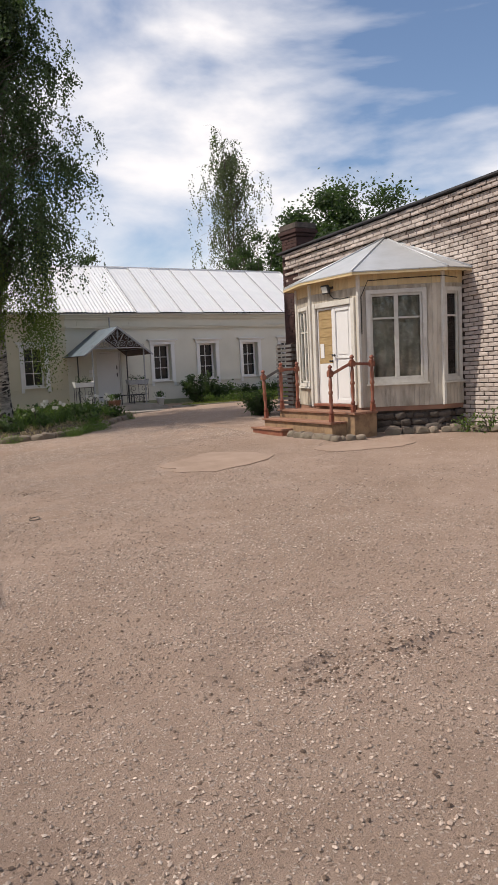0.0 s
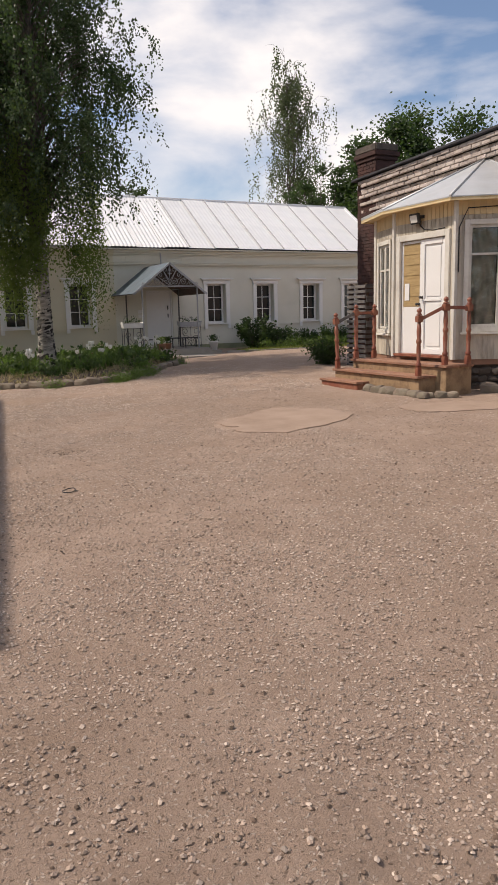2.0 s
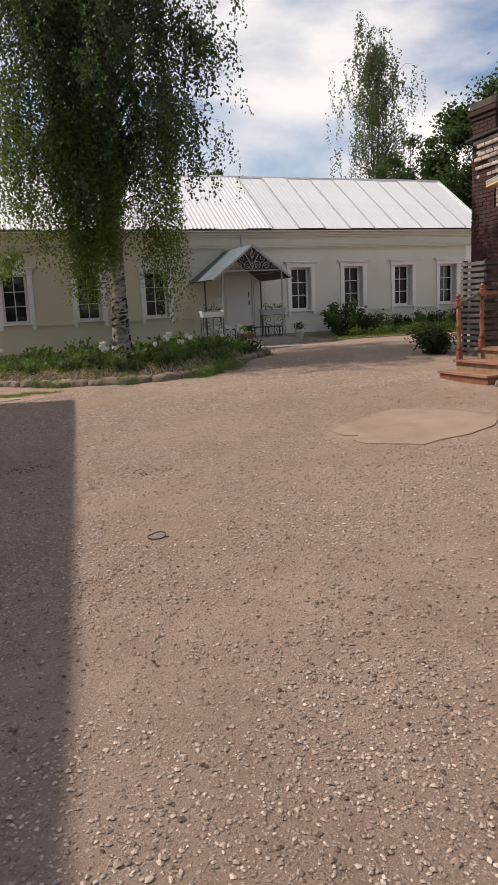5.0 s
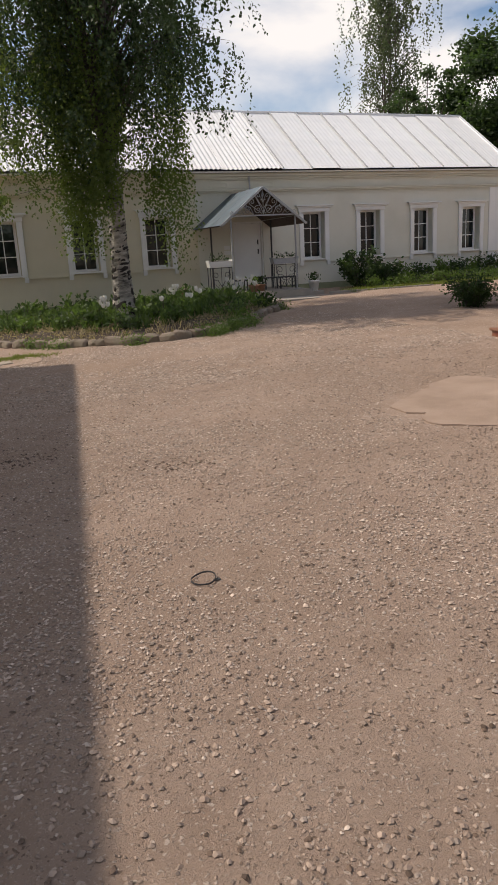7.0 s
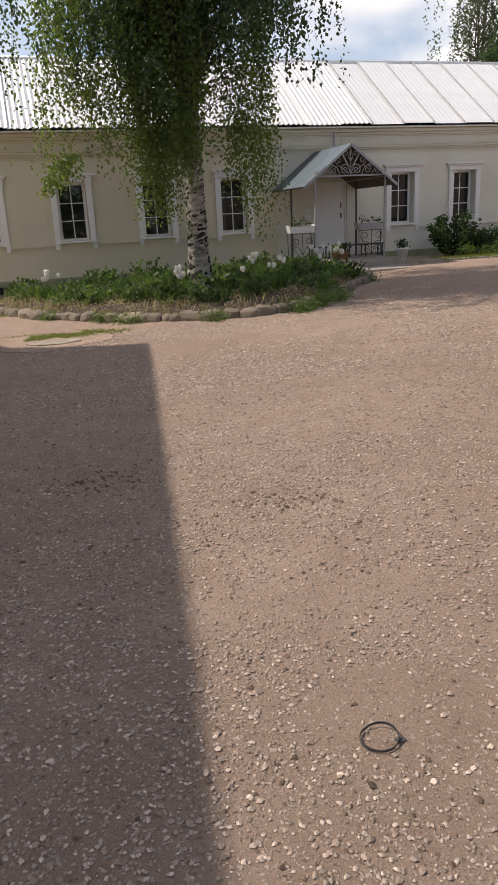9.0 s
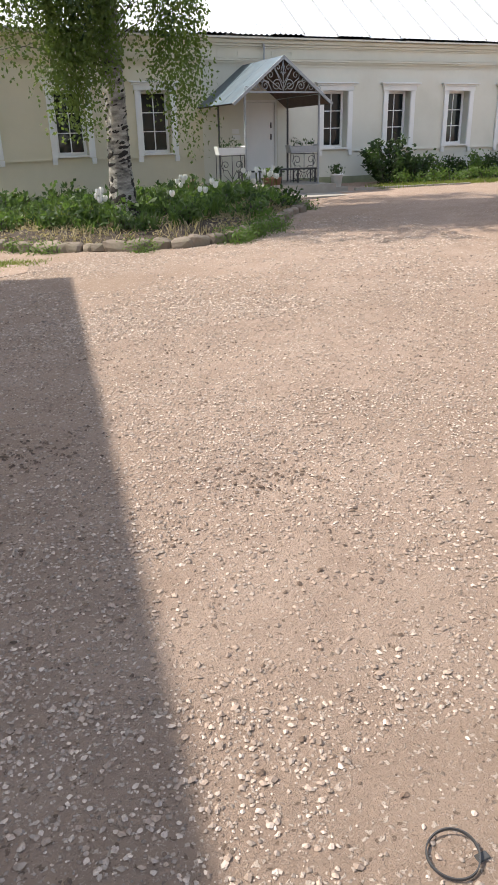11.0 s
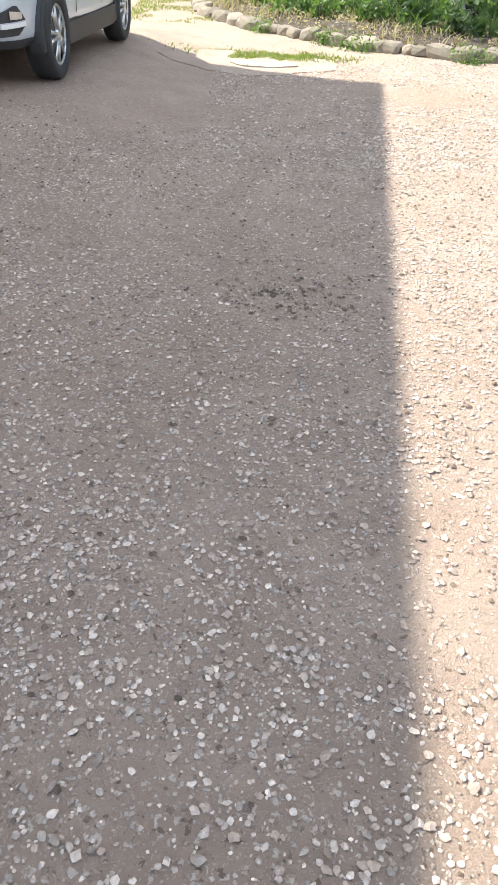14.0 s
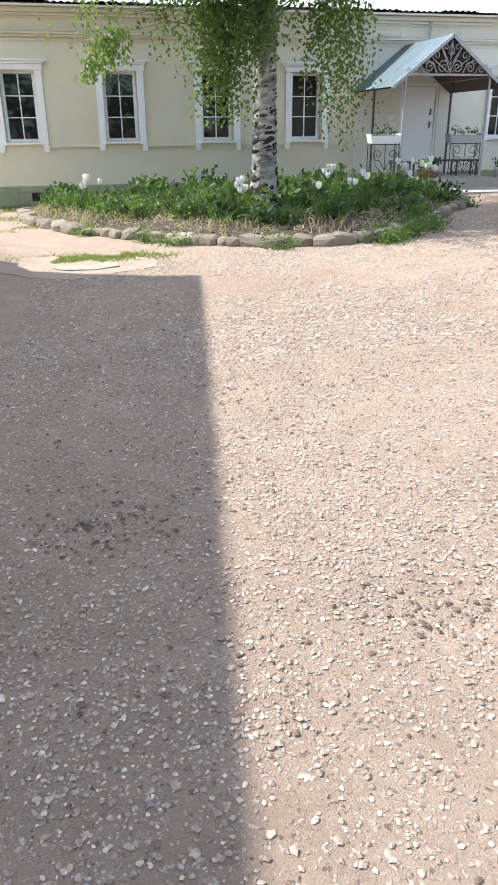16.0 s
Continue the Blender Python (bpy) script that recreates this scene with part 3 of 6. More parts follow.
def house_window(c, idx):
    w = thing("window_%d" % idx, pose(c, 0, 0), "tall six-pane window in white plaster surround", "window", "windows of the long house", "structure")
    hw = OPEN_W / 2
    for s in (-1, 1):
        b = bmn()
        x0, x1 = sorted((s * (hw + 0.005), s * (hw + 0.165)))
        box(b, x0, -0.055, 1.36, x1, -0.002, 2.93)
        part("pilaster", b, M_TRIM, w, bevel=0.008)
        b = bmn()
        x0, x1 = sorted((s * (hw + 0.055), s * (hw + 0.175)))
        box(b, x0, -0.075, 1.21, x1, -0.002, 1.355)
        part("foot", b, M_TRIM, w, bevel=0.01)
    b = bmn()
    box(b, -hw - 0.19, -0.06, 2.935, hw + 0.19, -0.002, 3.06)
    box(b, -hw - 0.24, -0.10, 3.062, hw + 0.24, -0.002, 3.11)
    box(b, -hw - 0.30, -0.15, 3.112, hw + 0.30, -0.002, 3.15)
    part("cornice", b, M_TRIM, w, bevel=0.006)
    b = bmn()
    box(b, -hw - 0.03, -0.09, 1.375, hw + 0.03, 0.3, 1.418)
    part("window_sill", b, M_TRIM, w, bevel=0.008)
    f = bmn()
    y0, y1, t = 0.24, 0.32, 0.075
    box(f, -hw + 0.002, y0, OPEN_Z0, -hw + t, y1, OPEN_Z1 - 0.002)
    box(f, hw - t, y0, OPEN_Z0, hw - 0.002, y1, OPEN_Z1 - 0.002)
    box(f, -hw + t, y0, OPEN_Z0, hw - t, y1, OPEN_Z0 + t)
    box(f, -hw + t, y0, OPEN_Z1 - t, hw - t, y1, OPEN_Z1 - 0.002)
    part("window_frame", f, M_UPVC, w, "white plastic window frame", bevel=0.004)
    f = bmn()
    h = (OPEN_Z1 - OPEN_Z0 - 2 * t) / 3
    box(f, -0.014, y0 + 0.015, OPEN_Z0 + t, 0.014, y1 - 0.015, OPEN_Z1 - t)
    for k in (1, 2):
        for xa, xb in ((-hw + t, -0.012), (0.012, hw - t)):
            box(f, xa, y0 + 0.015, OPEN_Z0 + t + h * k - 0.012, xb, y1 - 0.015, OPEN_Z0 + t + h * k + 0.012)
    part("glazing_bars", f, M_UPVC, w)
    for k in range(3):
        for xa, xb in ((-hw + t, -0.012), (0.012, hw - t)):
            g = bmn()
            box(g, xa, y0 + 0.028, OPEN_Z0 + t + h * k + 0.012, xb, y0 + 0.034, OPEN_Z0 + t + h * (k + 1) - 0.012)
            part("pane", g, M_GLASS, w)


for i, c in enumerate(WIN_L + WIN_R):
    house_window(c, i + 1)

# ---- brick building with the porch bay ----
XB, YB0, YB1, TOPB = 10.2, -30.0, -10.1, 5.22
annex = thing("brick_building", None, "flat-roofed pale silicate brick building with corbelled cornice", "building", kind="structure")
b = bmn()
for v in box(b, XB + 0.02, YB0, -0.2, XB + 0.45, YB1 - 0.02, TOPB):
    if v.co.z > 1:
        v.co.z += 0.045 * (-v.co.y - 13.5)
part("wall", b, M_MORTAR, annex)
b = bmn()
box(b, XB + 0.45, YB1 - 0.45, -0.2, 22, YB1 - 0.02, TOPB - 0.18)
part("wall", b, M_BRICK, annex)
b = bmn()
box(b, 21.6, YB0, -0.2, 22, YB1 - 0.45, TOPB - 0.18)
part("wall", b, M_BRICK, annex)
b = bmn()
box(b, XB + 0.45, YB0, -0.2, 21.6, YB0 + 0.4, TOPB - 0.18)
part("wall", b, M_BRICK, annex)
b = bmn()
for v in box(b, XB - 0.22, YB0, TOPB + 0.003, 22.1, YB1 + 0.2, TOPB + 0.06):
    v.co.z += 0.045 * (-v.co.y - 13.5)
part("roof", b, M_ROOFEDGE, annex, "black felt roof edge", bevel=0.01)
b = bmn()
box(b, XB - 0.02, YB1 - 0.62, 0.0, XB + 0.58, YB1 + 0.16, 5.5)
box(b, XB - 0.07, -13.1, 0.0, XB + 0.012, YB1 - 0.625, 3.55)
ch = part("chimney", b, M_REDBRICK, annex, "sooty dark red brick chimney stack", bevel=0.01)
b = bmn()
box(b, XB - 0.07, YB1 - 0.67, 5.502, XB + 0.63, YB1 + 0.21, 5.60)
box(b, XB - 0.11, YB1 - 0.71, 5.602, XB + 0.67, YB1 + 0.25, 5.72)
part("chimney_collar", b, M_REDBRICK, ch, bevel=0.015)
rc = random.Random(61)
b = bmn()
for r in range(62):
    z = 0.02 + 0.0885 * r
    for y0, y1, xf, top in ((YB1 - 0.615, YB1 + 0.155, XB - 0.02, 5.5), (-13.09, YB1 - 0.63, XB - 0.07, 3.55)):
        y = y0 - (0.13 if r % 2 else 0.0)
        while y < y1 and z + 0.076 < top:
            ya, yb = max(y, y0), min(y + 0.25, y1)
            if yb - ya > 0.04:
                box(b, xf - rc.uniform(0.012, 0.022), ya, z, xf - 0.001, yb, z + 0.076)
            y += 0.263
tagged(part("chimney_bricks", b, M_CHBRICK, ch), kind="stuff")
b = bmn()
box(b, XB - 0.08, YB1 - 0.68, 5.722, XB + 0.64, YB1 + 0.22, 5.9)
part("chimney_cap", b, M_DARKSTONE, ch, "mossy concrete chimney cap", bevel=0.025)

# bay plan: sidelight face, door face, window face, return face
DL, DW, WR = Vector((8.12, -14.15, 0)), Vector((8.15, -15.85, 0)), Vector((9.62, -16.85, 0))
L2 = Vector((8.52, -13.0, 0))
R2, L3 = Vector((XB, -16.88, 0)), Vector((XB, -13.0, 0))
BAY_Z0, BAY_Z1 = 0.80, 3.70


def face_pose(a, c):
    """x runs from a to c, y goes inwards."""
    d = (c - a).normalized()
    return Matrix.Translation(a) @ Matrix(((d.x, -d.y, 0, 0), (d.y, d.x, 0, 0), (0, 0, 1, 0), (0, 0, 0, 1)))


bay = thing("porch_bay", None, "glazed wooden porch bay in peeling cream boards", "porch", kind="structure")
PO = {}
for nm, a, c, hole in (("side", L3, L2, []), ("light", L2, DL, [(0.22, 1.35, 0.92, 3.1)]), ("door", DL, DW, [(0.2, 0.88, 1.48, 3.08)]),
                       ("window", DW, WR, [(0.24, 1.40, 1.36, 3.24)]), ("right", WR, R2, [(0.1, 1.40, 0.45, 3.24)])):
    ln, m = (c - a).length, face_pose(a, c)
    PO[nm] = (m, ln)
    b = bmn()
    wall_mesh(b, 0, ln, BAY_Z0, BAY_Z1, 0.07, hole, m)
    part("bay_wall", b, M_SIDING, bay)
    # single boards
    n = max(1, round(ln / 0.105))
    for k in range(n):
        u0, u1 = ln * k / n + 0.0015, ln * (k + 1) / n - 0.0015
        cuts = [(BAY_Z0, BAY_Z1)]
        for h in hole:
            if u1 > h[0] - 0.06 and u0 < h[2] + 0.06:
                cuts = [(BAY_Z0, h[1] - 0.06), (h[3] + 0.06, BAY_Z1)]
        for z0, z1 in cuts:
            if z1 - z0 < 0.1:
                continue
            for za, zb, mm in ((z0, min(z1, 3.41), M_SIDING), (max(z0, 3.42), z1, M_SIDINGY)):
                if zb - za < 0.05:
                    continue
                b = bmn()
                box(b, u0, -0.018, za, u1, -0.001, zb)
                part("board", b, mm, bay, bevel=0.004, m=m)


# ---- porch bay: openings, roof, base ----
def frame_rect(bm, u0, z0, u1, z1, t, y0, y1):
    box(bm, u0, y0, z0, u0 + t, y1, z1)
    box(bm, u1 - t, y0, z0, u1, y1, z1)
    box(bm, u0 + t, y0, z0, u1 - t, y1, z0 + t)
    box(bm, u0 + t, y0, z1 - t, u1 - t, y1, z1)


def bay_window(nm, u0, z0, u1, z1, split, film, idx):
    m = PO[nm][0]
    w = thing("window_%d" % idx, m, "weathered white porch window with wooden bars", "window", kind="structure")
    f = bmn()
    frame_rect(f, u0 - 0.09, z0 - 0.09, u1 + 0.09, z1 + 0.09, 0.092, -0.045, -0.02)
    part("casing", f, M_OLDWHITE, w, bevel=0.006)
    f = bmn()
    box(f, u0 - 0.12, -0.09, z0 - 0.135, u1 + 0.12, -0.02, z0 - 0.095)
    part("window_sill", f, M_OLDWHITE, w, bevel=0.008)
    f = bmn()
    frame_rect(f, u0 + 0.002, z0 + 0.002, u1 - 0.002, z1 - 0.002, 0.05, -0.005, 0.05)
    tz = z1 - 0.52
    if split:
        um = (u0 + u1) / 2
        box(f, um - 0.045, -0.008, z0 + 0.05, um + 0.045, 0.05, z1 - 0.05)
        leaves = [(u0 + 0.05, um - 0.045), (um + 0.045, u1 - 0.05)]
    else:
        leaves = [(u0 + 0.05, u1 - 0.05)]
    for a, c in leaves:
        box(f, a, 0.0, tz - 0.02, c, 0.045, tz + 0.02)
    part("window_frame", f, M_OLDWHITE, w, bevel=0.005)
    for a, c in leaves:
        for za, zb in ((z0 + 0.05, tz - 0.02), (tz + 0.02, z1 - 0.05)):
            g = bmn()
            box(g, a, 0.022, za, c, 0.026, zb)
            ob = part("pane", g, M_CLEAR, w)
            ob.visible_shadow = False
    if film:
        for a, c in leaves:
            # a loosely hung sheet with folds
            n, k = 26, 20
            vv, ff = [], []
            for j in range(k + 1):
                for i in range(n + 1):
                    u = a + (c - a) * i / n
                    z = z0 + 0.04 + (z1 - z0 - 0.1) * j / k
                    d = 0.03 * noise.noise((u * 9, z * 1.6, idx)) + 0.018 * math.sin(u * 30 + 3 * math.sin(z * 2.2))
                    vv.append((u, 0.10 + d, z))
            for j in range(k):
                for i in range(n):
                    q = j * (n + 1) + i
                    ff.append((q, q + 1, q + n + 2, q + n + 1))
            raw("film_sheet", vv, ff, M_FILM, w, smooth=True)
    return w


M_CLEAR = mat("clear_glass", (0.9, 0.92, 0.9), rough=0.02, alpha_glass=1.0)
bay_window("window", 0.24, 1.40, 1.36, 3.24, True, True, 9)
bay_window("right", 0.1, 1.40, 0.45, 3.24, False, False, 10)
bay_window("light", 0.22, 1.35, 0.92, 3.1, True, False, 11)

# the double door
dm = PO["door"][0]
door = thing("door_1", dm, "white wooden double door with ochre upper panel", "door", kind="structure")
b = bmn()
box(b, 0.08, -0.06, 0.86, 0.2, 0.0, 3.2)
box(b, 1.48, -0.06, 0.86, 1.6, 0.0, 3.2)
box(b, 0.2, -0.06, 3.08, 1.48, 0.0, 3.2)
part("door_casing", b, M_OLDWHITE, door, bevel=0.008)
b = bmn()
frame_rect(b, 0.205, 0.88, 0.785, 3.07, 0.045, 0.0, 0.045)
box(b, 0.25, 0.005, 0.925, 0.74, 0.035, 1.80)
leaf = part("door_leaf", b, M_DOORW, door, "white door leaf with panel", bevel=0.005)
b = bmn()
box(b, 0.252, 0.020, 1.802, 0.738, 0.032, 3.023)
for k in range(6):
    box(b, 0.254, 0.006 + 0.003 * (k % 2), 1.806 + 0.203 * k, 0.736, 0.0198, 1.998 + 0.203 * k)
part("upper_panel", b, M_PLY, leaf, "ochre brown plywood panel")
b = bmn()
box(b, 0.30, -0.004, 1.93, 0.44, 0.001, 2.26)
part("notice", b, M_PLASTIC, leaf, "white paper notice")
b = bmn()
frame_rect(b, 0.79, 0.88, 1.475, 3.07, 0.10, -0.016, 0.035)
box(b, 0.89, 0.012, 0.98, 1.375, 0.028, 1.9)
box(b, 0.89, 0.012, 1.94, 1.375, 0.028, 2.97)
box(b, 0.94, 0.0, 1.03, 1.325, 0.0118, 1.85)
box(b, 0.94, 0.0, 1.99, 1.325, 0.0118, 2.92)
box(b, 0.89, -0.012, 1.9, 1.375, 0.032, 1.94)
leaf2 = part("door_leaf", b, M_DOORW, door, bevel=0.005)
for u, z in ((0.84, 1.98), (0.745, 1.85)):
    b = bmn()
    lathe(b, [(0.03, 0), (0.03, 0.012), (0.012, 0.016), (0.012, 0.045), (0.028, 0.055), (0.028, 0.075), (0.012, 0.085)], 12, pose(u, -0.012, z, 90))
    part("door_knob", b, M_IRON, leaf2 if u > 0.8 else leaf, smooth=True)
b = bmn()
box(b, 0.15, -0.16, 0.82, 1.53, 0.06, 0.875)
part("threshold", b, M_REDWOOD, door, bevel=0.008)

# flood lamp over the door
fl = thing("flood_lamp", dm @ pose(0.72, 0, 3.5), "small black square flood lamp on a bracket", "lamp")
b = bmn()
box(b, -0.13, -0.16, -0.10, 0.13, -0.10, 0.10, pose(0, 0, 0, 14))
hs = part("housing", b, M_IRON, fl, bevel=0.012)
b = bmn()
box(b, -0.095, -0.168, -0.07, 0.095, -0.162, 0.07, pose(0, 0, 0, 14))
part("lamp_glass", b, M_LAMPGLASS, fl, bevel=0.002)
b = bmn()
box(b, -0.15, -0.12, -0.02, -0.135, -0.018, 0.02)
box(b, 0.135, -0.12, -0.02, 0.15, -0.018, 0.02)
box(b, -0.15, -0.024, -0.03, 0.15, -0.018, 0.03)
part("bracket", b, M_IRON, fl)
b = bmn()
tube(b, [(0, -0.03, -0.03), (0.04, -0.03, -0.16), (0.15, -0.028, -0.24), (0.4, -0.028, -0.28), (0.72, -0.028, -0.27)], 0.009, 6)
part("cable", b, M_RUBBER, fl, smooth=True)

# cable along the head of the window face
cb = bmn()
tube(cb, [PO["window"][0] @ Vector(p) for p in ((0.05, -0.05, 2.4), (0.05, -0.05, 3.2), (0.2, -0.06, 3.53), (0.9, -0.06, 3.55), (1.8, -0.06, 3.56), (2.1, -0.07, 3.5))], 0.011, 6)
part("power_cable", cb, M_RUBBER, None, "black power cable clipped along the porch boards", smooth=True, category="cable")

# bay roof
APEX = Vector((XB - 0.01, -14.45, 4.78))
def out(p, q, r, d=0.30):
    """p moved out by d from both edges q-p and p-r."""
    e1, e2 = (p - q).normalized(), (r - p).normalized()
    n1, n2 = Vector((e1.y, -e1.x, 0)), Vector((e2.y, -e2.x, 0))
    bis = (n1 + n2).normalized()
    return p - bis * (d / bis.dot(n1)) * SIDE
SIDE = 1.0
ring = [L3, L2, DL, DW, WR, R2]
c0 = sum(ring, Vector()) / 6
tst = out(DW, DL, WR)
if (tst - c0).length < (DW - c0).length:
    SIDE = -1.0
eave = [Vector((XB, L3.y + 0.3, 0)), out(L2, L3, DL), out(DL, L2, DW), out(DW, DL, WR), out(WR, DW, R2), Vector((XB, R2.y - 0.3, 0))]
EZ = 3.70
bayroof = thing("porch_roof", None, "faceted grey zinc roof over the porch bay", "roof", kind="structure")
M_BAYROOF = mat("dull_grey_zinc", (0.46, 0.48, 0.49), (0.54, 0.55, 0.56), 2.0, 0.5, 0.0, 20.0, metal=0.35, c3=(0.38, 0.37, 0.35), s3=1.2, f3=0.5)
for a, c in zip(eave, eave[1:]):
    b = bmn()
    A, C = Vector((a.x, a.y, EZ)), Vector((c.x, c.y, EZ))
    lo = [b.verts.new(A), b.verts.new(C), b.verts.new(APEX)]
    up = [b.verts.new(v.co + Vector((0, 0, 0.02))) for v in lo]
    b.faces.new(lo[::-1])
    b.faces.new(up)
    for i in range(3):
        b.faces.new((lo[i], lo[(i + 1) % 3], up[(i + 1) % 3], up[i]))
    part("roof_sheet", b, M_BAYROOF, bayroof)
    b = bmn()
    tube(b, [C + Vector((0, 0, 0.03)), APEX + Vector((0, 0, 0.03))], 0.022, 6)
    part("seam", b, M_BAYROOF, bayroof, smooth=True)
    b = bmn()
    mm = face_pose(A, C)
    box(b, 0, 0.0, -0.06, (C - A).length, 0.02, -0.004, mm)
    part("fascia", b, M_SIDINGY, bayroof)
b = bmn()
top = [b.verts.new((p.x, p.y, EZ - 0.008)) for p in eave]
low = [b.verts.new((p.x, p.y, EZ - 0.028)) for p in eave]
b.faces.new(top)
b.faces.new(low[::-1])
for i in range(6):
    j = (i + 1) % 6
    b.faces.new((low[i], low[j], top[j], top[i]))
part("soffit", b, M_SIDINGY, bayroof)
# floor, inside wall of the bay
b = bmn()
vv = [b.verts.new((p.x, p.y, 0.84)) for p in ring]
v2 = [b.verts.new((p.x, p.y, 0.70)) for p in ring]
b.faces.new(vv)
b.faces.new(v2[::-1])
for i in range(6):
    j = (i + 1) % 6
    b.faces.new((v2[i], v2[j], vv[j], vv[i]))
part("bay_floor", b, M_STEPWOOD, bay)
# corner boards
for p in (L2, DL, DW, WR):
    b = bmn()
    d = (p - c0).normalized() * 0.03
    tube(b, [(p.x + d.x, p.y + d.y, BAY_Z0), (p.x + d.x, p.y + d.y, 3.66)], 0.05, 6)
    part("corner_board", b, M_OLDWHITE, bay)


def stone(material, seed, r, flat=0.7):
    rnd_ = random.Random(seed)
    b = bmn()
    bmesh.ops.create_icosphere(b, subdivisions=2, radius=1.0)
    sx, sy, sz = r * rnd_.uniform(0.9, 1.4), r * rnd_.uniform(0.7, 1.0), r * flat * rnd_.uniform(0.8, 1.1)
    for v in b.verts:
        k = 1 + 0.34 * noise.noise(v.co * 1.3 + Vector((seed, 0, 0)))
        c = v.co * k
        # squarish
        v.co = Vector((math.copysign(abs(c.x) ** 0.62, c.x) * sx, math.copysign(abs(c.y) ** 0.62, c.y) * sy, math.copysign(abs(c.z) ** 0.62, c.z) * sz))
    me = bpy.data.meshes.new("stone")
    b.to_mesh(me)
    b.free()
    me.materials.append(material)
    return me


STONES = [stone(M_STONE, s, 0.13) for s in range(8)]
DARKSTONES = [stone(M_DARKSTONE, 20 + s, 0.13) for s in range(8)]


def stone_row(parent, pts, size, seed, zoff=0.03, kinds=None):
    rn = random.Random(seed)
    for a, c in zip(pts, pts[1:]):
        a, c = Vector(a), Vector(c)
        ln = (c - a).length
        u = 0.0
        while u < ln:
            k = size * rn.uniform(0.75, 1.35)
            p = a.lerp(c, min(1, (u + k * 0.13) / ln))
            ob = new("stone", rn.choice(kinds or STONES))
            ob.parent = parent
            z = ground_z(p.x, p.y)
            ob.matrix_local = pose(p.x + rn.uniform(-0.03, 0.03), p.y + rn.uniform(-0.03, 0.03), z + zoff, rn.uniform(-12, 12), rn.uniform(-12, 12), math.degrees(math.atan2(c.y - a.y, c.x - a.x)) + rn.uniform(-15, 15)) @ Matrix.Diagonal((k, k, k, 1))
            u += k * 0.262


foot = thing("bay_foundation", None, "dark field-stone foundation under the porch bay", "foundation", kind="structure")
b = bmn()
ins = [c0 + (p - c0) * 0.95 for p in ring]
vv = [b.verts.new((p.x, p.y, 0.70)) for p in ins]
v2 = [b.verts.new((p.x, p.y, -0.1)) for p in ins]
b.faces.new(vv)
b.faces.new(v2[::-1])
for i in range(6):
    j = (i + 1) % 6
    b.faces.new((v2[i], v2[j], vv[j], vv[i]))
part("mortar_core", b, M_MORTAR, foot)
for k, z in enumerate((0.04, 0.20, 0.35)):
    stone_row(foot, [DW + Vector((0.10, 0.06, 0)), WR + Vector((0.0, 0.10, 0)), R2 + Vector((0, 0.08, 0))], 0.95 - 0.1 * k, 40 + k, z, DARKSTONES)
border = thing("stone_border", None, "row of rounded field stones edging the wall", "edging")
stone_row(border, [(8.3, -16.5, 0), (9.0, -17.0, 0), (9.7, -17.5, 0), (9.95, -18.6, 0)], 1.05, 5, 0.05)
stone_row(border, [(6.98, -14.7, 0), (7.0, -15.5, 0), (7.1, -16.3, 0), (7.6, -16.6, 0)], 0.8, 6, 0.04)

# ---- steps and turned rails ----
steps = thing("porch_steps", None, "worn red-brown wooden steps with ochre risers", "steps")
def tread(x0, y0, x1, y1, z, t=0.045, n=3):
    w = (x1 - x0) / n
    for k in range(n):
        b = bmn()
        box(b, x0 + w * k + 0.004, y0 + 0.01 * (k % 2), z - t, x0 + w * (k + 1) - 0.004, y1 - 0.012 * (k % 2), z)
        part("tread_board", b, M_STEPWOOD, steps, bevel=0.008)
def riser(x0, y0, x1, y1, z0, z1, mm):
    b = bmn()
    box(b, x0, y0, z0, x1, y1, z1)
    part("riser", b, mm, steps, bevel=0.006)
tread(6.80, -14.65, 7.14, -13.3, 0.37, n=2)
riser(6.84, -14.63, 7.12, -13.33, 0.12, 0.322, M_REDWOOD)
tread(7.06, -16.15, 7.50, -13.4, 0.56, n=3)
riser(7.12, -16.12, 7.5, -13.43, 0.12, 0.512, M_OCHRE)
tread(7.45, -16.45, 8.12, -13.5, 0.75, n=4)
riser(7.5, -16.4, 8.1, -13.55, 0.12, 0.702, M_OCHRE)


def turned_post(x, y, z, h, lean=0.0):
    po = thing("rail_post", pose(x, y, z, 0, lean, 0), "turned red-brown wooden rail post with ball finial", "post", "turned posts of the porch rails")
    b = bmn()
    box(b, -0.045, -0.045, 0, 0.045, 0.045, 0.16)
    part("base_block", b, M_REDWOOD, po, bevel=0.008)
    b = bmn()
    prof = [(0.036, 0.16), (0.05, 0.19), (0.05, 0.22), (0.03, 0.25), (0.042, 0.4 * h), (0.034, 0.48 * h), (0.05, 0.5 * h), (0.05, 0.53 * h), (0.032, 0.56 * h), (0.044, 0.66 * h), (0.03, 0.8 * h)]
    lathe(b, prof, 12)
    part("shaft", b, M_REDWOOD, po, smooth=True)
    b = bmn()
    box(b, -0.055, -0.055, 0.8 * h, 0.055, 0.055, 0.9 * h)
    part("head_block", b, M_REDWOOD, po, bevel=0.01)
    b = bmn()
    lathe(b, [(0.02, 0.9 * h), (0.05, 0.905 * h), (0.05, 0.92 * h), (0.022, 0.935 * h), (0.045, 0.955 * h), (0.048, 0.975 * h), (0.03, 0.995 * h), (0.008, 1.01 * h)], 12)
    part("finial", b, M_REDWOOD, po, smooth=True)
    return po


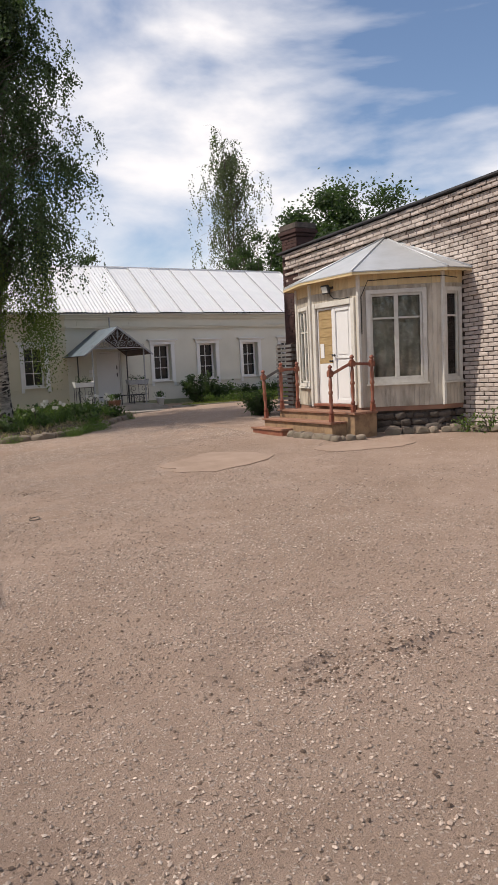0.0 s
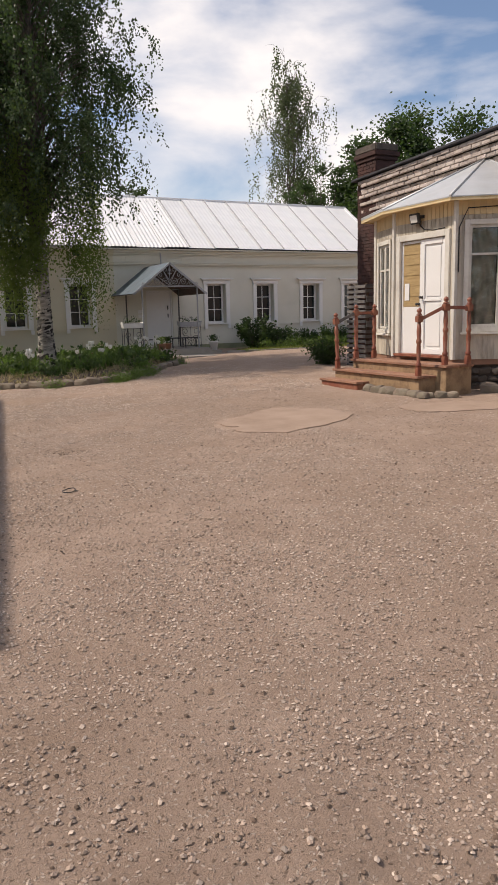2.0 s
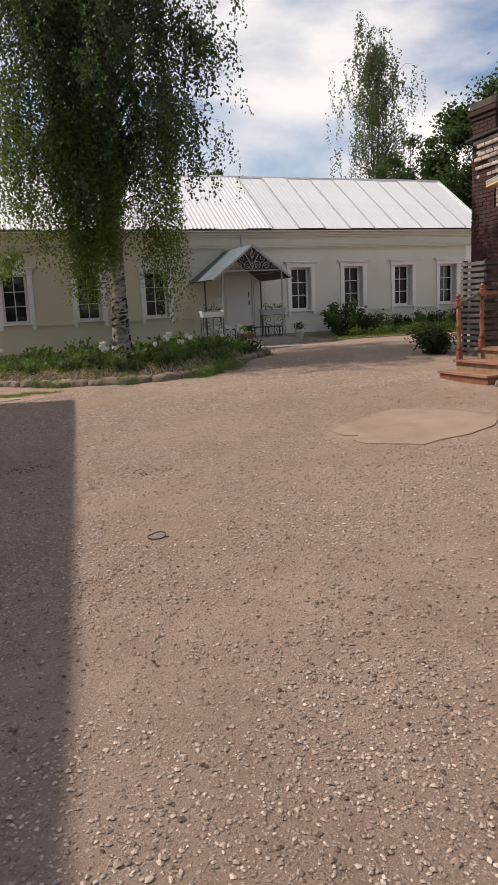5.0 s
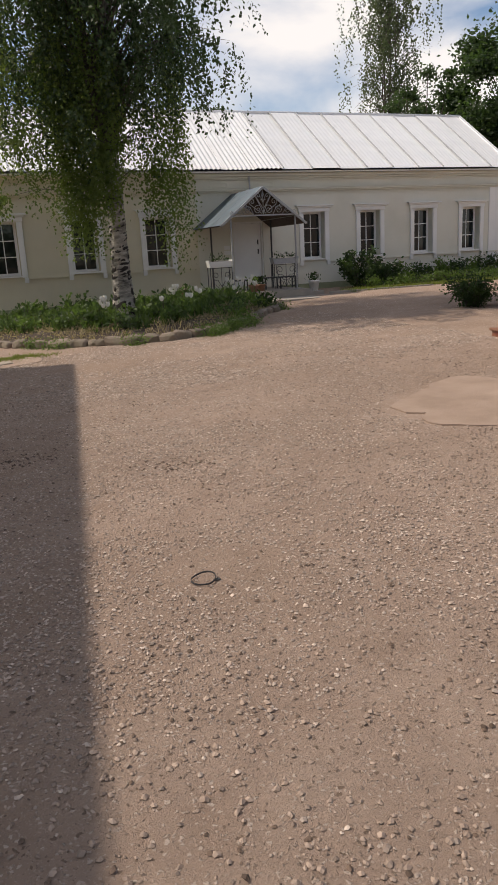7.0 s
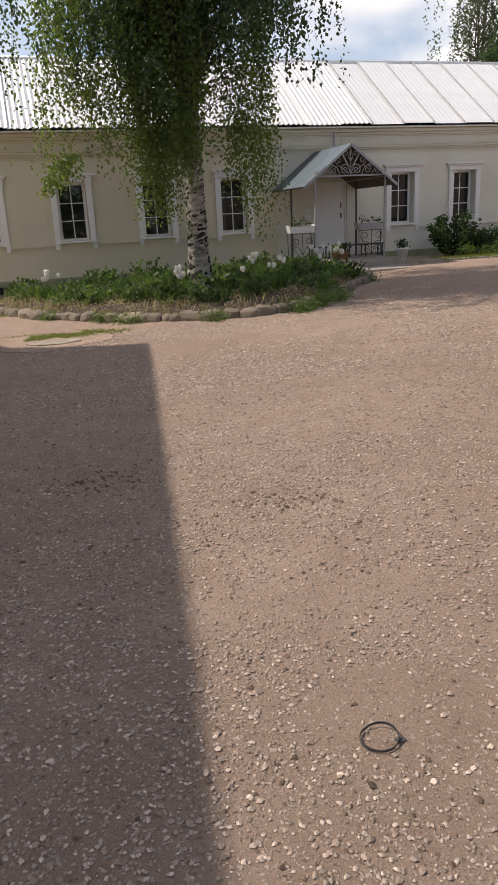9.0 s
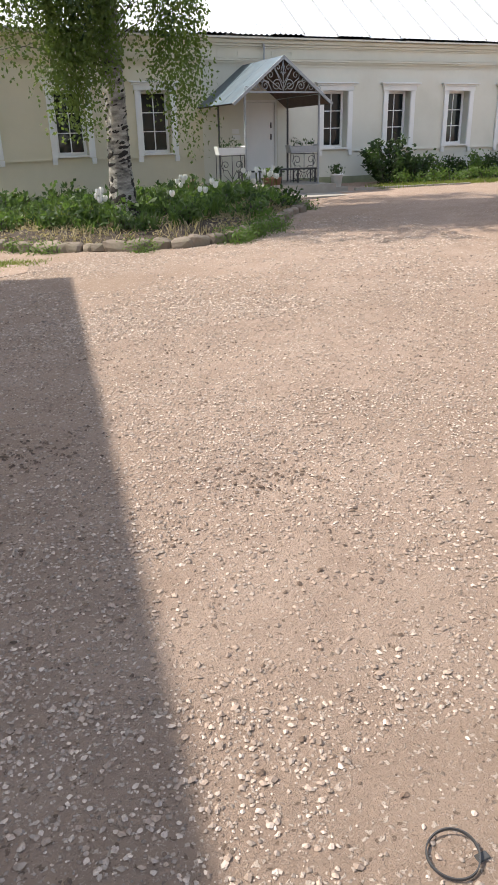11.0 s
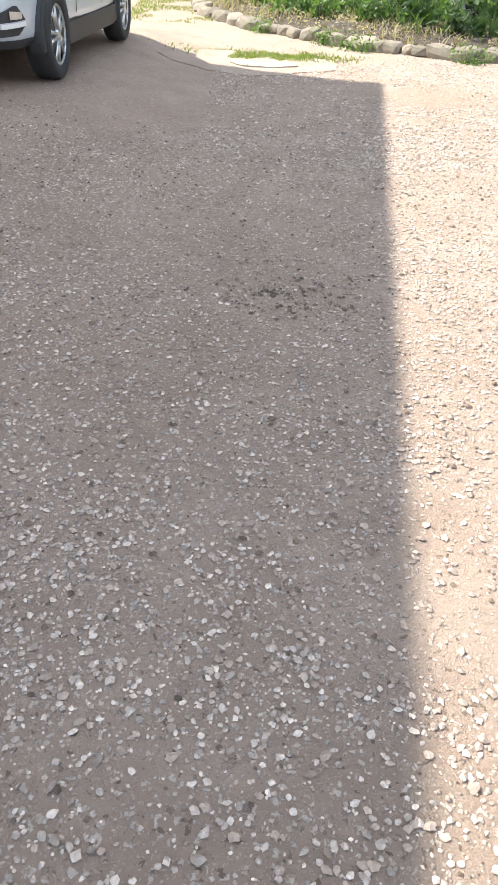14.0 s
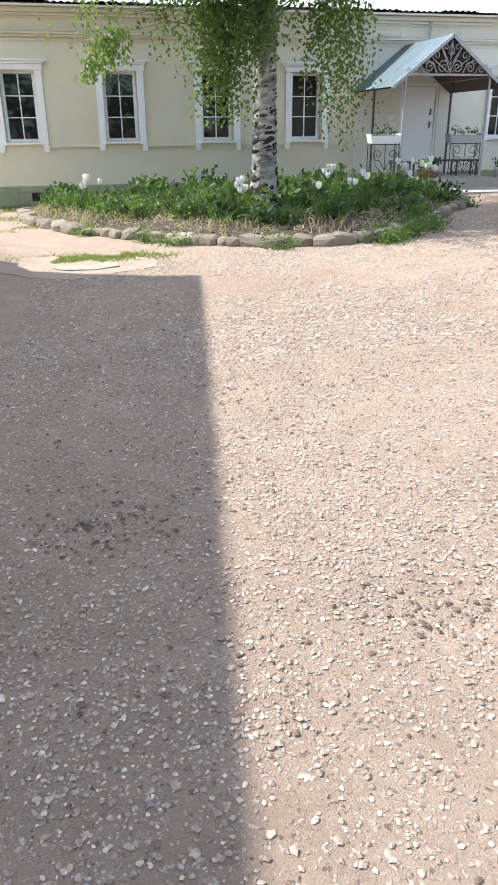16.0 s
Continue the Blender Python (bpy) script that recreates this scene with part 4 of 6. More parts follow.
POSTS = [(7.14, -13.5, 0.56, 1.15), (7.55, -13.58, 0.75, 1.12), (8.0, -13.6, 0.75, 1.12), (7.16, -16.05, 0.56, 1.2), (7.55, -16.3, 0.75, 1.2), (8.0, -16.4, 0.75, 1.18)]
for i, (x, y, z, h) in enumerate(POSTS):
    turned_post(x, y, z, h, (-2.5, 0, 0.5, 0, 0, 0)[i])
for i, j in ((0, 1), (1, 2), (3, 4), (4, 5)):
    a, c = POSTS[i], POSTS[j]
    b = bmn()
    p = Vector((a[0] + (0.06 if i else 0.04), a[1], a[2] + a[3] * 0.85))
    q = Vector((c[0] - 0.06, c[1], c[2] + c[3] * 0.85))
    d = q - p
    m = Matrix.Translation(p) @ d.to_track_quat("X", "Z").to_matrix().to_4x4()
    box(b, 0, -0.025, -0.03, d.length, 0.025, 0.03, m)
    part("handrail", b, M_REDWOOD if i != 0 else M_GREYWOOD, None, "sloping painted handrail between turned posts", bevel=0.008, category="handrail", group="porch handrails")

# ---- slatted screen beside the porch ----
scr = thing("slatted_screen", None, "weathered grey horizontal-slat screen box", "screen")
rs = random.Random(8)
for x, y in ((9.38, -11.5), (10.1, -11.5), (9.38, -10.8)):
    b = bmn()
    box(b, x - 0.035, y + 0.005, 0.2, x + 0.035, y + 0.075, 2.42)
    part("upright", b, M_DARKWOOD, scr)
for k in range(17):
    z = 0.35 + 0.122 * k
    b = bmn()
    box(b, 9.3 + rs.uniform(-0.03, 0.03), -11.53 + rs.uniform(-0.006, 0.006), z, 10.14 + rs.uniform(-0.03, 0.03), -11.5, z + 0.078, pose(0, 0, 0, 0, rs.uniform(-0.15, 0.15), 0))
    part("slat", b, M_GREYWOOD, scr, bevel=0.004)
    b = bmn()
    box(b, 9.30, -11.49, z, 9.33, -10.7, z + 0.078)
    part("slat", b, M_GREYWOOD, scr, bevel=0.004)

# ---- bricks ----
def build_bricks():
    rb = random.Random(4)
    BL, BH, J = 0.25, 0.078, 0.013
    near, vv, ff = 0, [], []
    def shape(l, h):
        b = bmn()
        box(b, 0, 0, 0, 0.06, l, h)
        bmesh.ops.bevel(b, geom=[e for e in b.edges if all(abs(v.co.x) < 1e-6 for v in e.verts)], offset=0.010, segments=1, affect="EDGES")
        me = bpy.data.meshes.new("brick")
        b.to_mesh(me)
        b.free()
        me.materials.append(M_BRICK)
        return me
    full, halfb = shape(BL, BH), shape(0.12, BH)
    wallob = [o for o in annex.children if o.name.startswith("wall")][0]
    rows = int((TOPB - 0.2) / (BH + J))
    for r in range(rows):
        z = 0.2 + (BH + J) * r
        from_top = rows - 1 - r
        off = {0: -0.15, 1: -0.14, 2: -0.05, 3: -0.12, 4: -0.11, 5: -0.03, 6: -0.08, 7: -0.01, 8: -0.04}.get(from_top, 0.0)
        y = -18.9 + (0.0 if r % 2 else -0.131)
        while y < YB1 - BL:
            behind = -16.85 < y + 0.12 < -13.35 and z < 3.6
            zz = z + 0.045 * (-y - 13.5) * z / TOPB
            if not behind:
                d = off + rb.uniform(-0.016, 0.012)
                if y < -16.9 and near < 290:
                    ob = new("brick", full)
                    ob.parent = wallob
                    ob.matrix_local = pose(XB + d, y, zz, 2.58 * z / TOPB * -1 + rb.uniform(-0.6, 0.6), 0, rb.uniform(-0.5, 0.5))
                    near += 1
                else:
                    k = len(vv)
                    for v in full.vertices:
                        vv.append((XB + d + v.co.x, y + v.co.y, zz + v.co.z - 0.045 * v.co.y * z / TOPB))
                    for p in full.polygons:
                        ff.append([k + i for i in p.vertices])
            y += BL + J
    ob = raw("bricks", vv, ff, M_BRICK, wallob)
    tagged(ob, kind="stuff")


# ---- foliage helpers ----
def leaf_mesh(name, centres, dirs, length, width, material, parent=None, seed=0, kind=""):
    """Many single leaves, each a bent rhombus of two faces."""
    rg = np.random.RandomState(seed)
    c = np.asarray(centres, float)
    d = np.asarray(dirs, float)
    n = len(c)
    d /= np.linalg.norm(d, axis=1, keepdims=True) + 1e-9
    r = rg.normal(size=(n, 3))
    w = np.cross(d, r)
    w /= np.linalg.norm(w, axis=1, keepdims=True) + 1e-9
    up = np.cross(w, d)
    L = (length * rg.uniform(0.7, 1.3, n))[:, None]
    W = (width * rg.uniform(0.7, 1.3, n))[:, None]
    v = np.stack([c, c + d * L * 0.5 + w * W * 0.5 + up * L * 0.06, c + d * L, c + d * L * 0.5 - w * W * 0.5 + up * L * 0.06], 1).reshape(-1, 3)
    f = np.arange(4 * n).reshape(n, 4)
    tri = np.concatenate([f[:, [0, 1, 2]], f[:, [0, 2, 3]]])
    ob = raw(name, v.tolist(), tri.tolist(), material, parent)
    if kind:
        tagged(ob, kind=kind)
    return ob


def birch(base, height, spread, seed, name, label, strands, per, leaf, fork, low, r0=0.22, split=4, material=None, droop=1.0, tuft=(9, 16), fronds=(), gap=0.2, frond_material=None, widen=0.55):
    rn = random.Random(seed)
    t = thing(name, pose(*base), label, "tree")
    bx = bmn()
    stems = []
    bend = rn.uniform(-0.1, 0.1)
    trunk = [Vector((bend * (k / 6) ** 2, 0.04 * math.sin(k), -0.3 + (fork + 0.3) * k / 6)) for k in range(7)]
    rings = 44
    tp, tr = [], []
    for k in range(rings + 1):
        q = 6 * k / rings
        i = min(5, int(q))
        c = trunk[i].lerp(trunk[i + 1], q - i)
        tp.append(c)
        tr.append(r0 * (1.0 - 0.05 * q + 0.55 * math.exp(-max(0.0, c.z) * 3.2)))
    tube(bx, tp, tr, 22)
    for v in bx.verts:
        out_v = Vector((v.co.x, v.co.y, 0))
        if out_v.length > 0.02:
            d = 0.022 * noise.noise((v.co.x * 9, v.co.y * 9, v.co.z * 3.2)) + 0.012 * noise.noise((v.co.x * 24, v.co.y * 24, v.co.z * 9))
            v.co += out_v.normalized() * d * (1 + 1.5 * math.exp(-max(0.0, v.co.z) * 2.0)) * r0 / 0.22
    stem = part("trunk", bx, M_BARK, t, smooth=True)
    # black scars and the fissured foot of the bark
    sc = bmn()
    for k in range(230):
        z = rn.random() ** 1.7 * fork
        q = 6 * (z + 0.3) / (fork + 0.3)
        i = min(5, int(q))
        c = trunk[i].lerp(trunk[i + 1], q - i)
        rr = r0 * (1.0 - 0.05 * q + 0.55 * math.exp(-z * 3.2)) + 0.007
        a0, da, dz = rn.uniform(0, 6.283), rn.uniform(0.14, 0.75), rn.uniform(0.008, 0.032) + 0.13 * math.exp(-z * 1.3) * rn.random()
        grid = []
        for u in (-1, -0.5, 0, 0.5, 1):
            half = (1 - u * u) * 0.8 + 0.12
            row = []
            for w in (-1, -0.4, 0.4, 1):
                a, zz = a0 + da * u, z + dz * half * w * (1 + 0.4 * rn.uniform(-1, 1)) + 0.02 * u
                wob = rr + 0.012 * noise.noise((math.cos(a) * 3, math.sin(a) * 3, zz * 3)) + (0.004 if abs(w) < 0.5 and abs(u) < 0.8 else -0.012)
                row.append(sc.verts.new((c.x + wob * math.cos(a), c.y + wob * math.sin(a), zz)))
            grid.append(row)
        for g0, g1 in zip(grid, grid[1:]):
            for w in range(3):
                sc.faces.new((g0[w], g1[w], g1[w + 1], g0[w + 1]))
    tagged(part("fissured_bark", sc, M_SCAR, stem, smooth=True), kind="stuff")
    bl = bmn()
    for s in range(split):
        a = 2 * math.pi * s / split + rn.uniform(-0.5, 0.5)
        lean = (0.02 if s == 0 else rn.uniform(0.06, 0.2)) * spread
        top = height * rn.uniform(0.82, 1.0)
        pts = []
        for k in range(9):
            u = k / 8
            pts.append(trunk[-1] + Vector((math.cos(a) * lean * u ** 0.8 * 1.6, math.sin(a) * lean * u ** 0.8 * 1.6, -0.3 + (top - fork + 0.3) * u)) + Vector((rn.uniform(-0.08, 0.08), rn.uniform(-0.08, 0.08), 0)))
        bs = bmn()
        tube(bs, pts, [r0 * (0.8 if s == 0 else 0.42) * (1 - 0.93 * k / 8) for k in range(9)], 8)
        part("limb", bs, M_DARKBARK, t, smooth=True)
        stems.append(pts)
    cs, ds = [], []
    cl, dl = [], []
    made = 0

    def floor_at(q):
        z = low
        for fx, fy, fr, fz in fronds:
            z = min(z, fz + 0.9 * max(0.0, math.hypot(q.x - fx, q.y - fy) / fr - 0.35) ** 2)
        return z

    while made < strands:
        lowlimb = rn.random() < (0.22 if fronds else 0.08)
        pts = rn.choice(stems)
        u = rn.random() ** 0.85
        i = min(7, int(u * 8))
        p = pts[i].lerp(pts[i + 1], u * 8 - i)
        if lowlimb:
            u = 0.0
            p = trunk[0].lerp(trunk[-1], rn.uniform(0.7, 1.0)) if rn.random() < 0.35 else stems[0][0].lerp(stems[0][2], rn.random())
        a = rn.uniform(0, 2 * math.pi)
        prof = (1 - u) ** widen * (0.75 + 0.25 * min(1, u * 4))
        ln = spread * prof * rn.uniform(0.3, 1.05) + 0.25
        rise = (rn.uniform(0.2, 0.6) if lowlimb else rn.uniform(0.5, 1.0)) * ln
        if lowlimb and fronds:
            fx, fy, fr, fz = rn.choice(fronds)
            a = math.atan2(fy, fx) + rn.gauss(0, 0.16)
            ln = math.hypot(fx, fy) * rn.uniform(0.85, 1.15)
            rise = rn.uniform(0.5, 1.9)
        bp = [p + Vector((math.cos(a) * ln * q, math.sin(a) * ln * q, rise * (1.9 * q - 1.15 * q * q) - 0.3 * ln * q ** 3 * droop)) + Vector((rn.gauss(0, 0.05), rn.gauss(0, 0.05), rn.gauss(0, 0.04))) * q for q in (0, 0.25, 0.5, 0.75, 1)]
        k_ = 0.45 if lowlimb else 1.0
        tube(bl, bp[:4], [k_ * (0.030 * (1 - u) + 0.010), k_ * (0.018 * (1 - u) + 0.007), 0.006, 0.003], 5, False)
        for h in range(rn.randint(*tuft)):
            q = rn.uniform(0.72, 1.0) if lowlimb and fronds else rn.uniform(0.3, 1.0)
            j = min(3, int(q * 4))
            st = bp[j].lerp(bp[j + 1], q * 4 - j)
            hang = rn.uniform(0.4, 1.7) * droop * (0.55 + 0.6 * (1 - u)) * (2.0 if lowlimb else 1.0)
            fl = floor_at(st)
            if st.z < fl + 0.3 or (noise.noise((st.x * 0.75, st.y * 0.75, st.z * 0.55 + seed)) < gap - 0.35 and rn.random() < 0.85):
                made += 0.02
                continue
            hang = max(0.25, (st.z - fl) * rn.uniform(0.4, 1.0) if lowlimb and fronds else min(hang, st.z - fl - rn.uniform(0, 0.9)))
            sway = Vector((rn.uniform(-0.3, 0.3), rn.uniform(-0.3, 0.3), 0))
            for k in range(per):
                q2 = (k + rn.random()) / per
                o = st + sway * q2 + Vector((rn.gauss(0, 0.06), rn.gauss(0, 0.06), -hang * q2 + 0.05 * math.sin(q2 * 3)))
                (cl if lowlimb and fronds else cs).append(o)
                (dl if lowlimb and fronds else ds).append((rn.gauss(0, 0.6), rn.gauss(0, 0.6), -0.7 + rn.gauss(0, 0.4)))
            made += 1
    tagged(part("branchwork", bl, M_DARKBARK, t, smooth=True), kind="stuff")
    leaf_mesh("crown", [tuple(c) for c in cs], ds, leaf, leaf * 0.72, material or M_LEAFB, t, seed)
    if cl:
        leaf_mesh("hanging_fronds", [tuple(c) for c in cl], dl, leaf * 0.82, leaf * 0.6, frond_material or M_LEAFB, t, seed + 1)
    return t


def broad_tree(base, height, spread, seed, name, label, n, leaf, material):
    rn = random.Random(seed)
    t = thing(name, pose(*base), label, "tree")
    b = bmn()
    tube(b, [(0, 0, -0.3), (0.1, 0, height * 0.25), (0.05, 0.1, height * 0.55)], [0.25, 0.2, 0.12], 10)
    part("trunk", b, M_DARKBARK, t, smooth=True)
    b = bmn()
    cs, ds = [], []
    clumps = []
    for k in range(60):
        a, r = rn.uniform(0, 6.28), spread * math.sqrt(rn.random())
        z = height * (0.32 + 0.66 * rn.random() * math.sqrt(max(0.05, 1 - (r / spread) ** 2)))
        p = Vector((r * math.cos(a), r * math.sin(a), z))
        clumps.append((p, rn.uniform(0.5, 1.0) * spread * 0.24))
        tube(b, [(0.05, 0.05, height * 0.3), p * 0.55 + Vector((0, 0, height * 0.12)), p], [0.07, 0.04, 0.012], 5, False)
    part("branchwork", b, M_DARKBARK, t, smooth=True)
    for k in range(n):
        p, r = rn.choice(clumps)
        o = p + Vector((rn.gauss(0, 1), rn.gauss(0, 1), rn.gauss(0, 0.75))) * r * 0.5
        cs.append(tuple(o))
        ds.append((rn.gauss(0, 1), rn.gauss(0, 1), rn.gauss(-0.2, 0.6)))
    leaf_mesh("crown", cs, ds, leaf, leaf * 0.7, material, t, seed)
    return t


def shrub(x, y, rx, ry, h, n, leaf, material, seed, label, name="shrub", group="", z=None, droopy=0.0):
    rn = random.Random(seed)
    z = ground_z(x, y) if z is None else z
    t = thing(name, pose(x, y, z), label, "plant", group)
    b = bmn()
    tips = []
    for k in range(max(6, int(n / 120))):
        a, q = rn.uniform(0, 6.28), math.sqrt(rn.random())
        tip = Vector((rx * q * math.cos(a), ry * q * math.sin(a), h * rn.uniform(0.55, 1.0) * (1 - 0.35 * q * q)))
        tube(b, [(tip.x * 0.2, tip.y * 0.2, -0.05), tip * 0.6 + Vector((0, 0, 0.1 * h)), tip], [0.012, 0.009, 0.004], 4, False)
        tips.append(tip)
    tagged(part("stems", b, M_DARKBARK, t), kind="stuff")
    cs, ds = [], []
    for k in range(n):
        tip = rn.choice(tips)
        q = rn.random() ** 0.6
        o = Vector((tip.x * (0.2 + 0.8 * q), tip.y * (0.2 + 0.8 * q), tip.z * q)) + Vector((rn.gauss(0, 0.09), rn.gauss(0, 0.09), rn.gauss(0, 0.07)))
        o.z = max(0.01, o.z)
        cs.append(tuple(o))
        ds.append((tip.x + rn.gauss(0, 0.4), tip.y + rn.gauss(0, 0.4), rn.gauss(0.15 - droopy, 0.4)))
    leaf_mesh("foliage", cs, ds, leaf, leaf * 0.55, material, t, seed)
    return t


def blades(name, pts, h, w, material, seed, label="", category="", lean=0.35):
    """Grass-like blades: three-point ribbons, as one mass."""
    rg = random.Random(seed)
    vv, ff = [], []
    for x, y, z in pts:
        a, hh = rg.uniform(0, 6.28), h * rg.uniform(0.5, 1.3)
        dx, dy = math.cos(a), math.sin(a)
        ln = lean * hh * rg.uniform(0.3, 1.6)
        ww = w * rg.uniform(0.7, 1.3) / 2
        k = len(vv)
        b2 = rg.uniform(0, 6.28)
        px, py = math.cos(b2) * ww, math.sin(b2) * ww
        vv += [(x - px, y - py, z - 0.02), (x + px, y + py, z - 0.02), (x - px * 0.8 + dx * ln * 0.35, y - py * 0.8 + dy * ln * 0.35, z + hh * 0.6), (x + px * 0.8 + dx * ln * 0.35, y + py * 0.8 + dy * ln * 0.35, z + hh * 0.6), (x + dx * ln, y + dy * ln, z + hh)]
        ff += [(k, k + 1, k + 3, k + 2), (k + 2, k + 3, k + 4)]
    return tagged(raw(name, vv, ff, material), label, category, kind="stuff")


# ---- trees ----
FRONDS = ((-2.9, -0.5, 0.45, 2.0), (-1.3, -0.6, 0.6, 1.9), (-0.8, -0.6, 0.5, 1.35), (1.05, -0.5, 0.6, 1.7), (1.65, -0.2, 0.6, 1.0), (-0.3, -1.1, 0.5, 2.6))
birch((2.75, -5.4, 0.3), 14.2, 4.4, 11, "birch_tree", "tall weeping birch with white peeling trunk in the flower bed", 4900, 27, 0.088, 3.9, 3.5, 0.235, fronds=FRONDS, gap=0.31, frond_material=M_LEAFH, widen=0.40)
birch((21.5, 12.7, 0.4), 16.9, 3.5, 12, "birch_tree", "slender weeping birch behind the house roof", 800, 22, 0.13, 4.0, 3.5, 0.15, 5, M_LEAFF, 1.9, (4, 7), gap=0.40, widen=0.30)
broad_tree((24.4, 4.2, 0.4), 11.2, 5.3, 21, "broadleaf_tree", "dense green broadleaf tree behind the brick building", 64000, 0.18, M_LEAFD)
broad_tree((19.6, 6.8, 0.4), 9.6, 2.2, 22, "broadleaf_tree", "smaller green tree beyond the house gable", 13000, 0.15, M_LEAFD)
broad_tree((12.5, 16.0, 0.4), 9.8, 2.0, 23, "broadleaf_tree", "treetop showing above the zinc roof ridge", 8000, 0.15, M_LEAFD)
broad_tree((-7.5, 5.5, 0.0), 7.5, 3.2, 24, "broadleaf_tree", "leafy tree past the end of the house", 9000, 0.15, M_LEAFD)


def woods(name, pts, h, n, seed, label):
    rn = random.Random(seed)
    cs, ds = [], []
    for k in range(n):
        i = rn.randrange(len(pts) - 1)
        q = rn.random()
        x = pts[i][0] * (1 - q) + pts[i + 1][0] * q
        y = pts[i][1] * (1 - q) + pts[i + 1][1] * q
        top = h * (0.7 + 0.35 * noise.noise((x * 0.15, y * 0.15, seed)))
        cs.append((x + rn.gauss(0, 1.6), y + rn.gauss(0, 1.6), top * rn.random() ** 0.8))
        ds.append((rn.gauss(0, 1), rn.gauss(0, 1), rn.gauss(0, 0.7)))
    ob = leaf_mesh(name, cs, ds, 0.75, 0.6, M_LEAFD, None, seed, "stuff")
    tagged(ob, label, "woods")


woods("far_woods", [(20, 26), (34, 16), (46, 0), (48, -14)], 6.0, 5000, 31, "dense green woods beyond the yard")
woods("rear_woods", [(-30, -48), (-8, -56), (14, -56), (34, -44)], 10.0, 6000, 32, "dark green tree belt across the yard")

# ---- the flower bed ----
BED = [(-1.75, -2.0), (-1.6, -3.6), (-0.7, -5.3), (0.3, -6.5), (1.15, -7.5), (2.1, -8.15), (3.0, -8.55), (3.8, -8.5), (4.7, -7.75), (5.6, -6.8), (6.4, -5.9), (6.95, -4.9), (6.6, -3.9), (5.75, -2.9), (5.3, -0.9), (-1.5, -0.9)]


def in_poly(x, y, poly):
    inside, j = False, len(poly) - 1
    for i in range(len(poly)):
        (xi, yi), (xj, yj) = poly[i], poly[j]
        if (yi > y) != (yj > y) and x < (xj - xi) * (y - yi) / (yj - yi) + xi:
            inside = not inside
        j = i
    return inside


def edge_dist(x, y, poly):
    best = 9.0
    for (ax, ay), (bx, by) in zip(poly, poly[1:] + poly[:1]):
        dx, dy = bx - ax, by - ay
        t = max(0, min(1, ((x - ax) * dx + (y - ay) * dy) / (dx * dx + dy * dy)))
        best = min(best, math.hypot(x - ax - t * dx, y - ay - t * dy))
    return best


def bed_z(x, y):
    return ground_z(x, y) + 0.16 * smooth_step(0.0, 0.6, edge_dist(x, y, BED)) + 0.05


def bed_soil():
    vv, ff, idx = [], [], {}
    step = 0.2
    for i in range(-10, 38):
        for j in range(-46, -3):
            x, y = i * step, j * step
            if in_poly(x, y, BED):
                idx[i, j] = len(vv)
                vv.append((x, y, bed_z(x, y) + 0.03 * noise.noise((x * 3, y * 3, 0))))
    for (i, j), k in idx.items():
        q = [(i, j), (i + 1, j), (i + 1, j + 1), (i, j + 1)]
        if all(p in idx for p in q):
            ff.append([idx[p] for p in q])
    ob = raw("flower_bed_soil", vv, ff, M_SOIL, smooth=True)
    tagged(ob, "raised dark soil of the flower bed", "soil", kind="structure")


bed_soil()
edging = thing("bed_edging", None, "low edging of rounded field stones round the bed", "edging")
stone_row(edging, [(x, y, 0) for x, y in BED[:13]], 1.12, 77, 0.05)
# dry litter on the open soil
rl = random.Random(88)
lp = [(x, y, bed_z(x, y) + rl.uniform(0.01, 0.07)) for x, y in ((rl.uniform(-1.8, 7.0), rl.uniform(-8.6, -1.0)) for k in range(14000)) if in_poly(x, y, BED) and edge_dist(x, y, BED) > 0.05 and noise.noise((x * 1.1, y * 1.1, 3.0)) > -0.2]
tagged(leaf_mesh("leaf_litter", lp, [(rl.gauss(0, 1), rl.gauss(0, 1), rl.gauss(0.1, 0.35)) for p in lp], 0.06, 0.035, M_DRY, None, 88, "stuff"), "dry beige fallen leaves on the bed soil", "leaves", kind="stuff")

rb = random.Random(15)


def bed_points(n, cond=None, margin=0.08):
    out_ = []
    while len(out_) < n:
        x, y = rb.uniform(-1.8, 7.0), rb.uniform(-8.6, -1.0)
        if in_poly(x, y, BED) and edge_dist(x, y, BED) > margin and (cond is None or cond(x, y)):
            out_.append((x, y, bed_z(x, y)))
    return out_


patchy = lambda s, k: (lambda x, y: noise.noise((x * 0.9, y * 0.9, s)) > k)
def tufts(n, cond, margin, spread, count):
    """Points gathered in tufts, as spear-leaved plants grow."""
    out_ = []
    for x, y, z in bed_points(n, cond, margin):
        for k in range(count):
            out_.append((x + rb.gauss(0, spread), y + rb.gauss(0, spread), z))
    return out_


blades("bed_greenery", tufts(60, lambda x, y: patchy(2, -0.1)(x, y), 0.8, 0.06, 14), 0.33, 0.034, M_LEAFM, 51, "green spears of tulip and iris leaves in the bed", "plants", 0.45)
blades("bed_spears", tufts(34, lambda x, y: patchy(12, -0.15)(x, y), 0.5, 0.05, 14), 0.25, 0.03, M_LEAFG, 54, "fresh green spear leaves in the bed", "plants", 0.55)
blades("bed_grass", bed_points(1100, lambda x, y: (x - 1.6) ** 2 + (y + 4.3) ** 2 < 1.6 or (x - 4.5) ** 2 + (y + 2.6) ** 2 < 1.2), 0.26, 0.014, M_GRASS, 52, "bright yellow-green grass tufts in the bed", "grass")
blades("bed_dry_stalks", bed_points(2400, lambda x, y: patchy(7, -0.1)(x, y) and edge_dist(x, y, BED) < 1.6), 0.15, 0.02, M_DRY, 53, "dry straw-coloured stalks and old leaves in the bed", "plants", 1.1)
